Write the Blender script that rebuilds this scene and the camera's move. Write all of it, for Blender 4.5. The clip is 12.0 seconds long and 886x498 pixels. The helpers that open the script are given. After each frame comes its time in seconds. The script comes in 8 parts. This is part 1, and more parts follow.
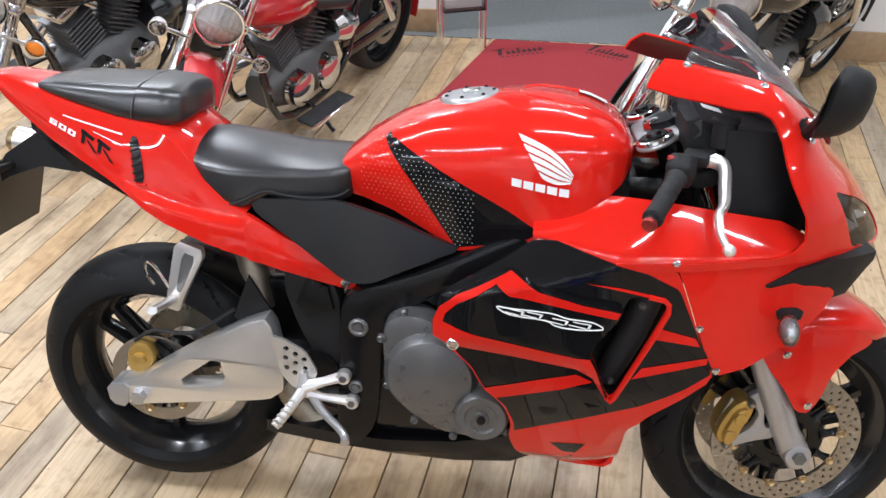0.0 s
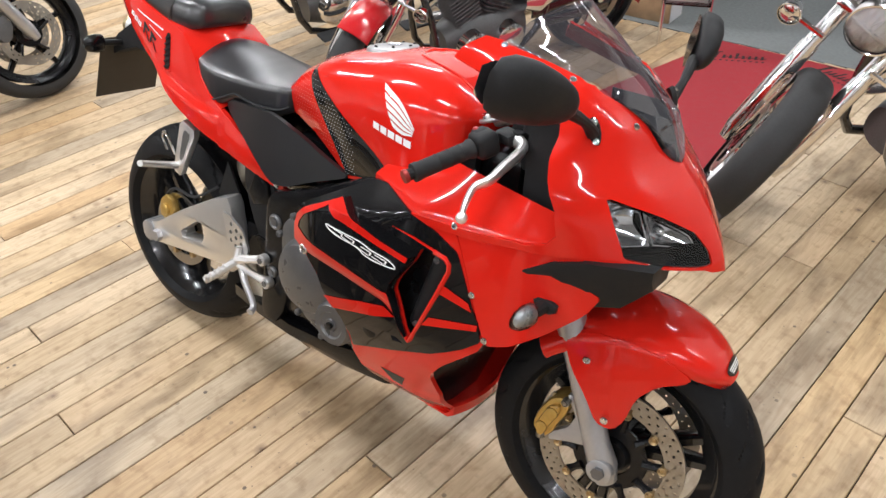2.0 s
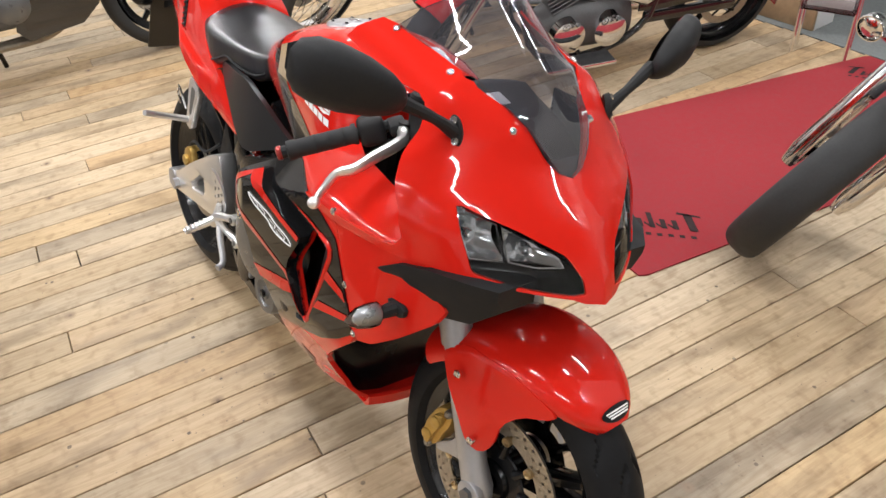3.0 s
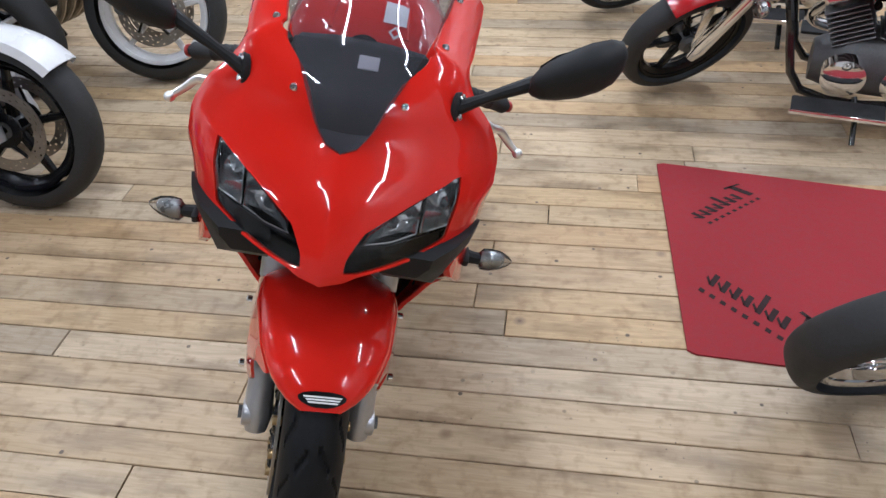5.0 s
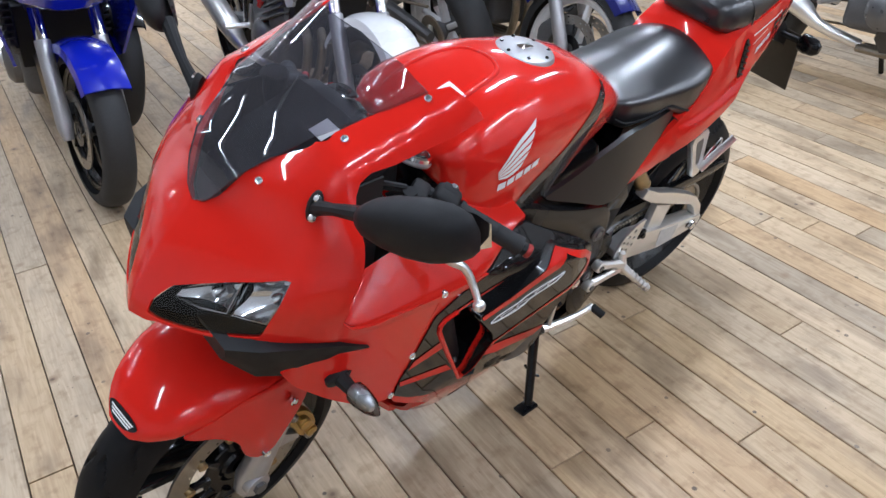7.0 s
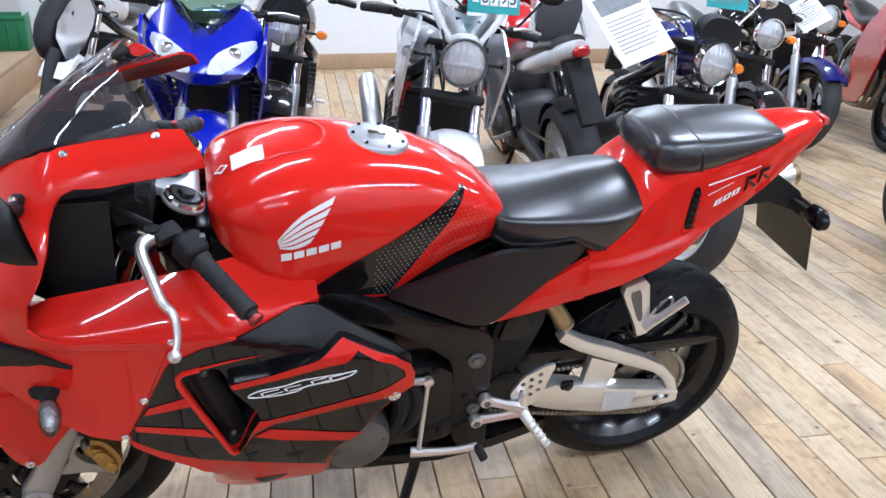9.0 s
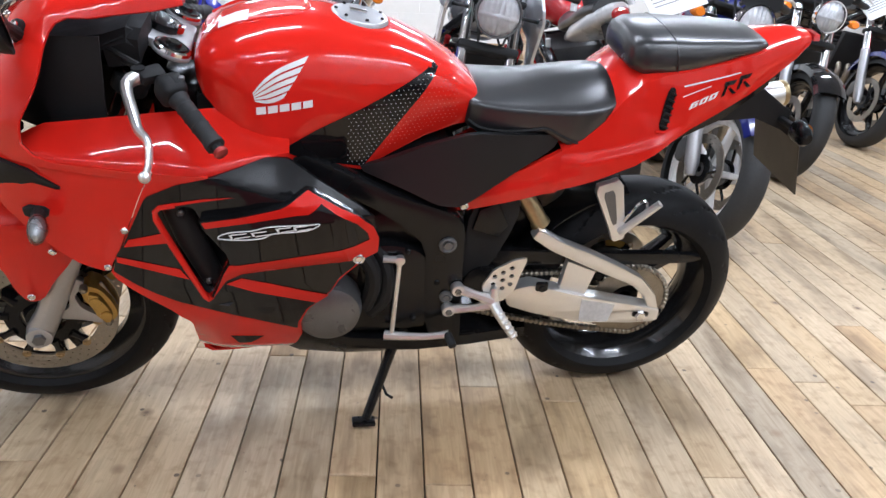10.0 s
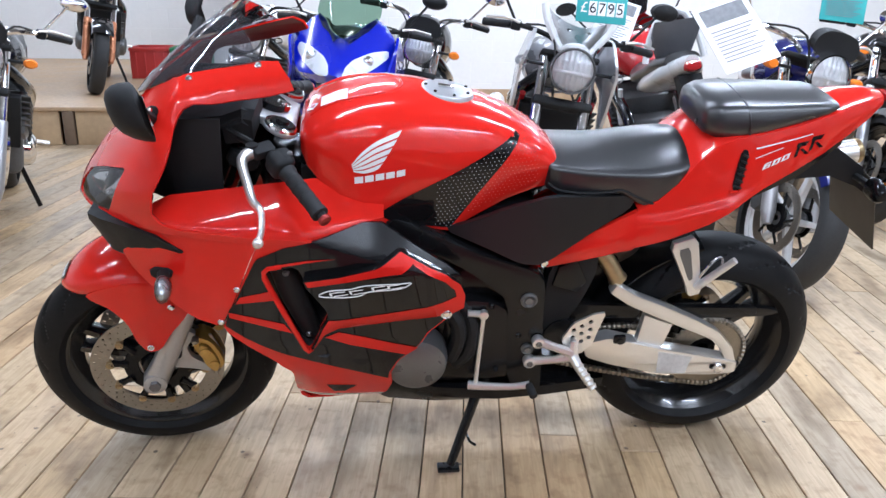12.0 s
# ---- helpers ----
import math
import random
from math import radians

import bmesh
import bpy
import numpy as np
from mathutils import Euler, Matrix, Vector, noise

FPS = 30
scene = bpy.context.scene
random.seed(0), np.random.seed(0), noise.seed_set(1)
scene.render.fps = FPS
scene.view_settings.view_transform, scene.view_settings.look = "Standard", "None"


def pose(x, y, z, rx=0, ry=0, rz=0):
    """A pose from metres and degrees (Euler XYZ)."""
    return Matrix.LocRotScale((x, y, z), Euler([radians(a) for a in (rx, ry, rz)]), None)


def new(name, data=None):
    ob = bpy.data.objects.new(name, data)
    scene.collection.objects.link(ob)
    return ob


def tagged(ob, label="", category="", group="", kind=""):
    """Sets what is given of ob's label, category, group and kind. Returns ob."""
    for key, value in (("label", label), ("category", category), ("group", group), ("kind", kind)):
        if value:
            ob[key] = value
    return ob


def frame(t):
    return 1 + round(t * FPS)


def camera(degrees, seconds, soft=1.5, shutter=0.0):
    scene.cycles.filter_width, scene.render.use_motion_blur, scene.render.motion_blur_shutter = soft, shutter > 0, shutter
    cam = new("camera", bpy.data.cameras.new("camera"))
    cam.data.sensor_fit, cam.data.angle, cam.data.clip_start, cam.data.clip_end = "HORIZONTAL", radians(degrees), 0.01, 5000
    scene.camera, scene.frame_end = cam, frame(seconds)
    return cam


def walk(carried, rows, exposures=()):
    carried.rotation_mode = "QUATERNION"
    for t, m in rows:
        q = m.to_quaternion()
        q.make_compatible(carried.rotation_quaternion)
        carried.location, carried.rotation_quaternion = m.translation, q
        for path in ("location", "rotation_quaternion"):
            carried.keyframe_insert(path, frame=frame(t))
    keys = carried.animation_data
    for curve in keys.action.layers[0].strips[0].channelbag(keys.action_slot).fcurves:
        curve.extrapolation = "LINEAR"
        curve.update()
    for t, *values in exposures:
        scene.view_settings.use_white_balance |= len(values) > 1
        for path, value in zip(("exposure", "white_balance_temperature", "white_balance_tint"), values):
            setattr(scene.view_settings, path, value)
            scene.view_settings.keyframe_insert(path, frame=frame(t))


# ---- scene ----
# camera and its way round the motorcycle
cam = camera(60.0, 12.0)
ROWS = [
    (0, 0.820, -1.132, 1.597, 53.22, 0.35, 7.45),
    (0.5, 0.970, -1.019, 1.591, 51.20, -0.84, 13.18),
    (1, 1.145, -0.996, 1.588, 53.46, 1.55, 17.87),
    (1.5, 1.496, -1.005, 1.606, 51.72, 0.07, 29.36),
    (2, 1.752, -0.966, 1.614, 52.48, 1.83, 37.09),
    (2.5, 1.933, -0.757, 1.568, 51.26, 2.49, 45.21),
    (3, 2.087, -0.545, 1.570, 51.83, 3.02, 53.16),
    (3.2, 2.162, -0.452, 1.555, 52.67, 2.81, 58.12),
    (4.8, 2.413, 0.347, 1.526, 51.27, 1.77, 87.37),
    (5, 2.376, 0.426, 1.516, 51.18, 2.56, 91.57),
    (5.5, 2.240, 0.671, 1.490, 53.25, 3.65, 106.95),
    (6, 2.104, 0.869, 1.471, 53.73, 2.34, 119.25),
    (6.5, 1.881, 1.060, 1.430, 55.75, 3.24, 130.72),
    (7, 1.695, 1.214, 1.435, 56.63, 2.38, 140.04),
    (7.2, 1.627, 1.261, 1.423, 57.94, 2.58, 145.74),
    (8.8, 1.044, 1.539, 1.316, 65.49, 1.58, 160.99),
    (9, 0.982, 1.576, 1.289, 68.00, -1.21, 163.20),
    (9.5, 0.854, 1.689, 1.188, 69.98, -2.16, 168.08),
    (10, 0.809, 1.793, 1.076, 68.72, -2.89, 169.98),
    (10.5, 0.812, 1.868, 1.012, 63.77, -1.56, 169.62),
    (11, 0.805, 1.904, 1.033, 67.56, 0.17, 169.92),
    (11.5, 0.833, 1.883, 1.112, 70.54, -1.34, 173.14),
    (12, 0.851, 1.875, 1.145, 71.56, -0.94, 174.88),
]
walk(cam, [(t, pose(x, y, z, rx, ry, rz)) for t, x, y, z, rx, ry, rz in ROWS],
     [(0, 0.12, 5850, 10), (1.5, 0.12, 6050, 10), (3.0, 0.08, 6300, 10), (5.0, -0.28, 5550, 10), (7.0, -0.2, 5400, 10), (8.8, 0.08, 5250, 10), (10.5, 0.06, 5650, 10), (12, 0.17, 5300, 10)])
# ---- light: strip lamps on the ceiling, a faint added world fill with no source in the shop ----
scene.view_settings.exposure = 0.0
CEILING = 3.3
world = bpy.data.worlds.new("world")
scene.world = world
world.use_nodes = True
world.node_tree.nodes["Background"].inputs[0].default_value = (0.9, 0.95, 1.0, 1)
world.node_tree.nodes["Background"].inputs[1].default_value = 0.1
# last two are unseen additions that brighten the carpet opening and the alcove wall
TUBES = [(x, y) for y in (-5.4, -2.75, -0.1, 2.5) for x in (-3.6, -1.2, 1.2, 3.6)] + [(1.2, 4.6), (4.3, -7.4)]
for tx, ty in TUBES:
    lamp = bpy.data.lights.new("strip_light", "AREA")
    lamp.shape, lamp.size, lamp.size_y = "RECTANGLE", 1.45, 0.06
    lamp.energy, lamp.color = 40 * (1.2 if tx < 0 else 0.85 if tx < 2 else 0.62 if ty > -6 else 1.0), (1.0, 0.99, 0.985)
    ob = new("strip_light", lamp)
    ob.matrix_world = pose(tx, ty, CEILING - 0.13, 0, 0, 20)

# ---- materials ----
def mat(name, color, rough=0.5, metal=0.0, coat=0.0, vary=0.12, grain=60.0, bump=0.0, spread=0.08, spec=0.5):
    m = bpy.data.materials.new(name)
    m.use_nodes = True
    nt = m.node_tree
    b = nt.nodes["Principled BSDF"]
    co = nt.nodes.new("ShaderNodeTexCoord")
    fine, broad = nt.nodes.new("ShaderNodeTexNoise"), nt.nodes.new("ShaderNodeTexNoise")
    for n, s, d in ((fine, grain, 4), (broad, grain / 9, 3)):
        n.inputs["Scale"].default_value, n.inputs["Detail"].default_value = s, d
        nt.links.new(co.outputs["Object"], n.inputs["Vector"])
    add = nt.nodes.new("ShaderNodeMath")
    add.operation = "ADD"
    nt.links.new(fine.outputs[0], add.inputs[0])
    nt.links.new(broad.outputs[0], add.inputs[1])
    rng = nt.nodes.new("ShaderNodeMapRange")
    rng.inputs[1].default_value, rng.inputs[2].default_value = 0.6, 1.4
    rng.inputs[3].default_value, rng.inputs[4].default_value = 1 - vary, 1 + vary
    nt.links.new(add.outputs[0], rng.inputs[0])
    mul = nt.nodes.new("ShaderNodeMix")
    mul.data_type, mul.blend_type = "RGBA", "MULTIPLY"
    mul.inputs[0].default_value = 1
    mul.inputs[6].default_value = (*color, 1)
    nt.links.new(rng.outputs[0], mul.inputs[7])
    nt.links.new(mul.outputs[2], b.inputs["Base Color"])
    rr = nt.nodes.new("ShaderNodeMapRange")
    rr.inputs[1].default_value, rr.inputs[2].default_value = 0.3, 0.7
    rr.inputs[3].default_value, rr.inputs[4].default_value = max(rough - spread, 0.02), min(rough + spread, 1)
    nt.links.new(broad.outputs[0], rr.inputs[0])
    nt.links.new(rr.outputs[0], b.inputs["Roughness"])
    b.inputs["Metallic"].default_value = metal
    b.inputs["Coat Weight"].default_value = coat
    b.inputs["Specular IOR Level"].default_value = spec
    b.inputs["Coat Roughness"].default_value = 0.02
    b.inputs["Coat IOR"].default_value = 1.41
    if bump:
        bp = nt.nodes.new("ShaderNodeBump")
        bp.inputs["Strength"].default_value = bump
        bp.inputs["Distance"].default_value = 0.001
        nt.links.new(fine.outputs[0], bp.inputs["Height"])
        nt.links.new(bp.outputs[0], b.inputs["Normal"])
    return m


def clear(name, tint, gloss=0.12, rough=0.02, haze=0.0):
    """Thin glass or clear plastic: tinted see-through with a mirror film on it."""
    m = bpy.data.materials.new(name)
    m.use_nodes = True
    nt = m.node_tree
    nt.nodes.clear()
    out, mix = nt.nodes.new("ShaderNodeOutputMaterial"), nt.nodes.new("ShaderNodeMixShader")
    see, shine, fr = nt.nodes.new("ShaderNodeBsdfTransparent"), nt.nodes.new("ShaderNodeBsdfGlossy"), nt.nodes.new("ShaderNodeFresnel")
    see.inputs[0].default_value = (*tint, 1)
    shine.inputs["Roughness"].default_value = rough
    fr.inputs[0].default_value = 1.35 + gloss
    nt.links.new(fr.outputs[0], mix.inputs[0])
    nt.links.new(see.outputs[0], mix.inputs[1])
    nt.links.new(shine.outputs[0], mix.inputs[2])
    if haze:  # fine scratches and dust on the plastic
        film, dust = nt.nodes.new("ShaderNodeMixShader"), nt.nodes.new("ShaderNodeBsdfDiffuse")
        dust.inputs[0].default_value = (0.72, 0.72, 0.82, 1)
        film.inputs[0].default_value = haze
        nt.links.new(mix.outputs[0], film.inputs[1])
        nt.links.new(dust.outputs[0], film.inputs[2])
        mix = film
    nt.links.new(mix.outputs[0], out.inputs[0])
    return m


def plank_mat(name, light, dark, along):
    """Worn pale boards: grain along the board, knots, nail holes, a shade of its own for each."""
    m = bpy.data.materials.new(name)
    m.use_nodes = True
    nt = m.node_tree
    N = nt.nodes.new
    b = nt.nodes["Principled BSDF"]
    geo, info = N("ShaderNodeTexCoord"), N("ShaderNodeObjectInfo")
    isl = N("ShaderNodeNewGeometry")
    rnd = N("ShaderNodeMath")
    rnd.operation = "ADD"
    nt.links.new(info.outputs["Random"], rnd.inputs[0])
    nt.links.new(isl.outputs["Random Per Island"], rnd.inputs[1])
    frac = N("ShaderNodeMath")
    frac.operation = "FRACT"
    nt.links.new(rnd.outputs[0], frac.inputs[0])
    shift = N("ShaderNodeVectorMath")
    shift.operation = "MULTIPLY_ADD"
    shift.inputs[1].default_value = (1, 1, 1)
    comb = N("ShaderNodeCombineXYZ")
    big = N("ShaderNodeMath")
    big.operation = "MULTIPLY"
    big.inputs[1].default_value = 37.0
    nt.links.new(frac.outputs[0], big.inputs[0])
    nt.links.new(big.outputs[0], comb.inputs[2])
    nt.links.new(geo.outputs["Object"], shift.inputs[0])
    nt.links.new(comb.outputs[0], shift.inputs[2])
    mp = N("ShaderNodeMapping")
    mp.inputs["Rotation"].default_value = (0, 0, along)
    mp.inputs["Scale"].default_value = (1.0, 0.09, 1.0)
    nt.links.new(shift.outputs[0], mp.inputs[0])
    grain, blot, fine = N("ShaderNodeTexNoise"), N("ShaderNodeTexNoise"), N("ShaderNodeTexNoise")
    grain.inputs["Scale"].default_value, grain.inputs["Detail"].default_value = 95, 6
    grain.inputs["Distortion"].default_value = 0.8
    blot.inputs["Scale"].default_value, blot.inputs["Detail"].default_value = 11, 7
    fine.inputs["Scale"].default_value, fine.inputs["Detail"].default_value = 330, 3
    nt.links.new(mp.outputs[0], grain.inputs["Vector"])
    along_b = N("ShaderNodeMapping")
    along_b.inputs["Scale"].default_value = (1.0, 0.28, 1.0)
    nt.links.new(shift.outputs[0], along_b.inputs[0])
    nt.links.new(along_b.outputs[0], blot.inputs["Vector"])
    nt.links.new(mp.outputs[0], fine.inputs["Vector"])
    ramp = N("ShaderNodeValToRGB")
    ramp.color_ramp.elements[0].position, ramp.color_ramp.elements[0].color = 0.30, (*dark, 1)
    ramp.color_ramp.elements[1].position, ramp.color_ramp.elements[1].color = 0.62, (*light, 1)
    nt.links.new(grain.outputs[0], ramp.inputs[0])
    tone = N("ShaderNodeValToRGB")
    el = tone.color_ramp.elements
    el[0].position, el[0].color = 0.0, (0.76, 0.745, 0.72, 1)
    el[1].position, el[1].color = 1.0, (1.12, 1.08, 1.0, 1)
    for p, c in ((0.2, (1.05, 0.90, 0.66, 1)), (0.4, (0.88, 0.86, 0.82, 1)), (0.6, (1.10, 1.02, 0.88, 1)), (0.8, (0.98, 0.80, 0.57, 1))):
        e = el.new(p)
        e.color = c
    nt.links.new(frac.outputs[0], tone.inputs[0])
    mix = N("ShaderNodeMix")
    mix.data_type, mix.blend_type = "RGBA", "MULTIPLY"
    mix.inputs[0].default_value = 1
    nt.links.new(ramp.outputs[0], mix.inputs[6])
    nt.links.new(tone.outputs[0], mix.inputs[7])
    br = N("ShaderNodeValToRGB")
    br.color_ramp.elements[0].position, br.color_ramp.elements[0].color = 0.30, (0.52, 0.49, 0.46, 1)
    br.color_ramp.elements[1].position, br.color_ramp.elements[1].color = 0.50, (1, 1, 1, 1)
    nt.links.new(blot.outputs[0], br.inputs[0])
    mix2 = N("ShaderNodeMix")
    mix2.data_type, mix2.blend_type = "RGBA", "MULTIPLY"
    mix2.inputs[0].default_value = 0.9
    nt.links.new(mix.outputs[2], mix2.inputs[6])
    nt.links.new(br.outputs[0], mix2.inputs[7])
    soil, sr, mix3 = N("ShaderNodeTexNoise"), N("ShaderNodeValToRGB"), N("ShaderNodeMix")
    soil.inputs["Scale"].default_value, soil.inputs["Detail"].default_value = 26, 6
    nt.links.new(shift.outputs[0], soil.inputs["Vector"])
    sr.color_ramp.elements[0].position, sr.color_ramp.elements[0].color = 0.30, (0.58, 0.50, 0.42, 1)
    sr.color_ramp.elements[1].position, sr.color_ramp.elements[1].color = 0.48, (1, 1, 1, 1)
    nt.links.new(soil.outputs[0], sr.inputs[0])
    mix3.data_type, mix3.blend_type = "RGBA", "MULTIPLY"
    mix3.inputs[0].default_value = 0.5
    nt.links.new(mix2.outputs[2], mix3.inputs[6])
    nt.links.new(sr.outputs[0], mix3.inputs[7])
    # knots and old nail holes
    last = mix3
    patch, pr = N("ShaderNodeTexNoise"), N("ShaderNodeMapRange")
    patch.inputs["Scale"].default_value, patch.inputs["Detail"].default_value = 2.6, 3
    nt.links.new(shift.outputs[0], patch.inputs["Vector"])
    pr.inputs[1].default_value, pr.inputs[2].default_value = 0.47, 0.60
    nt.links.new(patch.outputs[0], pr.inputs[0])
    for scale, lo, hi, col in ((5.5, 0.05, 0.12, (0.30, 0.20, 0.12, 1)), (5.5, 0.015, 0.05, (0.10, 0.06, 0.04, 1)), (15.0, 0.075, 0.105, (0.07, 0.05, 0.04, 1)), (34.0, 0.05, 0.09, (0.14, 0.10, 0.07, 1))):
        vor = N("ShaderNodeTexVoronoi")
        vor.inputs["Scale"].default_value = scale
        nt.links.new(shift.outputs[0], vor.inputs["Vector"])
        kr = N("ShaderNodeMapRange")
        kr.inputs[1].default_value, kr.inputs[2].default_value = lo, hi
        kr.inputs[3].default_value, kr.inputs[4].default_value = 0.85, 0.0
        nt.links.new(vor.outputs["Distance"], kr.inputs[0])
        mk = N("ShaderNodeMix")
        mk.data_type, mk.blend_type = "RGBA", "MIX"
        if scale > 10:
            keep = N("ShaderNodeMath")
            keep.operation = "MULTIPLY"
            nt.links.new(kr.outputs[0], keep.inputs[0])
            nt.links.new(pr.outputs[0], keep.inputs[1])
            nt.links.new(keep.outputs[0], mk.inputs[0])
        else:
            nt.links.new(kr.outputs[0], mk.inputs[0])
        nt.links.new(last.outputs[2], mk.inputs[6])
        mk.inputs[7].default_value = col
        last = mk
    nt.links.new(last.outputs[2], b.inputs["Base Color"])
    rr = N("ShaderNodeMapRange")
    rr.inputs[1].default_value, rr.inputs[2].default_value, rr.inputs[3].default_value, rr.inputs[4].default_value = 0.3, 0.7, 0.38, 0.6
    nt.links.new(blot.outputs[0], rr.inputs[0])
    nt.links.new(rr.outputs[0], b.inputs["Roughness"])
    bp = N("ShaderNodeBump")
    bp.inputs["Strength"].default_value, bp.inputs["Distance"].default_value = 0.35, 0.001
    nt.links.new(grain.outputs[0], bp.inputs["Height"])
    nt.links.new(bp.outputs[0], b.inputs["Normal"])
    return m


RED = mat("red_paint", (0.62, 0.0150, 0.0075), 0.22, spec=0.05, coat=1.0, vary=0.03, grain=25, spread=0.04)
DECAL = mat("black_decal", (0.006, 0.006, 0.0066), 0.2, spec=0.08, coat=0.8, vary=0.2, grain=40)
STRIPE = mat("red_decal", (0.58, 0.012, 0.006), 0.3, spec=0.1, coat=0.6, vary=0.04, grain=25)
WHITE_DECAL = mat("white_decal", (0.82, 0.82, 0.80), 0.4, vary=0.04)
MAT_BLACK = mat("matt_black", (0.011, 0.011, 0.0115), 0.6, vary=0.15, grain=220, bump=0.1, spec=0.28)
SATIN = mat("satin_black", (0.006, 0.006, 0.0066), 0.22, vary=0.15, grain=80, spec=0.32)
VINYL = mat("seat_vinyl", (0.013, 0.013, 0.0145), 0.29, vary=0.06, grain=30, spread=0.05, spec=0.95)
COVER = mat("side_cover_plastic", (0.009, 0.009, 0.0098), 0.34, vary=0.08, grain=30, spread=0.04, spec=0.5)
RUBBER = mat("tyre_rubber", (0.009, 0.009, 0.0095), 0.55, vary=0.25, grain=90, bump=0.12, spec=0.16)
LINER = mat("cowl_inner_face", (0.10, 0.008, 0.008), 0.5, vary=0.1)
GRIP = mat("grip_rubber", (0.010, 0.010, 0.0105), 0.7, vary=0.15, grain=300, bump=0.3)
ALLOY = mat("brushed_alloy", (0.82, 0.81, 0.79), 0.30, metal=0.85, vary=0.03, grain=300, spread=0.012)
CAST = mat("cast_alloy", (0.15, 0.15, 0.15), 0.34, metal=0.6, vary=0.12, grain=260, bump=0.2)
FORK = mat("fork_silver", (0.46, 0.46, 0.47), 0.36, metal=0.7, vary=0.06, grain=120)
CHROME = mat("chrome", (0.85, 0.85, 0.86), 0.08, metal=1.0, vary=0.05, grain=40, spread=0.04)
STEEL = mat("disc_steel", (0.40, 0.37, 0.32), 0.38, metal=0.95, vary=0.12, grain=200)
GOLD = mat("gold_anodised", (0.55, 0.36, 0.10), 0.38, metal=0.75, vary=0.12, grain=120)
WHEEL = mat("wheel_black", (0.009, 0.009, 0.0095), 0.2, coat=0.5, vary=0.15, grain=60)
BRONZE = mat("button_bronze", (0.42, 0.30, 0.15), 0.35, metal=0.8, vary=0.1)
CHAIN = mat("chain_steel", (0.30, 0.26, 0.20), 0.45, metal=0.8, vary=0.3, grain=300)
GREY_TAPE = mat("white_paper", (0.78, 0.78, 0.76), 0.7, vary=0.05)
BRIGHT = mat("lamp_reflector", (0.92, 0.93, 0.94), 0.10, metal=0.85, vary=0.05, grain=120, spread=0.03)
SCREEN = clear("smoke_screen", (0.45, 0.45, 0.50), 0.38, haze=0.035)
LENS = clear("clear_lens", (0.86, 0.88, 0.9), 0.15)
SIGNAL = mat("silvered_signal", (0.55, 0.55, 0.54), 0.28, metal=0.6, vary=0.1, grain=400, bump=0.4)
AMBER = mat("amber_lens", (0.9, 0.25, 0.02), 0.15, coat=0.8, vary=0.05)
PLATE = mat("number_board", (0.055, 0.045, 0.030), 0.5, vary=0.1)
BRASS = mat("exhaust_brass", (0.42, 0.33, 0.18), 0.35, metal=0.85, vary=0.2)
BOARDS = plank_mat("floor_boards", (0.560, 0.463, 0.340), (0.445, 0.350, 0.242), 0.0)
GAP = mat("floor_gap", (0.03, 0.022, 0.015), 0.9)
PAINT = mat("white_wall_paint", (0.80, 0.80, 0.79), 0.75, vary=0.04, grain=18, bump=0.15)
SKIRT = mat("oak_skirting", (0.42, 0.29, 0.17), 0.5, vary=0.2, grain=30)
CARPET = mat("grey_carpet", (0.17, 0.18, 0.175), 0.95, vary=0.25, grain=500, bump=0.8)
RUG = mat("red_rug", (0.30, 0.022, 0.028), 0.9, vary=0.12, grain=420, bump=0.6)
RUG_INK = mat("rug_print", (0.028, 0.012, 0.012), 0.9, vary=0.2, grain=300)

# ---- mesh helpers ----
from mathutils.geometry import tessellate_polygon


def part(name, bm, material, parent=None, label="", m=None, smooth=35):
    """Links a bmesh as one mesh object under a thing."""
    if m is not None:
        bm.transform(m)
    bmesh.ops.recalc_face_normals(bm, faces=bm.faces)
    me = bpy.data.meshes.new(name)
    bm.to_mesh(me)
    bm.free()
    me.materials.append(material)
    if smooth:
        me.shade_smooth()
        me.set_sharp_from_angle(angle=radians(smooth))
    ob = new(name, me)
    ob.parent = parent
    if label:
        ob["label"] = label
    return ob


def thing(name, label, category, m=None, group="", kind=""):
    ob = tagged(new(name), label, category, group, kind)
    if m is not None:
        ob.matrix_world = m
    return ob


def join(*bms):
    out = bms[0]
    for b in bms[1:]:
        me = bpy.data.meshes.new("tmp")
        b.to_mesh(me)
        out.from_mesh(me)
        bpy.data.meshes.remove(me)
        b.free()
    return out


def interp(x, table, k=1):
    """Linear look-up: rows of (x, value, ...), x rising or falling."""
    rows = sorted(table)
    if x <= rows[0][0]:
        return rows[0][k]
    for a, b in zip(rows, rows[1:]):
        if x <= b[0]:
            f = (x - a[0]) / (b[0] - a[0])
            return a[k] + f * (b[k] - a[k])
    return rows[-1][k]


def smooth_line(pts, n=6, closed=False):
    """Catmull-Rom through the points."""
    P = [Vector(p) for p in pts]
    c = len(P)
    out = []
    for i in range(c if closed else c - 1):
        if closed:
            a, b, d, e = P[i - 1], P[i], P[(i + 1) % c], P[(i + 2) % c]
        else:
            a, b, d, e = P[max(i - 1, 0)], P[i], P[i + 1], P[min(i + 2, c - 1)]
        for k in range(n):
            t = k / n
            out.append(0.5 * (2 * b + (d - a) * t + (2 * a - 5 * b + 4 * d - e) * t * t + (3 * b - a - 3 * d + e) * t ** 3))
    if not closed:
        out.append(P[-1])
    return out


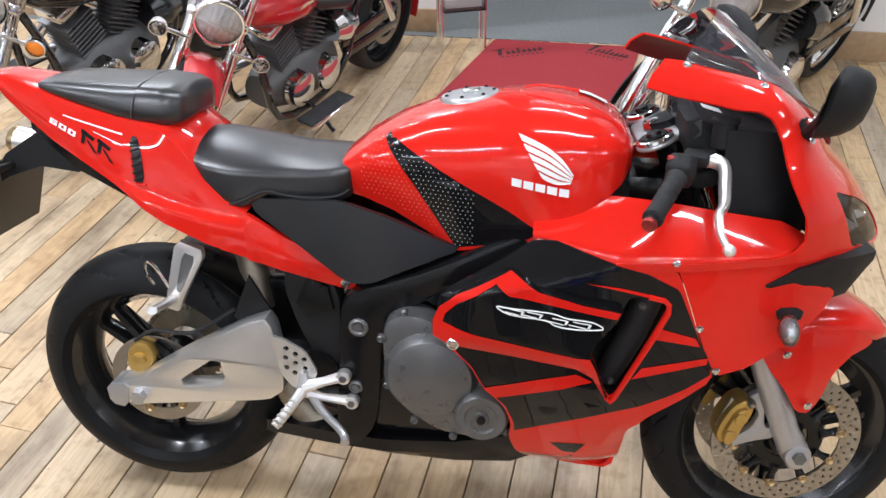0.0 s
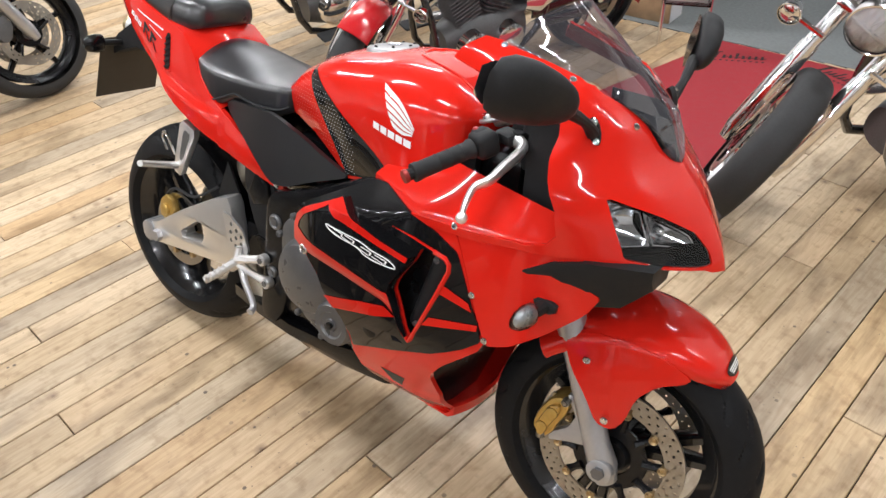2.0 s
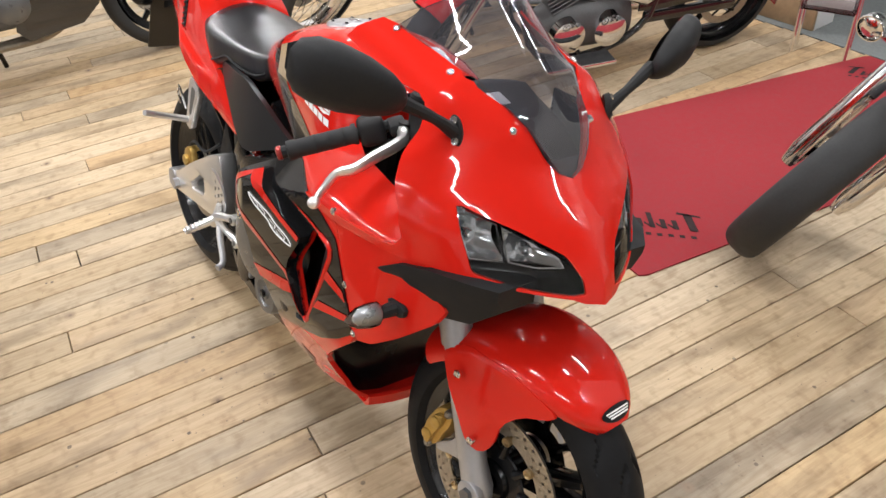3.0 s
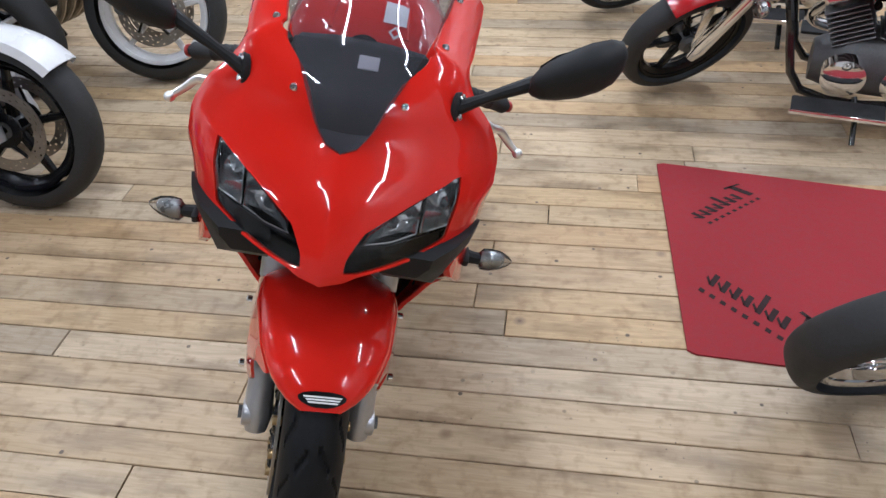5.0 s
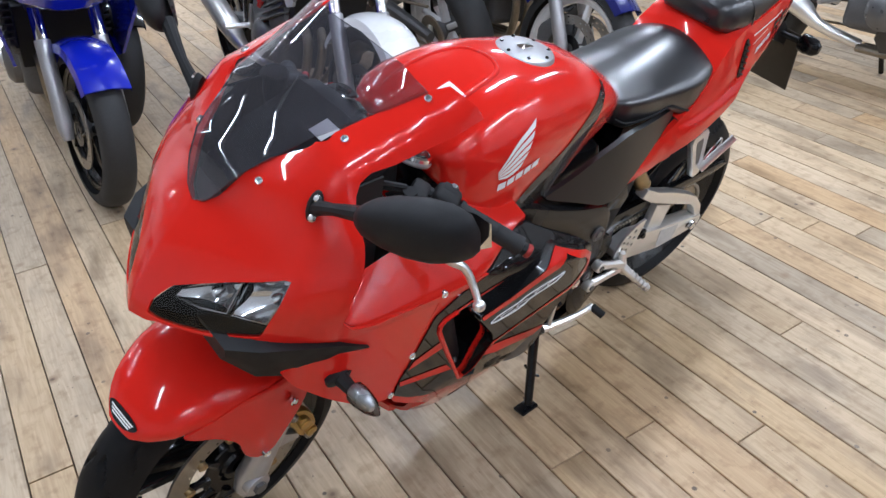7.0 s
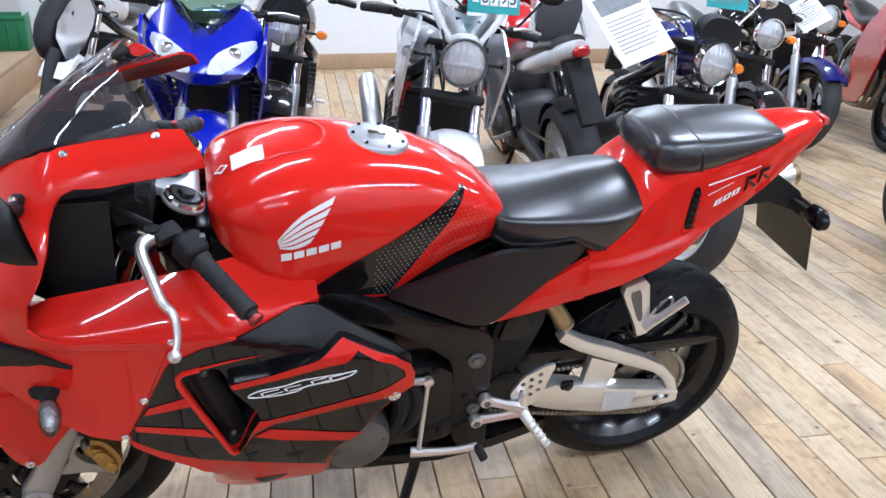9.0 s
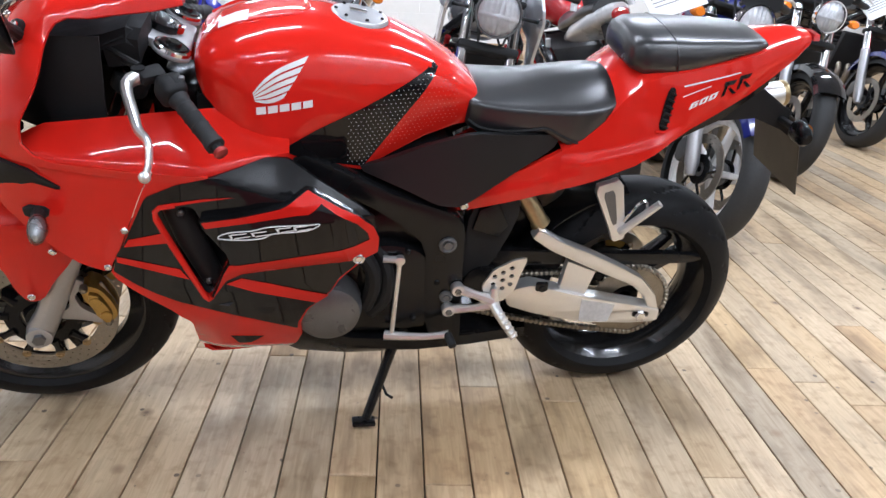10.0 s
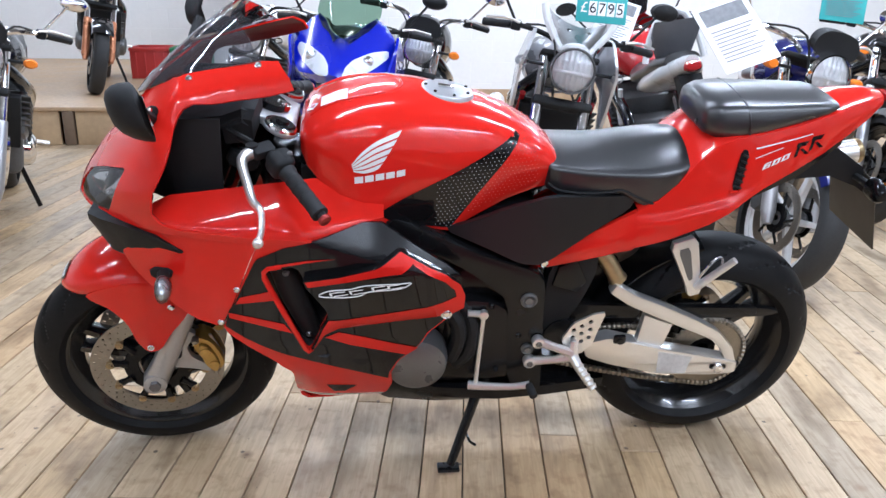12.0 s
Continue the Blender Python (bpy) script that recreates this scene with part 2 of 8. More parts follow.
def rounded(pts, times=2, r=0.22):
    """Corner-cutting of a closed outline."""
    P = [tuple(p) for p in pts]
    for _ in range(times):
        Q = []
        for a, b in zip(P, P[1:] + P[:1]):
            Q.append(tuple(u + (v - u) * r for u, v in zip(a, b)))
            Q.append(tuple(u + (v - u) * (1 - r) for u, v in zip(a, b)))
        P = Q
    return P


def tube(pts, radius, segs=10, smooth=0, caps=True, squash=1.0):
    """A round bar along a line; radius may be a number or one for each point given."""
    n0 = len(pts)
    P = smooth_line(pts, smooth) if smooth else [Vector(p) for p in pts]
    bm = bmesh.new()
    rings = []
    up = Vector((0, 0, 1))
    for i, p in enumerate(P):
        d = (P[min(i + 1, len(P) - 1)] - P[max(i - 1, 0)]).normalized()
        if abs(d.dot(up)) > 0.95:
            up = Vector((0, 1, 0)) if abs(d.y) < 0.9 else Vector((1, 0, 0))
        s = d.cross(up).normalized()
        u = s.cross(d).normalized()
        up = u
        if isinstance(radius, (int, float)):
            r = radius
        else:
            f = i / (len(P) - 1) * (n0 - 1)
            k = min(int(f), n0 - 2)
            r = radius[k] + (radius[k + 1] - radius[k]) * (f - k)
        rings.append([bm.verts.new(p + s * (r * math.cos(a)) + u * (r * squash * math.sin(a))) for a in (2 * math.pi * j / segs for j in range(segs))])
    for a, b in zip(rings, rings[1:]):
        for j in range(segs):
            bm.faces.new((a[j], a[(j + 1) % segs], b[(j + 1) % segs], b[j]))
    if caps:
        bm.faces.new(rings[0][::-1])
        bm.faces.new(rings[-1])
    return bm


def loft(sections, caps=True, closed=True):
    """Skin over rings of points, all of one count."""
    bm = bmesh.new()
    rings = [[bm.verts.new(p) for p in s] for s in sections]
    n = len(rings[0])
    for a, b in zip(rings, rings[1:]):
        for j in range(n if closed else n - 1):
            bm.faces.new((a[j], a[(j + 1) % n], b[(j + 1) % n], b[j]))
    if caps and closed:
        bm.faces.new(rings[0][::-1])
        bm.faces.new(rings[-1])
    return bm


def lathe(profile, centre=(0, 0, 0), axis="y", segs=32, arc=(0, 360), close=False):
    """Turn (radius, offset along the axis) about an axis through centre."""
    bm = bmesh.new()
    full = abs(arc[1] - arc[0]) >= 360
    c = Vector(centre)
    rings = []
    count = segs if full else segs + 1
    for i in range(count):
        a = radians(arc[0] + (arc[1] - arc[0]) * i / segs)
        ring = []
        for r, h in profile:
            u, v = r * math.cos(a), r * math.sin(a)
            p = {"y": (u, h, v), "x": (h, u, v), "z": (u, v, h)}[axis]
            ring.append(bm.verts.new(c + Vector(p)))
        rings.append(ring)
    n = len(profile)
    for i in range(segs):
        a, b = rings[i], rings[(i + 1) % count]
        for j in range(n if close else n - 1):
            bm.faces.new((a[j], a[(j + 1) % n], b[(j + 1) % n], b[j]))
    bmesh.ops.remove_doubles(bm, verts=bm.verts, dist=1e-6)
    return bm


def box(centre, size, bevel=0.0, segs=2, m=None):
    bm = bmesh.new()
    bmesh.ops.create_cube(bm, size=1)
    bm.transform(Matrix.Diagonal((*size, 1)))
    if bevel:
        bmesh.ops.bevel(bm, geom=list(bm.edges), offset=bevel, segments=segs, affect="EDGES", profile=0.5)
    if m is not None:
        bm.transform(m)
    bm.transform(Matrix.Translation(centre))
    return bm


def cyl(a, b, r, segs=16, r2=None, bevel=0.0):
    bm = tube([a, b], [r, r if r2 is None else r2], segs)
    if bevel:
        ends = [e for e in bm.edges if any(len(f.verts) > 4 for f in e.link_faces)]
        bmesh.ops.bevel(bm, geom=ends, offset=bevel, segments=2, affect="EDGES", profile=0.5)
    return bm


def sheet(outline, surface, step=0.012, holes=(), rim=None):
    """A skin over a 2D outline (holes cut out) carried to space by surface(u, v); rim(p, u, v) turns its edge in by the place that it gives."""
    loops = [[Vector((u, v, 0)) for u, v in ring] for ring in (outline, *holes)]
    flat = [p for ring in loops for p in ring]
    bm = bmesh.new()
    vs = [bm.verts.new(p) for p in flat]
    for tri in tessellate_polygon(loops):
        try:
            bm.faces.new([vs[i] for i in tri])
        except ValueError:
            pass
    su, sv = step if isinstance(step, tuple) else (step, step)
    for axis, s in ((0, su), (1, sv)):
        lo, hi = min(p[axis] for p in flat), max(p[axis] for p in flat)
        n = max(int((hi - lo) / s), 1)
        for i in range(1, n):
            co, no = [0, 0, 0], [0, 0, 0]
            co[axis], no[axis] = lo + (hi - lo) * i / n, 1
            bmesh.ops.bisect_plane(bm, geom=list(bm.verts) + list(bm.edges) + list(bm.faces), plane_co=co, plane_no=no, dist=1e-5)
    bmesh.ops.remove_doubles(bm, verts=bm.verts, dist=2e-5)
    edge = {}
    uv = {v: (v.co.x, v.co.y) for v in bm.verts}
    for v in bm.verts:
        v.co = surface(*uv[v])
    if rim:
        rim_edges = [e for e in bm.edges if len(e.link_faces) == 1]
        for e in rim_edges:
            for v in e.verts:
                if v not in edge:
                    edge[v] = bm.verts.new(rim(v.co, *uv[v]))
        for e in rim_edges:
            a, b = e.verts
            try:
                bm.faces.new((a, b, edge[b], edge[a]))
            except ValueError:
                pass
    return bm


def side_sheet(outline, yfun, sgn, step=0.014, holes=(), lift=0.0, thick=0.012):
    """A body panel seen from the side: outline in x and z, its width by yfun, on the side sgn."""
    return sheet(outline, lambda x, z: Vector((x, sgn * (yfun(x, z) + lift), z)), step, holes,
                 (lambda p, x, z: Vector((p.x, p.y - sgn * thick, p.z))) if thick else None)


def plate(outline, y0, y1, holes=(), bevel=0.004):
    """A flat piece cut out in x and z, from y0 to y1, its edges rounded."""
    loops = [[Vector((u, v, 0)) for u, v in ring] for ring in (outline, *holes)]
    flat = [p for ring in loops for p in ring]
    bm = bmesh.new()
    vs = [bm.verts.new((p.x, y0, p.y)) for p in flat]
    for tri in tessellate_polygon(loops):
        try:
            bm.faces.new([vs[i] for i in tri])
        except ValueError:
            pass
    ext = bmesh.ops.extrude_face_region(bm, geom=list(bm.faces), use_keep_orig=True)
    for v in (g for g in ext["geom"] if isinstance(g, bmesh.types.BMVert)):
        v.co.y = y1
    bmesh.ops.recalc_face_normals(bm, faces=bm.faces)
    if bevel:
        hard = [e for e in bm.edges if len(e.link_faces) == 2 and e.calc_face_angle(0) > 1.2 and abs(e.verts[0].co.y - e.verts[1].co.y) < 1e-6]
        bmesh.ops.bevel(bm, geom=hard, offset=bevel, segments=2, affect="EDGES", profile=0.6)
    return bm


def bolt(p, axis="y", r=0.008, h=0.005, sgn=1):
    bm = lathe([(0, h), (r * 0.45, h), (r * 0.5, h * 0.5), (r * 0.75, h), (r, h * 0.6), (r, -h)], (0, 0, 0), axis, 12)
    if sgn < 0:
        bm.transform(Matrix.Scale(-1, 4, {"y": (0, 1, 0), "x": (1, 0, 0), "z": (0, 0, 1)}[axis]))
    bm.transform(Matrix.Translation(p))
    return bm

# ---- the shop ----
def slab(name, lo, hi, material, label="", category="", bevel=0.0):
    c = [(a + b) / 2 for a, b in zip(lo, hi)]
    ob = part(name, box(c, [b - a for a, b in zip(lo, hi)], bevel), material, None, label, smooth=30)
    tagged(ob, label, category, "", "structure")
    return ob


def block_wall_mat():
    m = mat("painted_blockwork", (0.80, 0.80, 0.79), 0.7, vary=0.03, grain=25)
    nt = m.node_tree
    br, co, bp = nt.nodes.new("ShaderNodeTexBrick"), nt.nodes.new("ShaderNodeTexCoord"), nt.nodes.new("ShaderNodeBump")
    mp = nt.nodes.new("ShaderNodeMapping")
    mp.inputs["Rotation"].default_value = (radians(90), 0, 0)
    br.inputs["Scale"].default_value, br.inputs["Mortar Size"].default_value = 1.0, 0.006
    br.inputs["Brick Width"].default_value, br.inputs["Row Height"].default_value = 0.45, 0.225
    nt.links.new(co.outputs["Object"], mp.inputs[0])
    nt.links.new(mp.outputs[0], br.inputs["Vector"])
    bp.inputs["Strength"].default_value, bp.inputs["Distance"].default_value = 0.5, -0.004
    nt.links.new(br.outputs["Fac"], bp.inputs["Height"])
    nt.links.new(bp.outputs[0], nt.nodes["Principled BSDF"].inputs["Normal"])
    return m


BLOCK = block_wall_mat()
floor = slab("floor", (-7.0, -8.6, -0.12), (6.5, 2.93, -0.022), GAP, "worn pale pine floorboards with dark gaps", "floor")
slab("carpet", (-7.0, 2.93, -0.12), (6.5, 7.2, 0.0), CARPET, "dark grey ribbed carpet", "carpet")
slab("ceiling", (-7.2, -8.8, CEILING), (6.7, 7.4, CEILING + 0.2), mat("ceiling_grey", (0.22, 0.22, 0.22), 0.8, vary=0.1, grain=8), "plain dull grey ceiling", "ceiling")
slab("wall_south", (-7.0, -6.75, -0.1), (2.55, -6.55, CEILING), BLOCK, "white painted blockwork wall", "wall")
slab("wall_south_alcove", (2.55, -8.6, -0.1), (6.5, -8.4, CEILING), BLOCK, "white painted blockwork wall behind the platform", "wall")
slab("wall_return", (2.35, -8.4, -0.1), (2.55, -6.76, CEILING), BLOCK, "white painted return wall", "wall")
slab("wall_west", (-7.2, -8.6, -0.1), (-7.0, 7.2, CEILING), BLOCK, "white painted blockwork wall", "wall")
slab("wall_east", (6.5, -8.6, -0.1), (6.7, 7.2, CEILING), BLOCK, "white painted blockwork wall", "wall")
slab("wall_north_far", (-7.0, 7.2, -0.1), (6.5, 7.4, CEILING), PAINT, "plain white far wall", "wall")
slab("wall_north_left", (-7.0, 3.0, -0.1), (0.24, 3.16, CEILING), BLOCK, "white painted wall beside the carpet", "wall")
slab("wall_north_right", (2.15, 2.86, -0.1), (6.5, 3.04, CEILING), BLOCK, "white painted wall beside the carpet", "wall")
slab("skirting_south", (-7.0, -6.55, 0.0), (2.55, -6.532, 0.16), SKIRT, "brown wooden skirting board", "skirting", 0.004)
slab("skirting_north_left", (-7.0, 2.982, 0.0), (0.24, 3.0, 0.13), SKIRT, "brown wooden skirting board", "skirting", 0.004)
slab("skirting_north_right", (2.15, 2.842, 0.0), (6.5, 2.86, 0.15), SKIRT, "brown wooden skirting board", "skirting", 0.004)
# raised platform: boarded top, panelled front
platform = thing("display_platform", "raised plywood display platform with panelled front", "platform", None, "", "structure")
part("deck", box((4.42, -6.26, 0.275), (3.94, 4.26, 0.03), 0.004), SKIRT, platform, "worn board deck")
for k in range(6):
    part("front_panel", box((2.57 + k * 0.62 + 0.26, -4.165, 0.13), (0.50, 0.03, 0.255), 0.003), mat("plywood", (0.46, 0.33, 0.19), 0.6, vary=0.15, grain=30), platform)
    part("front_post", box((2.51 + k * 0.62, -4.16, 0.13), (0.08, 0.05, 0.255), 0.003), mat("dark_post", (0.16, 0.11, 0.07), 0.6, vary=0.15, grain=30), platform)
part("side_panel", box((2.465, -6.26, 0.13), (0.03, 4.2, 0.255), 0.003), SKIRT, platform)
# fittings for all of TUBES, the two added brightening lamps included
for tx, ty in TUBES:
    fit_ = thing("ceiling_strip_light", "white ceiling strip light with a lit tube", "ceiling light", pose(tx, ty, CEILING, 0, 0, 20), "strip lights")
    part("housing", box((0, 0, -0.045), (1.55, 0.16, 0.09), 0.01), PAINT, fit_)
    part("end_cap", box((0.77, 0, -0.06), (0.03, 0.14, 0.10), 0.008), PAINT, fit_)
    part("end_cap", box((-0.77, 0, -0.06), (0.03, 0.14, 0.10), 0.008), PAINT, fit_)

# red rug with dark printed lettering-like marks
RUGQ = [Vector((0.027, 1.058, 0)), Vector((0.955, 0.967, 0)), Vector((1.345, 2.885, 0)), Vector((0.565, 2.91, 0))]


def rug_at(u, v, h=0.006):
    p = RUGQ[0].lerp(RUGQ[1], u).lerp(RUGQ[3].lerp(RUGQ[2], u), v)
    return Vector((p.x, p.y, h))


rug = part("rug", sheet(rounded([(0, 0), (1, 0), (1, 1), (0, 1)], 3, 0.012), rug_at, (0.1, 0.05), (), lambda p, u, v: Vector((p.x, p.y, 0.0005))), RUG, None, smooth=0)
tagged(rug, "flat dark red showroom rug with black printed marks", "rug")


def mark_run(p0, p1, tall, line):
    """A run of slanted strokes from p0 to p1, tall metres high, with a thin broken line under it; plain marks, not letters."""
    a, b = Vector((*p0, 0)), Vector((*p1, 0))
    d = (b - a)
    ln = d.length
    d.normalize()
    n = Vector((-d.y, d.x, 0)) * (1 if tall > 0 else -1)
    h = abs(tall)

    def stroke(q):
        part("printed_mark", sheet([(u * ln, v * h) for u, v in q], lambda x, y: a + d * x + n * y + Vector((0, 0, 0.0072)), (0.2, 0.2)), RUG_INK, rug, smooth=0)

    stroke([(0.02, 0.0), (0.10, 0.0), (0.18, 1.25), (0.10, 1.25)])
    stroke([(0.0, 1.05), (0.24, 1.20), (0.23, 1.36), (0.01, 1.18)])
    for k, up in enumerate((0.7, 0.72, 1.15, 0.66, 0.72, 0.70, 0.72)):
        u = 0.20 + k * 0.112
        stroke([(u, 0.02), (u + 0.052, 0.02), (u + 0.052 + 0.05 * up, up), (u + 0.05 * up, up)])
        stroke([(u + 0.04, 0.02), (u + 0.115, 0.30), (u + 0.115, 0.44), (u + 0.05, 0.18)])
    for k in range(9):
        u = 0.04 + k * 0.105
        stroke([(u, line), (u + 0.05, line), (u + 0.06, line + 0.2), (u + 0.01, line + 0.2)])


mark_run((0.93, 1.285), (0.665, 1.065), -0.075, -0.55)
mark_run((0.232, 1.345), (0.382, 1.125), -0.060, -0.55)
mark_run((0.598, 2.680), (0.844, 2.785), 0.060, -0.5)
mark_run((1.06, 2.810), (1.265, 2.715), 0.070, -0.5)
# ---- the red sports motorcycle: x forwards from the rear axle, y to its left, leaning on its side stand ----
LEAN = 13.27
BIKE = pose(0, 0, 0, -LEAN, 0, 0)
bike = thing("motorcycle", "glossy red and black sports motorcycle parked on its side stand", "motorcycle", BIKE)
HEAD = Vector((1.062, 0, 0.95))
STEER_AXIS = Vector((-0.407, 0, 0.914))
STEER = Matrix.Translation(HEAD) @ Matrix.Rotation(radians(6.4), 4, STEER_AXIS) @ Matrix.Translation(-HEAD)
AXLE_F, AXLE_R = Vector((1.385, 0, 0.295)), Vector((0.010, 0, 0.306))


def both(name, make, material, label="", m=None, smooth=35):
    """A part on each side of the machine; make(side) gives its mesh, side -1 the right."""
    for s in (-1, 1):
        part(name, make(s), material, bike, label, m, smooth)


# --- shapes of the bodywork ---
TANK = [  # x, top, bottom, half width, inset of the knee cut
    (0.440, 0.838, 0.800, 0.060, 0.005), (0.455, 0.862, 0.790, 0.082, 0.008), (0.50, 0.900, 0.786, 0.102, 0.014), (0.56, 0.936, 0.765, 0.118, 0.022),
    (0.62, 0.960, 0.735, 0.132, 0.026), (0.69, 0.977, 0.700, 0.147, 0.026), (0.76, 0.989, 0.722, 0.158, 0.018), (0.82, 0.993, 0.738, 0.165, 0.008),
    (0.87, 0.990, 0.750, 0.167, 0.0), (0.92, 0.979, 0.795, 0.162, 0.0), (0.96, 0.962, 0.838, 0.148, 0.0), (0.985, 0.945, 0.862, 0.128, 0.0), (0.998, 0.928, 0.88, 0.10, 0.0)]


def tank_row(x):
    zt, zb, w, inset = (interp(x, TANK, k) for k in (1, 2, 3, 4))
    return zt, zb, w, inset, zb + 0.52 * (zt - zb)


def tank_y(x, z):
    zt, zb, w, inset, zm = tank_row(x)
    if z <= zm:
        f = max((zm - z) / (zm - zb), 0)
        return w - inset * min(f, 1.2) ** 1.3
    c = min((z - zm) / (zt - zm), 0.999) ** (1 / 0.85)
    return w * math.sqrt(1 - c * c) ** 0.75


def side_y(x, z):
    """Half width of the side fairing."""
    y = 0.255
    if z < 0.5:
        y = interp(z, [(0.10, 0.060), (0.19, 0.090), (0.225, 0.112), (0.25, 0.140), (0.275, 0.170), (0.30, 0.190), (0.34, 0.208), (0.39, 0.227), (0.43, 0.239), (0.47, 0.249), (0.50, 0.255)])
    y -= 0.9 * max(z - interp(x, [(0.70, 0.672), (0.78, 0.700), (0.85, 0.712), (0.976, 0.755), (1.05, 0.80)]), 0)
    if z < 0.42 and x > 0.95:
        y -= 3.0 * (x - 0.95) ** 2 * min((0.42 - z) / 0.1, 1)
    if x > 1.2:
        y -= 1.9 * (x - 1.2) ** 2
    if x < 0.72:
        y -= 0.6 * (0.72 - x) ** 1.6
    return y


NOSE_X = [(0.70, 1.503), (0.77, 1.484), (0.81, 1.461), (0.84, 1.438), (0.87, 1.416), (0.919, 1.362), (0.95, 1.338), (0.985, 1.325), (1.018, 1.274), (1.046, 1.235), (1.10, 1.205)]
NOSE_W = [(0.70, 0.252), (0.78, 0.260), (0.81, 0.264), (0.85, 0.274), (0.893, 0.268), (0.94, 0.240), (0.970, 0.208), (0.984, 0.197), (1.0, 0.189), (1.012, 0.182), (1.022, 0.174), (1.032, 0.161), (1.040, 0.146), (1.048, 0.126), (1.056, 0.10), (1.10, 0.03)]
NEX, NEY = 2.29, 1.29


def nose_w(z):
    return sum(interp(z + d, NOSE_W) for d in (-0.009, -0.0045, 0, 0.0045, 0.009)) / 5


def nose_x(z):
    return sum(interp(z + d, NOSE_X) for d in (-0.02, -0.01, 0, 0.01, 0.02)) / 5


def nose_at(u, z):
    """The nose cowl: u is 0 on the centre line, 1 where it is widest, and runs on backwards; its sign is the side."""
    s, a = (1 if u >= 0 else -1), abs(u)
    x0, w = nose_x(z), nose_w(z)
    if a <= 1:
        t = a * math.pi / 2
        return Vector((1.2 + (x0 - 1.2) * math.cos(t) ** (2 / NEX), s * w * math.sin(t) ** (2 / NEY), z))
    x = 1.2 - (a - 1) * 0.3
    if z > 0.9:
        w = nose_w(z - 0.26 * (1.2 - x)) + 0.06 * (1.2 - x)
    return Vector((x, s * w, z))


def u_y(y, z):
    w = nose_w(z)
    return math.asin(min(abs(y) / w, 1) ** (NEY / 2)) * 2 / math.pi


def u_x(x, z):
    if x <= 1.2:
        return 1 + (1.2 - x) / 0.3
    x0 = nose_x(z)
    return math.acos(min((x - 1.2) / (x0 - 1.2), 1) ** (NEX / 2)) * 2 / math.pi


def nose_pt(k, v, z):
    return (u_y(v, z) if k == "y" else u_x(v, z), z)


# --- fuel tank ---
def tank_mesh():
    secs = []
    xs = smooth_line([(r[0], 0, 0) for r in TANK], 3)
    for p in xs:
        x = p.x
        zt, zb, w, inset, zm = tank_row(x)
        half = []
        for i in range(5):
            f = 1 - i / 5
            half.append((w - inset * f ** 1.3, zb + (zm - zb) * (1 - f)))
        for i in range(13):
            a = math.pi / 2 * (1 - i / 12)
            half.append((w * math.sin(a) ** 0.75, zm + (zt - zm) * math.cos(a) ** 0.85))
        ring = [(x, y, z) for y, z in half] + [(x, -y, z) for y, z in half[-2::-1]]
        secs.append(ring)
    bm = loft(secs)
    return bm


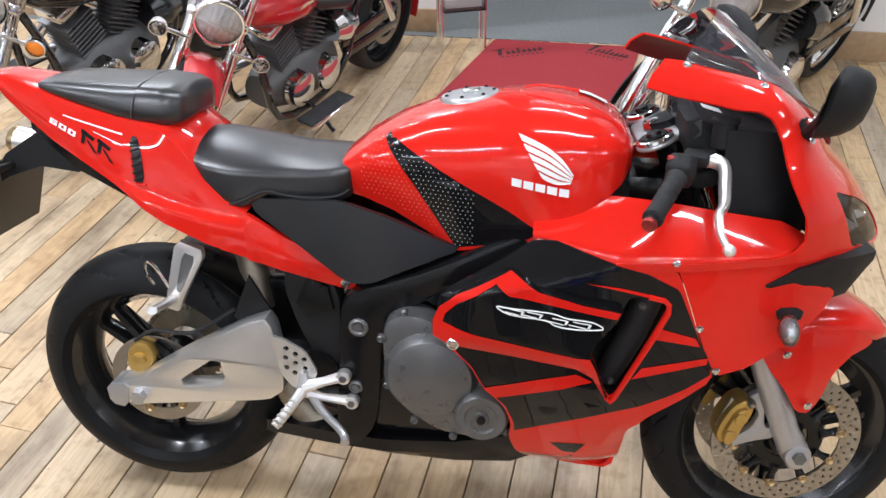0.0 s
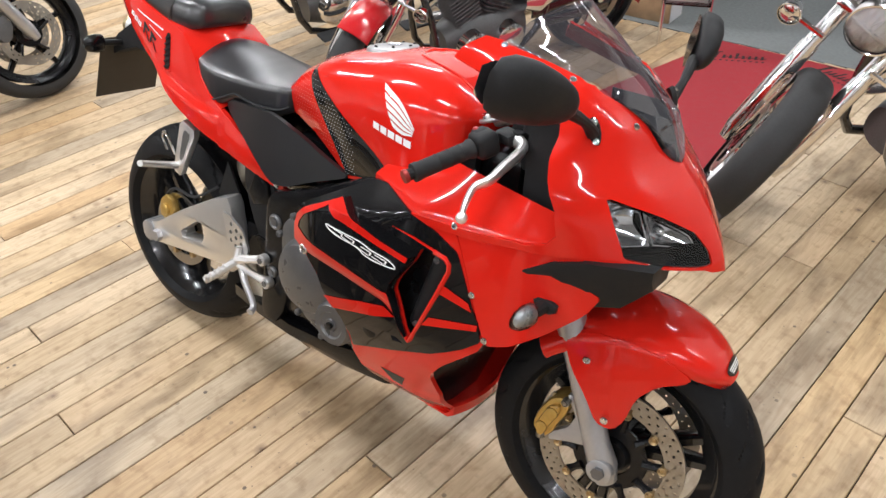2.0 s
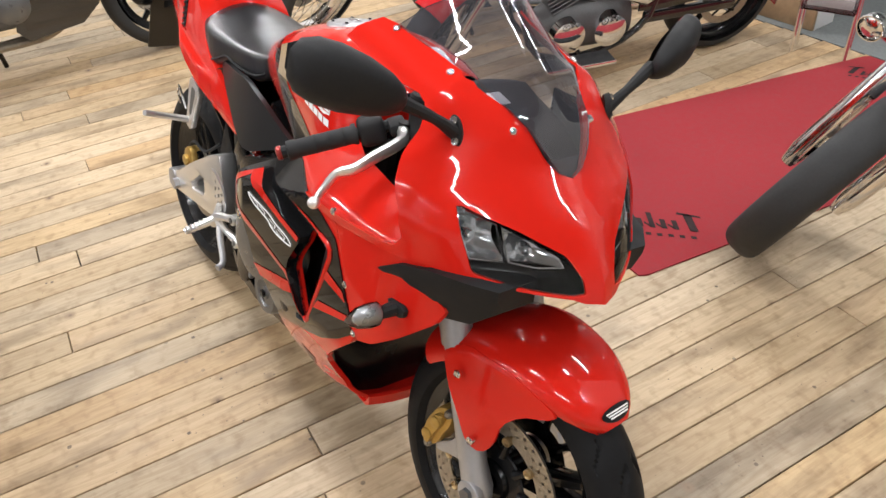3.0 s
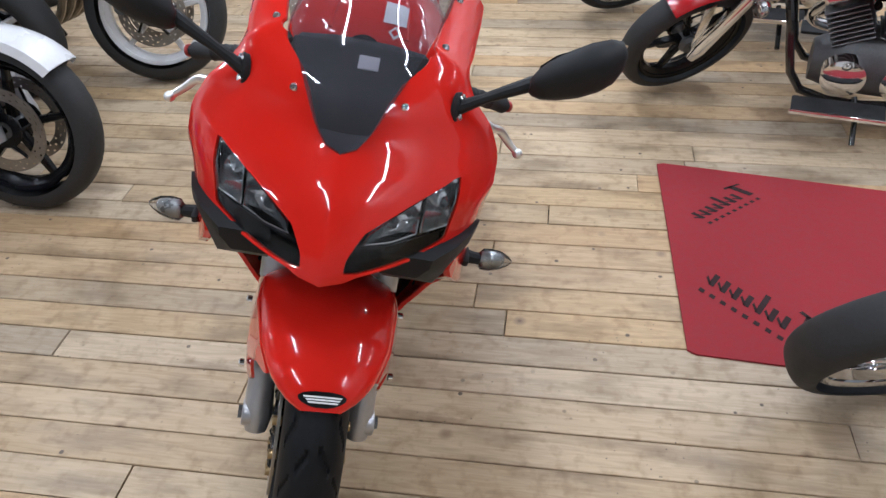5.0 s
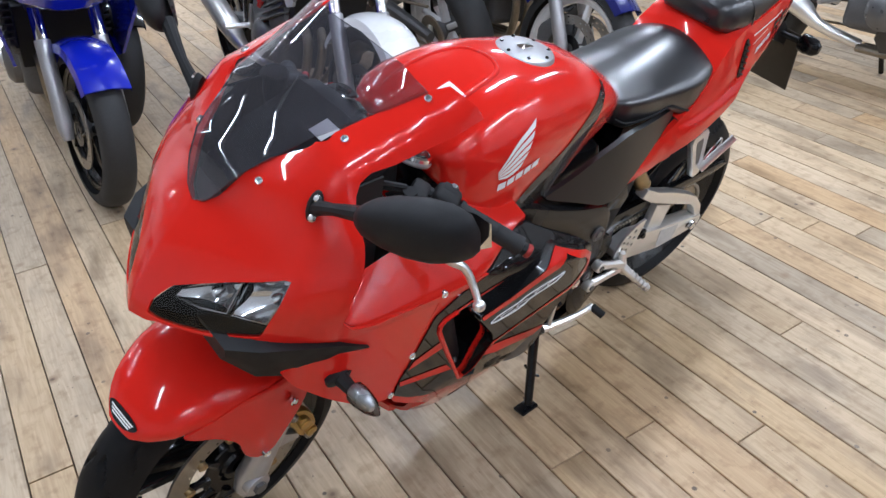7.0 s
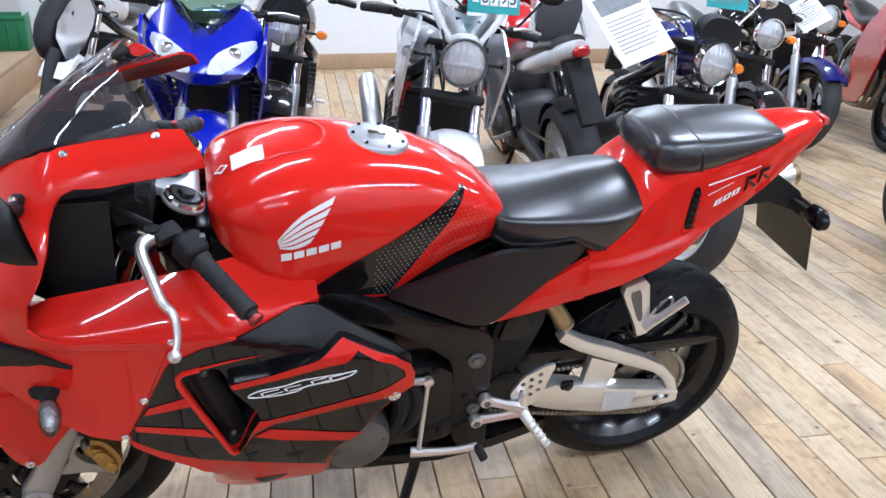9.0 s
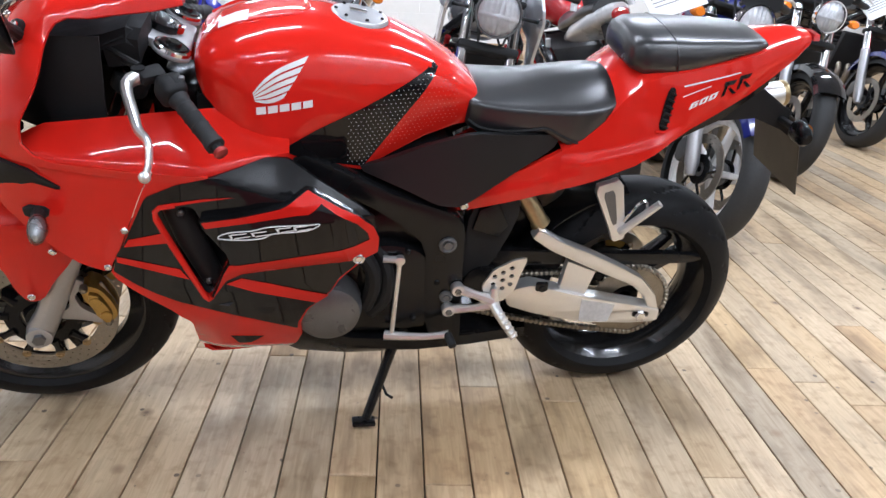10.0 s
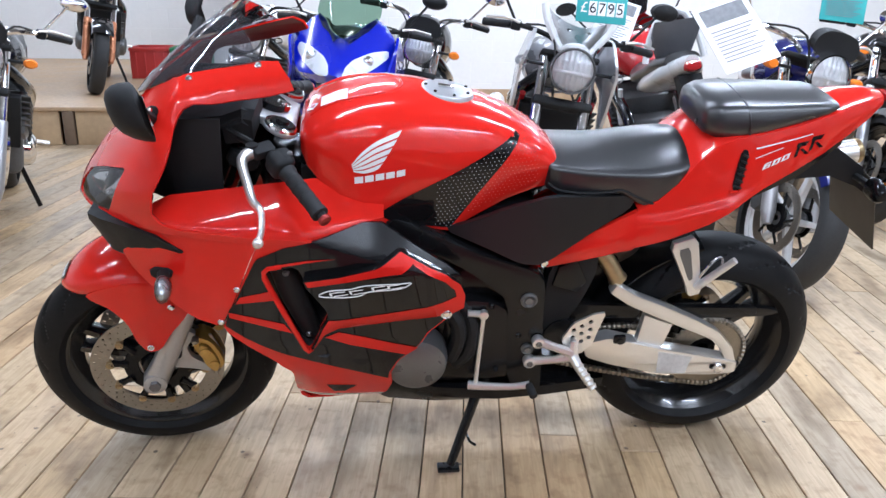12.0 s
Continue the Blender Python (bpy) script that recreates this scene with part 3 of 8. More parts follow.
FAINT_DOT, PALE_DOT = mat("faint_dot", (0.66, 0.10, 0.08), 0.4), mat("pale_dot", (0.42, 0.42, 0.42), 0.4)
WEDGE_HIGH = [(0.535, 0.926), (0.66, 0.862), (0.78, 0.803), (0.845, 0.765)]
WEDGE_LOW = [(0.535, 0.918), (0.545, 0.905), (0.60, 0.835), (0.665, 0.738), (0.686, 0.708), (0.74, 0.722)]
tank = part("fuel_tank", tank_mesh(), RED, bike, "glossy red painted fuel tank", smooth=60)
for s in (-1, 1):
    part("tank_graphic", side_sheet(rounded([(0.845, 0.765), (0.78, 0.803), (0.66, 0.862), (0.535, 0.926), (0.545, 0.905), (0.60, 0.835), (0.665, 0.738), (0.686, 0.708), (0.74, 0.722), (0.80, 0.738)], 1, 0.15), tank_y, s, 0.015, (), 0.0015, 0), DECAL, tank, "black decal with dotted grip pad", smooth=60)
    # grip pad: white dots on the black wedge, faint ones on the red behind it
    for faint in (False, True):
        dots = bmesh.new()
        for i in range(30):
            for j in range(28):
                dx, dz = 0.485 + i * 0.0095 + (j % 2) * 0.0047, 0.715 + j * 0.0085
                low, high = interp(dx, WEDGE_LOW), interp(dx, WEDGE_HIGH)
                wedge = low + 0.004 < dz < high - 0.004 and dx < 0.72
                behind = 0.495 < dx < 0.665 and tank_row(dx)[1] + 0.02 < dz < low - 0.004 and dz > 0.745
                if (behind if faint else wedge):
                    c = Vector((dx, s * (tank_y(dx, dz) + 0.0026), dz))
                    vs = [dots.verts.new(c + Vector((0.0011 * math.cos(k), 0, 0.0011 * math.sin(k)))) for k in (0, 1.05, 2.1, 3.14, 4.19, 5.24)]
                    dots.faces.new(vs)
        ob = part("grip_dots", dots, FAINT_DOT if faint else PALE_DOT, tank, "faint dots of a grip pad" if faint else "small white dots of a grip pad")
        ob["kind"] = "stuff"
    # winged badge: five feathers over a short row of plain blocks
    upper = smooth_line([(0.893, 0.880, 0), (0.872, 0.906, 0), (0.839, 0.928, 0), (0.792, 0.944, 0)], 3)
    lower = smooth_line([(0.889, 0.863, 0), (0.868, 0.859, 0), (0.851, 0.862, 0), (0.841, 0.868, 0)], 3)
    for k in range(5):
        f0, f1 = k / 5, (k + 0.74) / 5
        q = [a_.lerp(b_, f0) for a_, b_ in zip(upper, lower)] + [a_.lerp(b_, f1) for a_, b_ in zip(upper, lower)][::-1]
        part("badge_feather", side_sheet([(p.x, p.y) for p in q], tank_y, s, 0.02, (), 0.002, 0), WHITE_DECAL, tank, "white wing-shaped badge feather")
    for k in range(5):
        x0, z0 = 0.888 - k * 0.0212, 0.838 + 0.0031 * k
        q = [(x0, z0), (x0 - 0.0175, z0 + 0.0026), (x0 - 0.0175, z0 + 0.0172), (x0, z0 + 0.0145)]
        part("badge_block", side_sheet(q, tank_y, s, 0.03, (), 0.002, 0), WHITE_DECAL, tank, "plain white block of a badge")
CAPM = Matrix.Translation((0.692, 0, 0.9725)) @ Matrix.Rotation(radians(-8.5), 4, "Y")
cap = part("filler_cap", lathe([(0, 0.009), (0.048, 0.009), (0.055, 0.007), (0.058, 0.003), (0.060, -0.006)], (0, 0, 0), "z", 40), FORK, bike, "round brushed alloy filler cap", CAPM)
for k in range(7):
    a = k * math.tau / 7
    part("cap_screw", lathe([(0, 0.003), (0.003, 0.003), (0.0038, 0)], (0.047 * math.cos(a), 0.047 * math.sin(a), 0.009), "z", 8), SATIN, cap, "", CAPM)
part("key_flap", box((0.004, 0.0, 0.012), (0.034, 0.015, 0.006), 0.002), CHROME, cap, "", CAPM)
def tank_top(x, y):
    zt, zb, w, inset, zm = tank_row(x)
    return zm + (zt - zm) * max(1 - (abs(y) / w) ** 2.6, 0.05) ** 0.42


part("tank_recess", tube([Vector((x, y, tank_top(x, y) - 0.0015)) for x, y in ((0.975, 0.074), (0.92, 0.068), (0.86, 0.062), (0.815, 0.050), (0.795, 0.025), (0.790, 0.0), (0.795, -0.025), (0.815, -0.050), (0.86, -0.062), (0.92, -0.068), (0.975, -0.074))], 0.0048, 8, 3), RED, tank, "", None, 60)
for r_, up, m_ in ((0.0125, 0.004, WHITE_DECAL), (0.0075, 0.0048, STRIPE)):
    part("diamond_sticker", sheet([(0.972 + r_ * math.cos(a), 0.050 + r_ * math.sin(a)) for a in (0, 1.5708, 3.1416, 4.7124)], lambda x, y: Vector((x, y, tank_top(x, y) + up)), 0.01), m_, tank)
part("sticker", sheet([(0.90, 0.005), (0.955, 0.005), (0.955, 0.05), (0.90, 0.05)], lambda x, y: Vector((x, y + 0.02, tank_row(x)[4] + (tank_row(x)[0] - tank_row(x)[4]) * max(1 - ((y + 0.02) / tank_row(x)[2]) ** 2.6, 0.05) ** 0.42 + 0.004)), 0.01), WHITE_DECAL, tank, "plain white paper sticker")

# --- seats and tail ---
def cushion(rows):
    """rows: x, top, bottom, half width; a padded seat."""
    secs = []
    xs = smooth_line([(r[0], 0, 0) for r in rows], 3)
    for p in xs:
        zt, zb, w = (interp(p.x, rows, k) for k in (1, 2, 3))
        h = zt - zb
        half = [(w * 0.90, zb), (w * 0.985, zb + 0.16 * h), (w, zb + 0.34 * h), (w * 0.985, zb + 0.52 * h), (w * 0.94, zb + 0.68 * h), (w * 0.88, zb + 0.79 * h), (w * 0.78, zb + 0.865 * h), (w * 0.6, zb + 0.925 * h), (w * 0.4, zb + 0.97 * h), (w * 0.2, zb + 0.993 * h), (0.0, zt)]
        secs.append([(p.x, y, z) for y, z in half] + [(p.x, -y, z) for y, z in half[-2::-1]])
    return loft(secs)


def saddle(rows):
    """rows: x, top, edge, bottom, half width; a padded top above a hard edge and an upright skirt."""
    secs = []
    for p in smooth_line([(r[0], 0, 0) for r in rows], 4):
        zt, ze, zb, w = (interp(p.x, rows, k) for k in (1, 2, 3, 4))
        half = [(w * 0.88, zb), (w * 0.955, zb + 0.003), (w * 0.975, zb + 0.010), (w * 0.99, zb + 0.4 * (ze - zb)), (w, ze - 0.008), (w * 0.995, ze - 0.002), (w * 0.965, ze + 0.003)]
        for i in range(1, 9):
            f = 1 - i / 8
            half.append((w * 0.965 * f, ze + 0.003 + (zt - ze - 0.003) * (1 - f ** 1.9)))
        secs.append([(p.x, y, z) for y, z in half] + [(p.x, -y, z) for y, z in half[-2::-1]])
    return loft(secs)


SADDLE = [(0.484, 0.842, 0.832, 0.800, 0.070), (0.472, 0.852, 0.838, 0.784, 0.096), (0.45, 0.856, 0.838, 0.774, 0.110), (0.40, 0.858, 0.834, 0.775, 0.117), (0.35, 0.862, 0.832, 0.780, 0.121), (0.315, 0.867, 0.832, 0.784, 0.125),
          (0.285, 0.873, 0.833, 0.768, 0.129), (0.255, 0.878, 0.834, 0.754, 0.132), (0.230, 0.882, 0.836, 0.752, 0.132), (0.195, 0.886, 0.840, 0.782, 0.127), (0.165, 0.885, 0.846, 0.806, 0.114), (0.150, 0.880, 0.852, 0.826, 0.096), (0.140, 0.870, 0.858, 0.845, 0.070)]
seat = part("seat", saddle(SADDLE), VINYL, bike, "black vinyl rider seat with a hard edge", smooth=50)
for s in (-1, 1):
    part("seat_piping", tube([(x, s * (w * 0.985 + 0.0005), zb + 0.013 + 0.004 * math.sin(x * 30)) for x, _, _, zb, w in SADDLE[1:-2]], 0.0028, 6, 3), GRIP, seat)
part("pillion_pad", cushion([(0.150, 0.958, 0.922, 0.050), (0.142, 0.976, 0.912, 0.082), (0.118, 0.985, 0.906, 0.099), (0.07, 0.989, 0.906, 0.105), (0.02, 0.987, 0.912, 0.103), (-0.06, 0.985, 0.932, 0.094), (-0.13, 0.982, 0.952, 0.082), (-0.155, 0.976, 0.960, 0.071)]), VINYL, bike, "black vinyl pillion seat pad", smooth=50)
part("pad_seam", join(*[tube([(0.050, sy * 0.106, 0.918), (0.056, sy * 0.104, 0.950), (0.061, sy * 0.084, 0.976), (0.066, sy * 0.05, 0.984), (0.068, 0, 0.9885)], 0.0022, 6, 4) for sy in (-1, 1)]), VINYL, bike)

TAIL = [  # x, bottom z, bottom y, shoulder z, shoulder y, top z
    (0.492, 0.602, 0.120, 0.634, 0.121, 0.64), (0.40, 0.621, 0.134, 0.680, 0.131, 0.68), (0.34, 0.638, 0.139, 0.708, 0.134, 0.71), (0.275, 0.658, 0.141, 0.750, 0.134, 0.76),
    (0.235, 0.672, 0.142, 0.772, 0.133, 0.80), (0.19, 0.690, 0.142, 0.815, 0.127, 0.862), (0.155, 0.705, 0.141, 0.862, 0.120, 0.897), (0.115, 0.722, 0.139, 0.896, 0.114, 0.924), (0.075, 0.747, 0.136, 0.909, 0.107, 0.930),
    (0.017, 0.783, 0.128, 0.918, 0.103, 0.935), (-0.065, 0.828, 0.112, 0.935, 0.095, 0.952), (-0.13, 0.861, 0.094, 0.951, 0.083, 0.968), (-0.19, 0.895, 0.072, 0.966, 0.064, 0.980), (-0.245, 0.930, 0.050, 0.976, 0.046, 0.986), (-0.275, 0.955, 0.034, 0.977, 0.032, 0.983)]
CREASE = [(0.49, 0.0), (0.275, 0.738), (0.203, 0.748), (0.12, 0.768), (0.063, 0.784), (0.03, 0.802), (-0.1, 0.87)]
SHELF = [(0.34, 0.0), (0.275, 0.004), (0.20, 0.013), (0.07, 0.015), (0.035, 0.006), (0.0, 0.0)]


def tail_y(x, z):
    """Half width of the tail: it bulges below a crease that runs from the seat to the vent."""
    zb, yb, zs, ysh, zt = (interp(x, TAIL, k) for k in (1, 2, 3, 4, 5))
    f = min(max((z - zb) / (zs - zb), 0), 1)
    step = min(max((interp(x, CREASE) + 0.004 - z) / 0.016, 0), 1)
    return yb + (ysh - yb) * f + 0.005 * math.sin(math.pi * f) + interp(x, SHELF) * step * (3 - 2 * step) * step


def tail_mesh():
    secs = []
    for p in smooth_line([(r[0], 0, 0) for r in TAIL[3:]], 4):
        zb, yb, zs, ysh, zt = (interp(p.x, TAIL, k) for k in (1, 2, 3, 4, 5))
        zc = min(max(interp(p.x, CREASE), zb + 0.02), zs - 0.012)
        half = [(yb - 0.020, zb + 0.004), (yb - 0.006, zb)]
        for z in [zb + 0.004 + (zc - 0.012 - zb - 0.004) * k / 4 for k in range(5)] + [zc - 0.006, zc - 0.001, zc + 0.005] + [zc + 0.005 + (zs - zc - 0.005) * k / 6 for k in range(1, 7)]:
            half.append((tail_y(p.x, z), z))
        half += [(ysh - 0.006, zs + 0.003)]
        for i in range(1, 5):
            f = i / 4
            half.append(((ysh - 0.006) * (1 - f), zs + 0.003 + (zt - zs - 0.003) * math.sin(f * math.pi / 2)))
        secs.append([(p.x, y, z) for y, z in half] + [(p.x, -y, z) for y, z in half[-2::-1]])
    return loft(secs, caps=False, closed=False)


tail = part("tail_cowl", tail_mesh(), RED, bike, "glossy red tail cowl", smooth=40)


both("tail_side_panel", lambda s: side_sheet([(0.490, 0.617), (0.488, 0.632), (0.44, 0.660), (0.40, 0.681), (0.34, 0.712), (0.275, 0.750), (0.275, 0.658), (0.34, 0.638), (0.40, 0.621), (0.468, 0.600), (0.484, 0.602)], tail_y, s, 0.012), RED)
both("panel_bolt", lambda s: bolt((0.468, s * 0.127, 0.614), r=0.010, sgn=s), CHROME)
for s in (-1, 1):
    vent = part("tail_vent", side_sheet(rounded([(0.074, 0.800), (0.053, 0.800), (0.046, 0.872), (0.050, 0.888), (0.062, 0.886), (0.070, 0.850)], 1), tail_y, s, 0.02, (), 0.002, 0.004), SATIN, bike, "slotted black air vent")
    for k in range(6):
        z = 0.808 + k * 0.0135
        part("vent_slat", box((0.0625 - 0.0018 * k, s * (tail_y(0.06, z) + 0.003), z), (0.021 - 0.0012 * k, 0.006, 0.004), 0.001, 2, Matrix.Rotation(radians(-20), 4, "Y")), MAT_BLACK, vent)
    part("vent_rim", tube([(x, s * (tail_y(x, z) + 0.002), z) for x, z in ((0.046, 0.868), (0.050, 0.835), (0.054, 0.800), (0.064, 0.795), (0.078, 0.797))], 0.0026, 6, 2), RED, vent)
    def tail_line(q):
        """On the right the run starts at the tail's end."""
        if s > 0:
            return q
        out = []
        for x, z in q:
            d = 0.012 - x
            out.append((d - 0.128, z - 0.415 * d + 0.415 * (0.14 - d)))
        return out

    # maker's marking on the tail as plain bars
    for k in range(3):
        x = 0.012 - k * 0.0205
        z = 0.8425 + 0.0085 * k
        six = lambda q: tail_line([(x - 0.0165 * a - 0.004 * b, z + 0.0072 * a + 0.0135 * b) for a, b in q])
        shape = [(0, 0), (1, 0), (1, 0.62), (0.34, 0.62), (0.34, 0.76), (1, 0.76), (1, 1), (0, 1)] if k == 0 else [(0, 0), (1, 0), (1, 1), (0, 1)]
        hollow = [(0.34, 0.22), (0.68, 0.22), (0.68, 0.42), (0.34, 0.42)] if k == 0 else [(0.34, 0.24), (0.68, 0.24), (0.68, 0.76), (0.34, 0.76)]
        part("marking_digit", side_sheet(six(shape), tail_y, s, 0.03, [six(hollow)], 0.0018, 0), WHITE_DECAL, tail, "white slanted digit")
    for k in range(2):
        x = -0.058 - k * 0.034
        z = 0.868 + 0.012 * k
        for q in ([(x, z), (x - 0.007, z + 0.003), (x - 0.014, z + 0.030), (x - 0.006, z + 0.030)], [(x - 0.002, z + 0.022), (x - 0.026, z + 0.026), (x - 0.032, z + 0.036), (x - 0.004, z + 0.031)], [(x - 0.012, z + 0.018), (x - 0.018, z + 0.020), (x - 0.036, z + 0.007), (x - 0.026, z + 0.006)]):
            part("marking_bar", side_sheet(tail_line(q), tail_y, s, 0.03, (), 0.0018, 0), DECAL, tail, "plain black marking bar")
    part("pinstripe", side_sheet([(0.030, 0.888), (-0.095, 0.916), (-0.095, 0.9185), (0.032, 0.891)], tail_y, s, 0.03, (), 0.0018, 0), WHITE_DECAL, tail)
    part("pinstripe", side_sheet([(0.030, 0.868), (-0.030, 0.890), (-0.030, 0.8915), (0.030, 0.870)], tail_y, s, 0.03, (), 0.0018, 0), WHITE_DECAL, tail)
both("side_cover", lambda s: side_sheet(rounded([(0.700, 0.706), (0.640, 0.730), (0.56, 0.766), (0.47, 0.792), (0.36, 0.785), (0.275, 0.778), (0.29, 0.750), (0.371, 0.705), (0.482, 0.632), (0.53, 0.636), (0.60, 0.668)], 1, 0.15), lambda x, z: 0.112 + 0.5 * (0.80 - z) * 0.25 + 0.03 * math.sin(min(max((x - 0.27) * 7, 0), 3.1)), s), COVER, "satin black plastic side cover")
part("undertail", loft([[(x, y, z) for y, z in ((-w, zb), (-w * 1.1, zm), (w * 1.1, zm), (w, zb))] for x, w, zb, zm in ((0.40, 0.07, 0.62, 0.74), (0.2, 0.09, 0.69, 0.80), (0.05, 0.095, 0.735, 0.86), (-0.1, 0.075, 0.80, 0.92), (-0.2, 0.05, 0.87, 0.95))]), SATIN, bike, "black plastic undertray")
# silencer under the tail
sil = part("silencer", join(cyl((0.15, 0, 0.752), (-0.22, 0, 0.823), 0.029, 28), cyl((-0.20, 0, 0.819), (-0.278, 0, 0.834), 0.030, 28, 0.0275)), ALLOY, bike, "brushed steel under-seat silencer")
part("tailpipe", lathe([(0.022, 0.0), (0.028, 0.0), (0.030, 0.004), (0.028, 0.012)], (0, 0, 0), "x", 24), BRASS, sil, "", Matrix.Translation((-0.282, 0, 0.835)) @ Matrix.Rotation(radians(13), 4, "Y"))
part("tailpipe_bore", lathe([(0.0, 0.0), (0.024, 0.0)], (0, 0, 0), "x", 24), SATIN, sil, "", Matrix.Translation((-0.281, 0, 0.835)) @ Matrix.Rotation(radians(13), 4, "Y"))
# number board and its bracket, rear signals
part("plate_bracket", loft([[(x, y, z) for y, z in ((-w, zb), (-w, zt), (w, zt), (w, zb))] for x, w, zb, zt in ((-0.12, 0.04, 0.78, 0.86), (-0.20, 0.045, 0.79, 0.86), (-0.27, 0.05, 0.765, 0.815), (-0.285, 0.06, 0.755, 0.79))]), MAT_BLACK, bike, "black plate bracket")
part("number_board", box((0, 0, 0), (0.004, 0.20, 0.19), 0.0015, 1, None), PLATE, bike, "blank dark number board", pose(-0.305, 0, 0.712, 0, 17, 0))
for s in (-1, 1):
    sig = part("rear_signal", loft([[(-0.262 + c * 0.018 * r, s * y, 0.795 + d * 0.026 * r) for c, d in ((math.cos(a), math.sin(a)) for a in (math.tau * j / 14 for j in range(14)))] for y, r in ((0.10, 0.35), (0.108, 0.9), (0.125, 1.0), (0.150, 0.85), (0.162, 0.45))]), SATIN, bike, "black rear turn signal")
    part("stalk", tube([(-0.262, s * 0.04, 0.79), (-0.262, s * 0.105, 0.795)], 0.009, 8), MAT_BLACK, sig)
    part("lens", lathe([(0, -0.003), (0.018, 0.0)], (-0.280, s * 0.128, 0.795), "x", 14), AMBER, sig)
part("tail_lamp", loft([[(-0.30 + d, y, z) for y, z in ((-0.024, 0.964), (-0.02, 0.977), (0.02, 0.977), (0.024, 0.964))] for d in (0.01, -0.004)]), mat("red_lens", (0.45, 0.01, 0.01), 0.15, coat=1.0), bike, "small red tail lamp")

# --- frame, swingarm, engine ---
both("frame_spar", lambda s: plate(rounded([(0.895, 0.782), (0.85, 0.768), (0.78, 0.742), (0.682, 0.690), (0.60, 0.652), (0.487, 0.612), (0.462, 0.577), (0.458, 0.482), (0.450, 0.36), (0.444, 0.254), (0.492, 0.237), (0.535, 0.30), (0.545, 0.42), (0.55, 0.53), (0.60, 0.578), (0.676, 0.632), (0.78, 0.68), (0.88, 0.715)], 1, 0.2), s * 0.105, s * 0.158, (), 0.012), SATIN, "black alloy frame spar")
part("frame_core", join(box((0.50, 0, 0.42), (0.09, 0.22, 0.36), 0.02), box((0.93, 0, 0.82), (0.14, 0.22, 0.14), 0.03), box((0.70, 0, 0.70), (0.44, 0.20, 0.10), 0.03)), SATIN, bike)
both("pivot_cap", lambda s: bolt((0.500, s * 0.158, 0.535), r=0.02, h=0.007, sgn=s), CAST)
both("frame_bolt", lambda s: bolt((0.492, s * 0.160, 0.395), r=0.015, h=0.007, sgn=s), CAST)
both("rear_sets_panel", lambda s: plate(rounded([(0.45, 0.62), (0.36, 0.66), (0.33, 0.60), (0.36, 0.50), (0.40, 0.42), (0.455, 0.40)], 1), s * 0.09, s * 0.115, (), 0.006), MAT_BLACK, "black plastic inner guard")
# right swingarm: one pressed beam with a window; left: braced beam
part("swingarm", plate(rounded([(-0.048, 0.335), (-0.005, 0.348), (0.113, 0.427), (0.239, 0.501), (0.298, 0.526), (0.313, 0.504), (0.332, 0.399), (0.329, 0.352), (0.294, 0.325), (-0.014, 0.280), (-0.048, 0.290)], 1, 0.10), -0.142, -0.095, (rounded([(0.101, 0.358), (0.172, 0.411), (0.191, 0.413), (0.199, 0.373), (0.189, 0.354), (0.107, 0.341)], 1, 0.10),), 0.006), ALLOY, bike, "brushed alloy swingarm beam with a window")
part("swingarm", plate(rounded([(0.352, 0.384), (0.284, 0.402), (0.22, 0.384), (0.129, 0.359), (0.024, 0.335), (-0.017, 0.325), (-0.056, 0.316), (-0.058, 0.284), (-0.040, 0.278), (0.010, 0.276), (0.139, 0.283), (0.270, 0.317), (0.335, 0.342)], 1, 0.08), 0.098, 0.138, (rounded([(0.012, 0.314), (-0.030, 0.309), (-0.030, 0.293), (0.012, 0.296)], 1, 0.2),), 0.005), ALLOY, bike, "brushed alloy swingarm beam")
part("swingarm_brace", plate(rounded([(0.289, 0.555), (0.232, 0.520), (0.155, 0.487), (0.073, 0.446), (0.009, 0.409), (-0.038, 0.357), (-0.056, 0.312), (-0.030, 0.312), (-0.003, 0.358), (0.030, 0.388), (0.145, 0.441), (0.251, 0.493), (0.303, 0.530)], 1, 0.10), 0.104, 0.134, (), 0.007), ALLOY, bike, "angular brushed alloy brace")
part("swingarm_strut", plate([(0.205, 0.462), (0.130, 0.430), (0.145, 0.358), (0.213, 0.376)], 0.106, 0.128, (), 0.005), ALLOY, bike)
part("swingarm_label", plate([(0.155, 0.357), (0.066, 0.337), (0.075, 0.285), (0.150, 0.290)], 0.1381, 0.1390, (), 0.0), mat("faded_label", (0.55, 0.55, 0.54), 0.6, vary=0.2, grain=120), bike, "worn grey label on the swingarm")
part("swingarm_pivot", cyl((0.40, -0.12, 0.40), (0.40, 0.12, 0.40), 0.045, 20), SATIN, bike)
part("pivot_link", join(box((0.37, 0, 0.40), (0.12, 0.20, 0.12), 0.02), box((0.30, 0, 0.48), (0.10, 0.05, 0.16), 0.015)), SATIN, bike)
part("chain_adjuster", join(plate(rounded([(-0.075, 0.33), (-0.07, 0.28), (-0.03, 0.272), (-0.02, 0.34)], 1), -0.088, -0.146, (), 0.004), cyl((0, -0.10, 0.308), (0, -0.158, 0.308), 0.017, 6)), FORK, bike)
adjuster = part("chain_adjuster", join(box((-0.009, 0.128, 0.303), (0.046, 0.018, 0.020), 0.003), cyl((-0.07, 0.12, 0.298), (-0.055, 0.12, 0.299), 0.006, 8)), SATIN, bike, "black chain adjuster in a slot")
part("axle_nut", cyl((-0.006, 0.130, 0.303), (-0.006, 0.150, 0.303), 0.013, 6, None, 0.002), CHROME, adjuster)
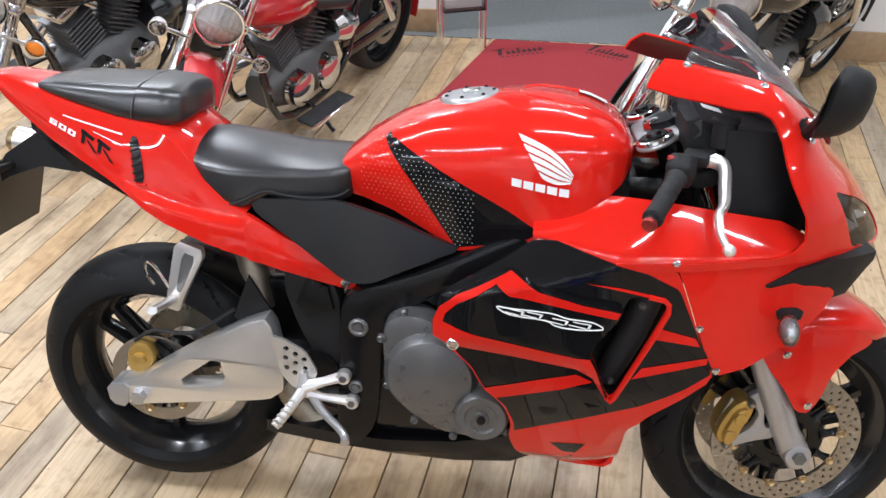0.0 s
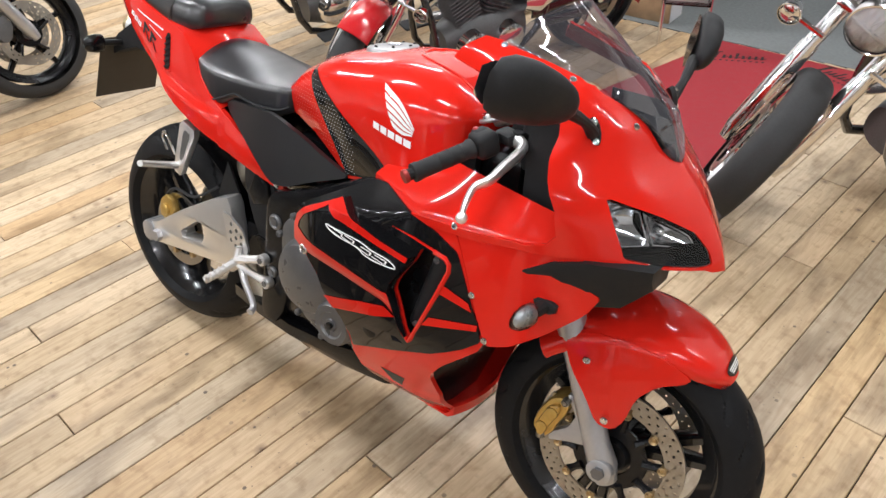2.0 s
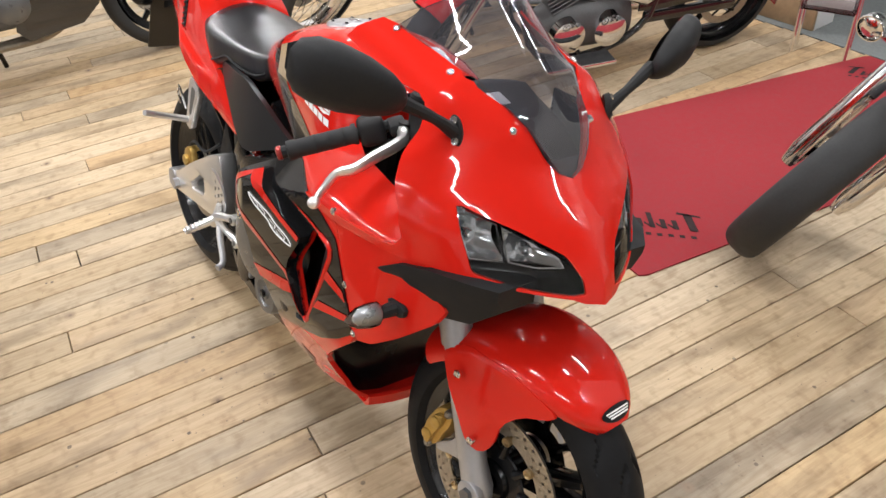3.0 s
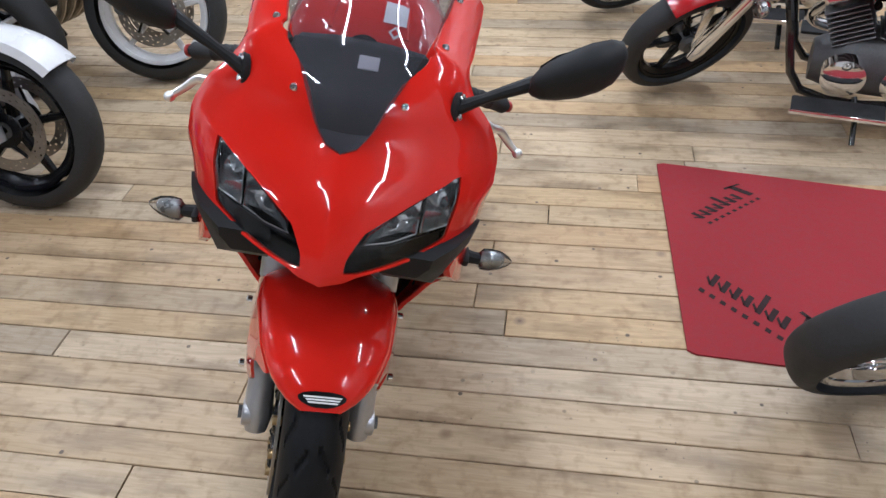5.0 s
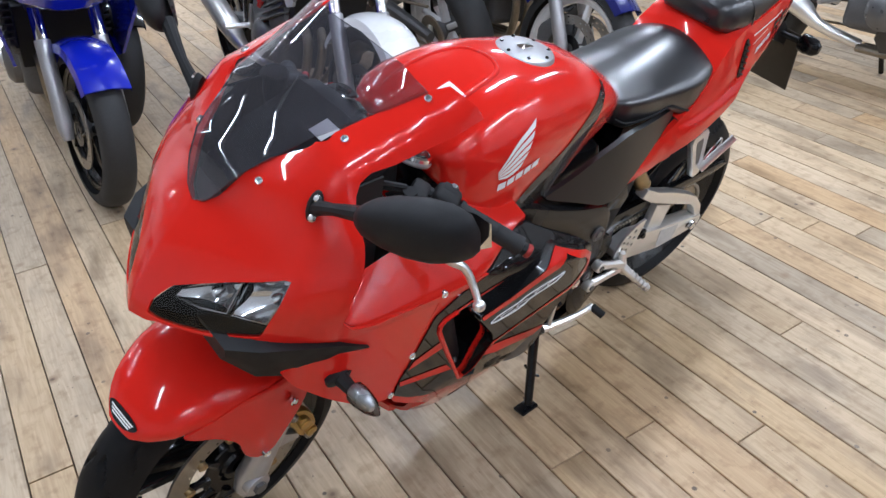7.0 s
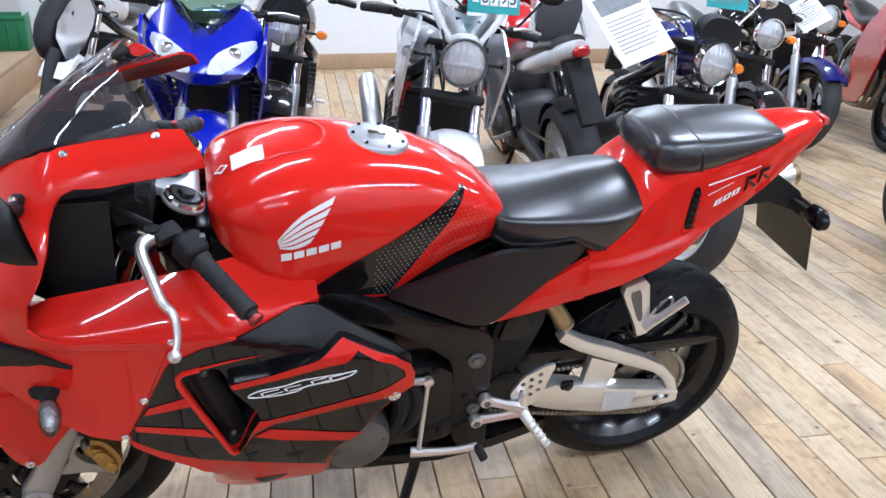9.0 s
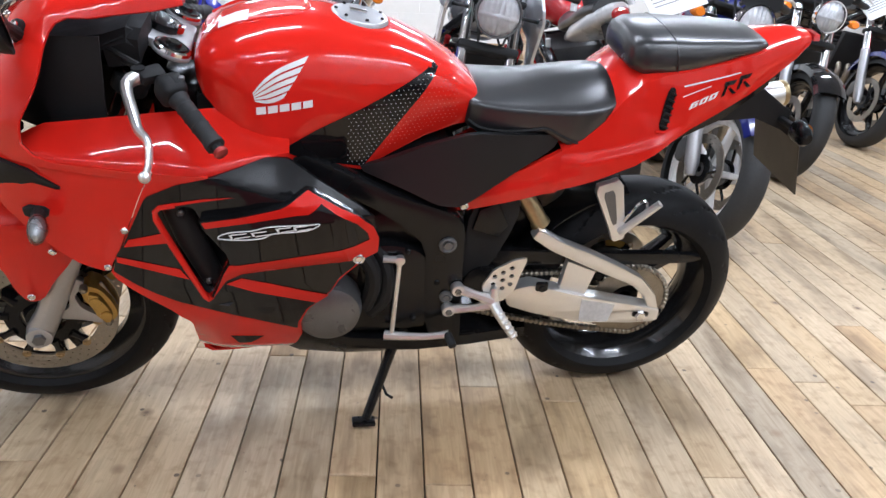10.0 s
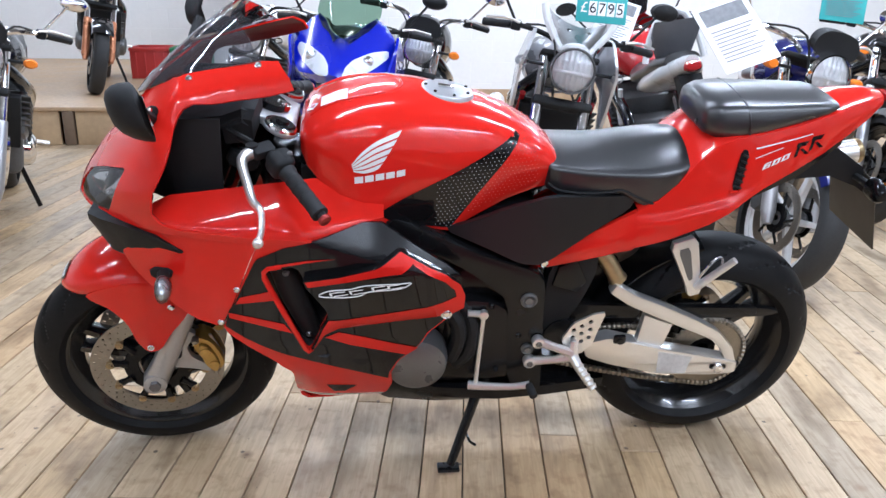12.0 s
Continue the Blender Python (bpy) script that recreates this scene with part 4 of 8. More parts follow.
part("swingarm_clip", join(box((0.262, 0.142, 0.402), (0.030, 0.012, 0.024), 0.005), cyl((0.262, 0.142, 0.400), (0.262, 0.152, 0.400), 0.008, 10)), SATIN, bike, "black hose clip")
part("chain_guard", plate(rounded([(0.43, 0.485), (0.43, 0.445), (0.0, 0.432), (-0.12, 0.436), (-0.15, 0.448), (-0.10, 0.462), (0.1, 0.468)], 1, 0.2), 0.088, 0.108, (), 0.003), SATIN, bike, "long black chain guard")
# hugger arch over the rear tyre
part("rear_hugger", lathe([(0.322, -0.088), (0.330, -0.06), (0.334, 0), (0.330, 0.06), (0.322, 0.088), (0.318, 0.088), (0.326, 0.0), (0.318, -0.088)], AXLE_R, "y", 14, (18, 78), True), SATIN, bike, "black rear hugger")
rear_cal = part("rear_caliper", join(plate(rounded([(-0.040, 0.350), (-0.034, 0.400), (-0.008, 0.422), (0.020, 0.414), (0.028, 0.382), (0.012, 0.350), (-0.012, 0.338)], 1, 0.2), -0.074, -0.110, (), 0.008), cyl((-0.006, -0.108, 0.378), (-0.006, -0.120, 0.378), 0.017, 16, None, 0.003)), GOLD, bike, "gold rear brake caliper")
part("caliper_bracket", plate(rounded([(0.020, 0.420), (0.060, 0.392), (0.058, 0.340), (0.020, 0.325), (0.018, 0.350), (0.036, 0.372)], 1, 0.15), -0.076, -0.094, (), 0.004), SATIN, rear_cal)
part("caliper_hose", tube([(-0.02, -0.095, 0.415), (0.03, -0.10, 0.450), (0.12, -0.105, 0.455), (0.22, -0.10, 0.52)], 0.0045, 6, 3), GRIP, rear_cal)
part("guard_fin", plate([(0.255, 0.60), (0.215, 0.50), (0.235, 0.485), (0.30, 0.52)], -0.10, -0.092, (), 0.002), MAT_BLACK, bike)
part("engine_block", join(box((0.66, 0, 0.40), (0.30, 0.30, 0.24), 0.03), box((0.80, 0, 0.52), (0.20, 0.34, 0.22), 0.03, 2, Matrix.Rotation(radians(-28), 4, "Y")), box((0.60, 0, 0.54), (0.16, 0.24, 0.14), 0.03), box((0.66, 0, 0.28), (0.30, 0.22, 0.08), 0.02)), SATIN, bike, "dark engine block")
clutch = part("engine_cover", join(plate(rounded([(0.553, 0.526), (0.560, 0.57), (0.595, 0.592), (0.650, 0.584), (0.690, 0.545), (0.74, 0.49), (0.80, 0.43), (0.815, 0.352), (0.752, 0.318), (0.671, 0.326), (0.60, 0.370), (0.560, 0.43)], 2, 0.2), -0.13, -0.195, (), 0.014), lathe([(0, -0.022), (0.055, -0.022), (0.082, -0.014), (0.094, 0.004), (0.094, 0.02)], (0.652, -0.200, 0.462), "y", 36)), CAST, bike, "grey cast engine side cover")
part("cover_cap", lathe([(0, -0.018), (0.014, -0.018), (0.016, -0.014), (0.030, -0.014), (0.034, -0.018), (0.048, -0.018), (0.053, -0.010), (0.054, 0.03)], (0.757, -0.212, 0.393), "y", 36), CAST, clutch, "round ribbed timing cover")
part("cap_hex", cyl((0.757, -0.225, 0.393), (0.757, -0.237, 0.393), 0.009, 6), SATIN, clutch)
for bx, bz in ((0.553, 0.536), (0.598, 0.596), (0.665, 0.588), (0.565, 0.43), (0.62, 0.352), (0.70, 0.322), (0.805, 0.345)):
    part("cover_bolt", bolt((bx, -0.196, bz), r=0.008, h=0.006, sgn=-1), CAST, clutch)
part("alternator_cover", lathe([(0, 0.050), (0.052, 0.048), (0.068, 0.038), (0.074, 0.015), (0.076, -0.06)], (0.757, 0.170, 0.392), "y", 40), CAST, bike, "round grey cast alternator cover")
part("sprocket_cover", plate(rounded([(0.55, 0.52), (0.66, 0.54), (0.70, 0.46), (0.68, 0.36), (0.60, 0.29), (0.52, 0.31), (0.50, 0.42)], 2), 0.10, 0.155, (), 0.012), SATIN, bike, "black sprocket cover")
for k in range(5):
    a = 0.5 + k * 1.25
    part("cover_bolt", bolt((0.60 + 0.085 * math.cos(a), 0.156, 0.42 + 0.10 * math.sin(a)), r=0.007, sgn=1), SATIN, bike)
for k, y in enumerate((-0.075, -0.025, 0.025, 0.075)):
    part("exhaust_header", tube([(0.90, y, 0.56), (0.96, y, 0.48), (0.93, y * 0.9, 0.33), (0.80, y * 0.7, 0.215), (0.62, y * 0.5, 0.20)], 0.021, 10, 4), CHAIN, bike)
part("oil_filter_hose", tube([(0.700, 0.15, 0.53), (0.665, 0.172, 0.49), (0.660, 0.176, 0.44), (0.675, 0.165, 0.38)], 0.018, 10, 4), MAT_BLACK, bike, "black coolant hose")
part("coolant_hose", tube([(0.650, 0.14, 0.52), (0.628, 0.165, 0.47), (0.632, 0.166, 0.40), (0.66, 0.15, 0.35)], 0.016, 10, 4), MAT_BLACK, bike)
part("radiator", box((1.00, 0, 0.55), (0.05, 0.34, 0.28), 0.008, 2, Matrix.Rotation(radians(18), 4, "Y")), MAT_BLACK, bike, "black radiator")
part("exhaust_collector", tube([(0.62, -0.03, 0.205), (0.48, -0.06, 0.215), (0.36, -0.07, 0.25), (0.27, -0.05, 0.42), (0.22, 0, 0.62), (0.15, 0, 0.745)], [0.045, 0.042, 0.034, 0.032, 0.032, 0.04], 14, 4), CHAIN, bike)
part("belly_pan", loft([[(x, y, z) for y, z in ((-w, zt), (-w, zt - 0.03), (-w * 0.75, zb), (w * 0.75, zb), (w, zt - 0.03), (w, zt))] for x, w, zb, zt in ((0.265, 0.090, 0.222, 0.236), (0.42, 0.138, 0.205, 0.258), (0.55, 0.154, 0.198, 0.262), (0.70, 0.150, 0.194, 0.272), (0.82, 0.125, 0.192, 0.285), (0.90, 0.070, 0.202, 0.300))]), SATIN, bike, "glossy black belly pan")
both("belly_trim", lambda s: box((0.50, s * 0.128, 0.245), (0.20, 0.01, 0.03), 0.004), SATIN)
part("bypass_pipe", join(tube([(0.37, 0.075, 0.655), (0.315, 0.09, 0.605), (0.280, 0.103, 0.552)], 0.020, 18, 3, False), tube([(0.283, 0.102, 0.556), (0.278, 0.103, 0.549)], 0.0225, 18, 0, False)), BRASS, bike, "open brass-coloured breather pipe")
part("pipe_bore", cyl((0.283, 0.102, 0.558), (0.2835, 0.102, 0.5575), 0.0195, 16), SATIN, bike)
both("grab_bracket", lambda s: plate([(0.43, 0.60), (0.39, 0.62), (0.36, 0.56), (0.38, 0.53), (0.44, 0.55)], s * 0.10, s * 0.125, (), 0.004), SATIN)

# --- rider controls, pegs, stand ---
for s in (-1, 1):
    hanger = part("footpeg_hanger", join(
        tube([(0.470, s * 0.170, 0.424), (0.43, s * 0.178, 0.412), (0.388, s * 0.184, 0.398)], [0.012, 0.010, 0.014], 8), tube([(0.486, s * 0.170, 0.366), (0.43, s * 0.178, 0.374), (0.388, s * 0.184, 0.388)], [0.012, 0.009, 0.013], 8),
        tube([(0.388, s * 0.178, 0.43), (0.386, s * 0.184, 0.39), (0.372, s * 0.188, 0.365)], [0.008, 0.014, 0.010], 8, 2),
        cyl((0.470, s * 0.160, 0.424), (0.470, s * 0.182, 0.424), 0.015, 14, None, 0.003), cyl((0.486, s * 0.160, 0.366), (0.486, s * 0.182, 0.366), 0.015, 14, None, 0.003)), ALLOY, bike, "forged alloy footrest hanger")
    for cx, cz in ((0.470, 0.424), (0.486, 0.366)):
        part("hanger_bolt", cyl((cx, s * 0.180, cz), (cx, s * 0.185, cz), 0.008, 6), CAST, hanger)
    part("heel_guard", plate(rounded([(0.415, 0.428), (0.391, 0.474), (0.345, 0.500), (0.318, 0.503), (0.330, 0.455), (0.338, 0.415), (0.362, 0.385), (0.398, 0.385)], 1, 0.12), s * 0.165, s * 0.171, [[(hx + 0.0058 * math.cos(k * 0.785), hz + 0.0058 * math.sin(k * 0.785)) for k in range(8)] for hx, hz in ((0.388, 0.455), (0.370, 0.466), (0.351, 0.478), (0.389, 0.434), (0.369, 0.445), (0.349, 0.456), (0.386, 0.412), (0.367, 0.422), (0.350, 0.433))], 0), ALLOY, hanger, "drilled alloy heel guard")
    peg = part("footpeg", tube([(0.388, s * 0.186, 0.392), (0.375, s * 0.210, 0.375), (0.347, s * 0.254, 0.346)], [0.013, 0.011, 0.0095], 10), ALLOY, hanger, "ribbed alloy footpeg")
    for k in range(5):
        f = 0.35 + k * 0.14
        c = Vector((0.388, s * 0.186, 0.392)).lerp(Vector((0.347, s * 0.254, 0.346)), f)
        part("peg_rib", lathe([(0.010, -0.003), (0.0125, 0), (0.010, 0.003)], (0, 0, 0), "z", 10), ALLOY, peg, "", Matrix.Translation(c) @ Vector((-0.041, s * 0.068, -0.046)).to_track_quat("Z", "Y").to_matrix().to_4x4())
    pb = part("pillion_bracket", plate(rounded([(0.190, 0.668), (0.128, 0.690), (0.098, 0.575), (0.090, 0.535), (0.118, 0.526), (0.132, 0.56)], 1, 0.15), s * 0.128, s * 0.146, (), 0.003), ALLOY, bike, "polished alloy pillion peg bracket")
    part("bracket_recess", plate(rounded([(0.168, 0.655), (0.142, 0.664), (0.118, 0.578), (0.128, 0.572)], 1, 0.15), s * 0.1462, s * 0.1470, (), 0.0), CAST, pb)
    end = (0.131, -0.271, 0.597) if s < 0 else (0.045, 0.176, 0.646)
    root = (0.108, s * 0.150, 0.556)
    part("pillion_peg", tube([root, Vector(root).lerp(Vector(end), 0.25), end], [0.012, 0.011, 0.010], 10, 0, True, 0.8), ALLOY, pb, "ribbed alloy pillion footpeg")
    part("cargo_hook", tube([(0.105, s * 0.15, 0.585), (0.085, s * 0.155, 0.63), (0.068, s * 0.155, 0.64), (0.062, s * 0.155, 0.62), (0.075, s * 0.152, 0.59)], 0.0032, 6, 3), CHROME, pb)
part("brake_pedal", tube([(0.400, -0.180, 0.388), (0.425, -0.192, 0.352), (0.472, -0.205, 0.310), (0.482, -0.225, 0.300)], [0.011, 0.009, 0.008, 0.010], 8, 3), FORK, bike, "alloy brake pedal")
shift = part("gear_lever", tube([(0.485, 0.20, 0.318), (0.53, 0.195, 0.308), (0.60, 0.180, 0.300), (0.628, 0.172, 0.298)], [0.009, 0.008, 0.010, 0.012], 8, 2), ALLOY, bike, "alloy gear lever")
part("toe_peg", cyl((0.488, 0.20, 0.318), (0.480, 0.235, 0.310), 0.010, 10, None, 0.003), GRIP, shift)
part("shift_rod", join(cyl((0.612, 0.176, 0.305), (0.604, 0.170, 0.505), 0.0055, 8), cyl((0.60, 0.168, 0.505), (0.64, 0.168, 0.508), 0.008, 8), lathe([(0, 0.010), (0.011, 0.006), (0.011, -0.006), (0, -0.01)], (0.604, 0.170, 0.505), "y", 10)), ALLOY, bike, "long polished shift rod")
STAND_FOOT = BIKE.inverted() @ Vector((0.672, 0.230, 0.016))
stand = part("side_stand", join(tube([(0.575, 0.12, 0.275), (0.60, 0.135, 0.235), STAND_FOOT + Vector((-0.005, 0, 0.01))], [0.015, 0.013, 0.011], 10), box(STAND_FOOT, (0.055, 0.036, 0.009), 0.003, 2, pose(0, 0, 0, LEAN, 0, 0)), tube([(0.630, 0.155, 0.14), (0.615, 0.175, 0.11), (0.600, 0.185, 0.105)], 0.004, 6)), SATIN, bike, "black steel side stand, folded down")
# --- wheels, tyres, brakes ---
def tyre_mesh(r, rim, half, groove, segs=216):
    """Tyre with cut tread: grooves sink where groove(angle, s) is above 0; s runs from -1 to 1 across the crown."""
    prof = []
    crown = r - rim
    for i in range(41):
        s = -1 + i / 20
        a = s * 1.62
        prof.append((rim + crown * (0.06 + 0.94 * max(math.cos(a * 0.93), 0.0) ** 1.1), half * math.copysign(abs(math.sin(a * 0.97)) ** 1.0, s), s))
    prof = [(rim - 0.004, -half * 0.79, -1.0)] + prof + [(rim - 0.004, half * 0.79, 1.0)]
    bm = bmesh.new()
    rings = []
    for k in range(segs):
        th = math.tau * k / segs
        ring = []
        for pr, py, s in prof:
            d = 0.006 if groove(th, s) else 0.0
            rr = pr - d
            ring.append(bm.verts.new((rr * math.cos(th), py, rr * math.sin(th))))
        rings.append(ring)
    for k in range(segs):
        a, b = rings[k], rings[(k + 1) % segs]
        for j in range(len(prof) - 1):
            bm.faces.new((a[j], a[j + 1], b[j + 1], b[j]))
    return bm


def chevrons(count, slope, width):
    def g(th, s):
        if abs(s) > 0.66 or abs(s) < 0.10:
            return False
        ph = (th * count / math.tau + slope * abs(s)) % 1.0
        return ph < width and not (0.34 < abs(s) < 0.42)
    return g


def disc_mesh(r0, r1, t, rows=3, segs=144):
    """Brake disc drilled through in a spiral pattern."""
    bm = bmesh.new()
    for y in (-t / 2, t / 2):
        rings = [[bm.verts.new(((r0 + (r1 - r0) * j / (rows * 2 + 1)) * math.cos(math.tau * k / segs), y, (r0 + (r1 - r0) * j / (rows * 2 + 1)) * math.sin(math.tau * k / segs))) for k in range(segs)] for j in range(rows * 2 + 2)]
        for j in range(rows * 2 + 1):
            for k in range(segs):
                if j % 2 == 1 and (k + 2 * (j // 2)) % 4 == 0:
                    continue
                bm.faces.new((rings[j][k], rings[j][(k + 1) % segs], rings[j + 1][(k + 1) % segs], rings[j + 1][k]))
    bmesh.ops.bridge_loops(bm, edges=[e for e in bm.edges if len(e.link_faces) == 1 and abs((e.verts[0].co.xz.length) - r1) < 1e-4])
    return bm


def spoke(a, r0, r1, w0, w1, d0, d1):
    """A tapered spoke in the wheel's plane at angle a."""
    secs = []
    for f in (0, 0.25, 0.5, 0.75, 1):
        r, w, d = r0 + (r1 - r0) * f, w0 + (w1 - w0) * f, d0 + (d1 - d0) * f
        secs.append([(r, y, z) for y, z in ((-d, -w * 0.6), (-d * 0.6, -w), (d * 0.6, -w), (d, -w * 0.6), (d, w * 0.6), (d * 0.6, w), (-d * 0.6, w), (-d, w * 0.6))])
    bm = loft(secs)
    bm.transform(Matrix.Rotation(-a, 4, "Y"))
    return bm


def wheel(name, at, r, rim_r, half, m, groove, label, disc_r, disc_sides):
    T = m @ Matrix.Translation(at)
    w = part(name, lathe([(rim_r + 0.006, -half * 0.80), (rim_r + 0.006, -half * 0.74), (rim_r - 0.008, -half * 0.68), (rim_r - 0.020, -half * 0.45), (rim_r - 0.032, 0), (rim_r - 0.020, half * 0.45), (rim_r - 0.008, half * 0.68), (rim_r + 0.006, half * 0.74), (rim_r + 0.006, half * 0.80),
        (rim_r - 0.002, half * 0.78), (rim_r - 0.014, half * 0.6), (rim_r - 0.040, 0.012), (rim_r - 0.040, -0.012), (rim_r - 0.014, -half * 0.6), (rim_r - 0.002, -half * 0.78)], (0, 0, 0), "y", 72, (0, 360), True), WHEEL, bike, label, T)
    part("tyre", tyre_mesh(r, rim_r, half, groove), RUBBER, w, "black road tyre with cut tread", T, 30)
    part("hub", lathe([(0.018, -0.07), (0.036, -0.07), (0.046, -0.05), (0.034, -0.02), (0.034, 0.02), (0.046, 0.05), (0.036, 0.07), (0.018, 0.07)], (0, 0, 0), "y", 24), SATIN, w, "", T)
    for k in range(3):
        a = math.tau * k / 3 + 0.35
        for da in (-0.16, 0.16):
            part("spoke", spoke(a + da, 0.03, rim_r - 0.030, 0.016, 0.011, 0.030, 0.018), WHEEL, w, "", T)
    for s in disc_sides:
        y = s * (0.062 if disc_r > 0.12 else 0.072)
        dm = disc_mesh(disc_r * 0.73, disc_r, 0.005)
        dm.transform(Matrix.Translation((0, y, 0)))
        d = part("brake_disc", dm, STEEL, w, "drilled steel brake disc", T)
        part("disc_carrier", lathe([(0.046, y - 0.003), (0.078, y - 0.003), (0.080, y), (0.078, y + 0.003), (0.046, y + 0.003)] if disc_r > 0.12 else [(0.040, y - 0.003), (0.058, y - 0.003), (0.058, y + 0.003), (0.040, y + 0.003)], (0, 0, 0), "y", 36, (0, 360), True), SATIN, d, "black disc carrier", T)
        n, rb = (10, 0.105) if disc_r > 0.12 else (6, disc_r * 0.70)
        for k in range(n):
            a = math.tau * k / n + 0.18
            e = Vector((math.cos(a), 0, math.sin(a)))
            part("carrier_arm", tube([e * (rb * 0.66) + Vector((0, y, 0)), e * (rb * 0.85) + Vector((0, y, 0)), e * (rb * 1.02) + Vector((0, y, 0))], [0.012, 0.0075, 0.010], 8, 0, True, 1.0), SATIN, d, "", T)
            part("disc_button", lathe([(rr, s * h) for rr, h in ((0.0, 0.010), (0.004, 0.010), (0.005, 0.0085), (0.0085, 0.011), (0.0095, 0.010), (0.0095, -0.006))], (rb * 1.05 * math.cos(a), y, rb * 1.05 * math.sin(a)), "y", 12), BRONZE, d, "bronze float button", T)
    return w


wheel("front_wheel", AXLE_F, 0.290, 0.216, 0.057, STEER, chevrons(17, 1.6, 0.16), "black cast front wheel", 0.155, (-1, 1))
wheel("rear_wheel", AXLE_R, 0.301, 0.216, 0.084, Matrix(), chevrons(13, 1.9, 0.13), "black cast rear wheel", 0.110, (-1,))
part("rear_sprocket", join(lathe([(0.05, 0.082), (0.098, 0.082), (0.098, 0.087), (0.05, 0.087)], AXLE_R, "y", 42, (0, 360), True), *[box((AXLE_R.x + 0.100 * math.cos(a), 0.0845, AXLE_R.z + 0.100 * math.sin(a)), (0.006, 0.005, 0.006), 0.001, 1) for a in (math.tau * k / 40 for k in range(40))]), CHAIN, bike, "rear sprocket")


def chain_links():
    bm = bmesh.new()
    arc = [(AXLE_R.x + 0.104 * math.cos(a), AXLE_R.z + 0.104 * math.sin(a)) for a in (radians(d) for d in range(258, 80, -7))]
    path = [(0.50 + (arc[0][0] - 0.50) * k / 40, 0.322 + (arc[0][1] - 0.322) * k / 40 - 0.012 * math.sin(math.pi * k / 40)) for k in range(40)] + arc + [(AXLE_R.x + (0.50 - AXLE_R.x) * k / 40, AXLE_R.z + 0.104 - 0.02 * k / 40) for k in range(2, 36)]
    out = []
    for (x0, z0), (x1, z1) in zip(path, path[1:]):
        ln = math.hypot(x1 - x0, z1 - z0)
        out.append(box(((x0 + x1) / 2, 0.0845, (z0 + z1) / 2), (ln * 0.90, 0.018, 0.012), 0.003, 1, Matrix.Rotation(-math.atan2(z1 - z0, x1 - x0), 4, "Y")))
    return join(*out)


part("chain", chain_links(), CHAIN, bike, "oily drive chain")
# front fork, calipers, fender turn with the bars


def fork_pt(y, d, off=0.0):
    """A point on a fork leg, d metres up from the axle, off metres ahead of it."""
    return AXLE_F + STEER_AXIS * d + Vector((0.914, 0, 0.407)) * off + Vector((0, y, 0))


for s in (-1, 1):
    y = s * 0.102
    leg = part("fork_slider", join(tube([fork_pt(y, -0.035, 0.0), fork_pt(y, 0.0, 0.0), fork_pt(y, 0.05, -0.004), fork_pt(y, 0.30, -0.004)], [0.022, 0.030, 0.027, 0.028], 18), cyl(fork_pt(y - s * 0.01, 0.0), fork_pt(y + s * 0.03, 0.0), 0.027, 18, None, 0.004), tube([fork_pt(y, 0.29, -0.004), fork_pt(y, 0.345, -0.004)], 0.0305, 18)), FORK, bike, "silver fork slider", STEER)
    part("axle_nut", cyl(fork_pt(y + s * 0.028, 0.0), fork_pt(y + s * 0.038, 0), 0.014, 6), CAST, leg, "", STEER)
    part("fork_tube", cyl(fork_pt(y, 0.34, -0.004), fork_pt(y, 0.66, -0.004), 0.0215, 18), CHROME, bike, "chromed fork tube", STEER)
    part("dust_seal", tube([fork_pt(y, 0.343, -0.004), fork_pt(y, 0.355, -0.004)], 0.029, 16), GRIP, leg, "", STEER)
    cal = part("brake_caliper", join(plate(rounded([(1.236, 0.300), (1.222, 0.318), (1.228, 0.352), (1.247, 0.392), (1.272, 0.408), (1.292, 0.396), (1.288, 0.368), (1.276, 0.345), (1.268, 0.315), (1.252, 0.296)], 1, 0.2), s * 0.046, s * 0.104, (), 0.008), plate(rounded([(1.238, 0.308), (1.232, 0.330), (1.252, 0.384), (1.274, 0.394), (1.276, 0.370), (1.262, 0.340), (1.252, 0.306)], 1, 0.2), s * 0.100, s * 0.116, (), 0.006), *[cyl((cx, s * 0.110, cz), (cx, s * 0.120, cz), 0.013, 14, None, 0.003) for cx, cz in ((1.246, 0.330), (1.262, 0.370))]), GOLD, bike, "gold four-piston brake caliper", STEER)
    for cx, cz in ((1.245, 0.302), (1.282, 0.400)):
        part("caliper_bolt", bolt((cx, s * 0.104, cz), r=0.009, h=0.008, sgn=s), STEEL, cal, "", STEER)
    part("pad_pin", cyl((1.226, s * 0.085, 0.335), (1.250, s * 0.085, 0.400), 0.004, 8), STEEL, cal, "", STEER)
    part("caliper_bracket", plate(rounded([(1.278, 0.410), (1.300, 0.425), (1.345, 0.400), (1.365, 0.350), (1.345, 0.315), (1.300, 0.305), (1.262, 0.290), (1.258, 0.308), (1.296, 0.340), (1.306, 0.372)], 1, 0.15), s * 0.078, s * 0.096, [rounded([(1.315, 0.385), (1.338, 0.370), (1.345, 0.345), (1.322, 0.338)], 1, 0.2)], 0.004), FORK, cal, "", STEER)
    part("brake_hose", tube([(1.30, s * 0.095, 0.43), (1.27, s * 0.085, 0.50), (1.24, s * 0.075, 0.62), (1.16, s * 0.06, 0.78)], 0.005, 7, 4), GRIP, bike, "black brake hose", STEER)


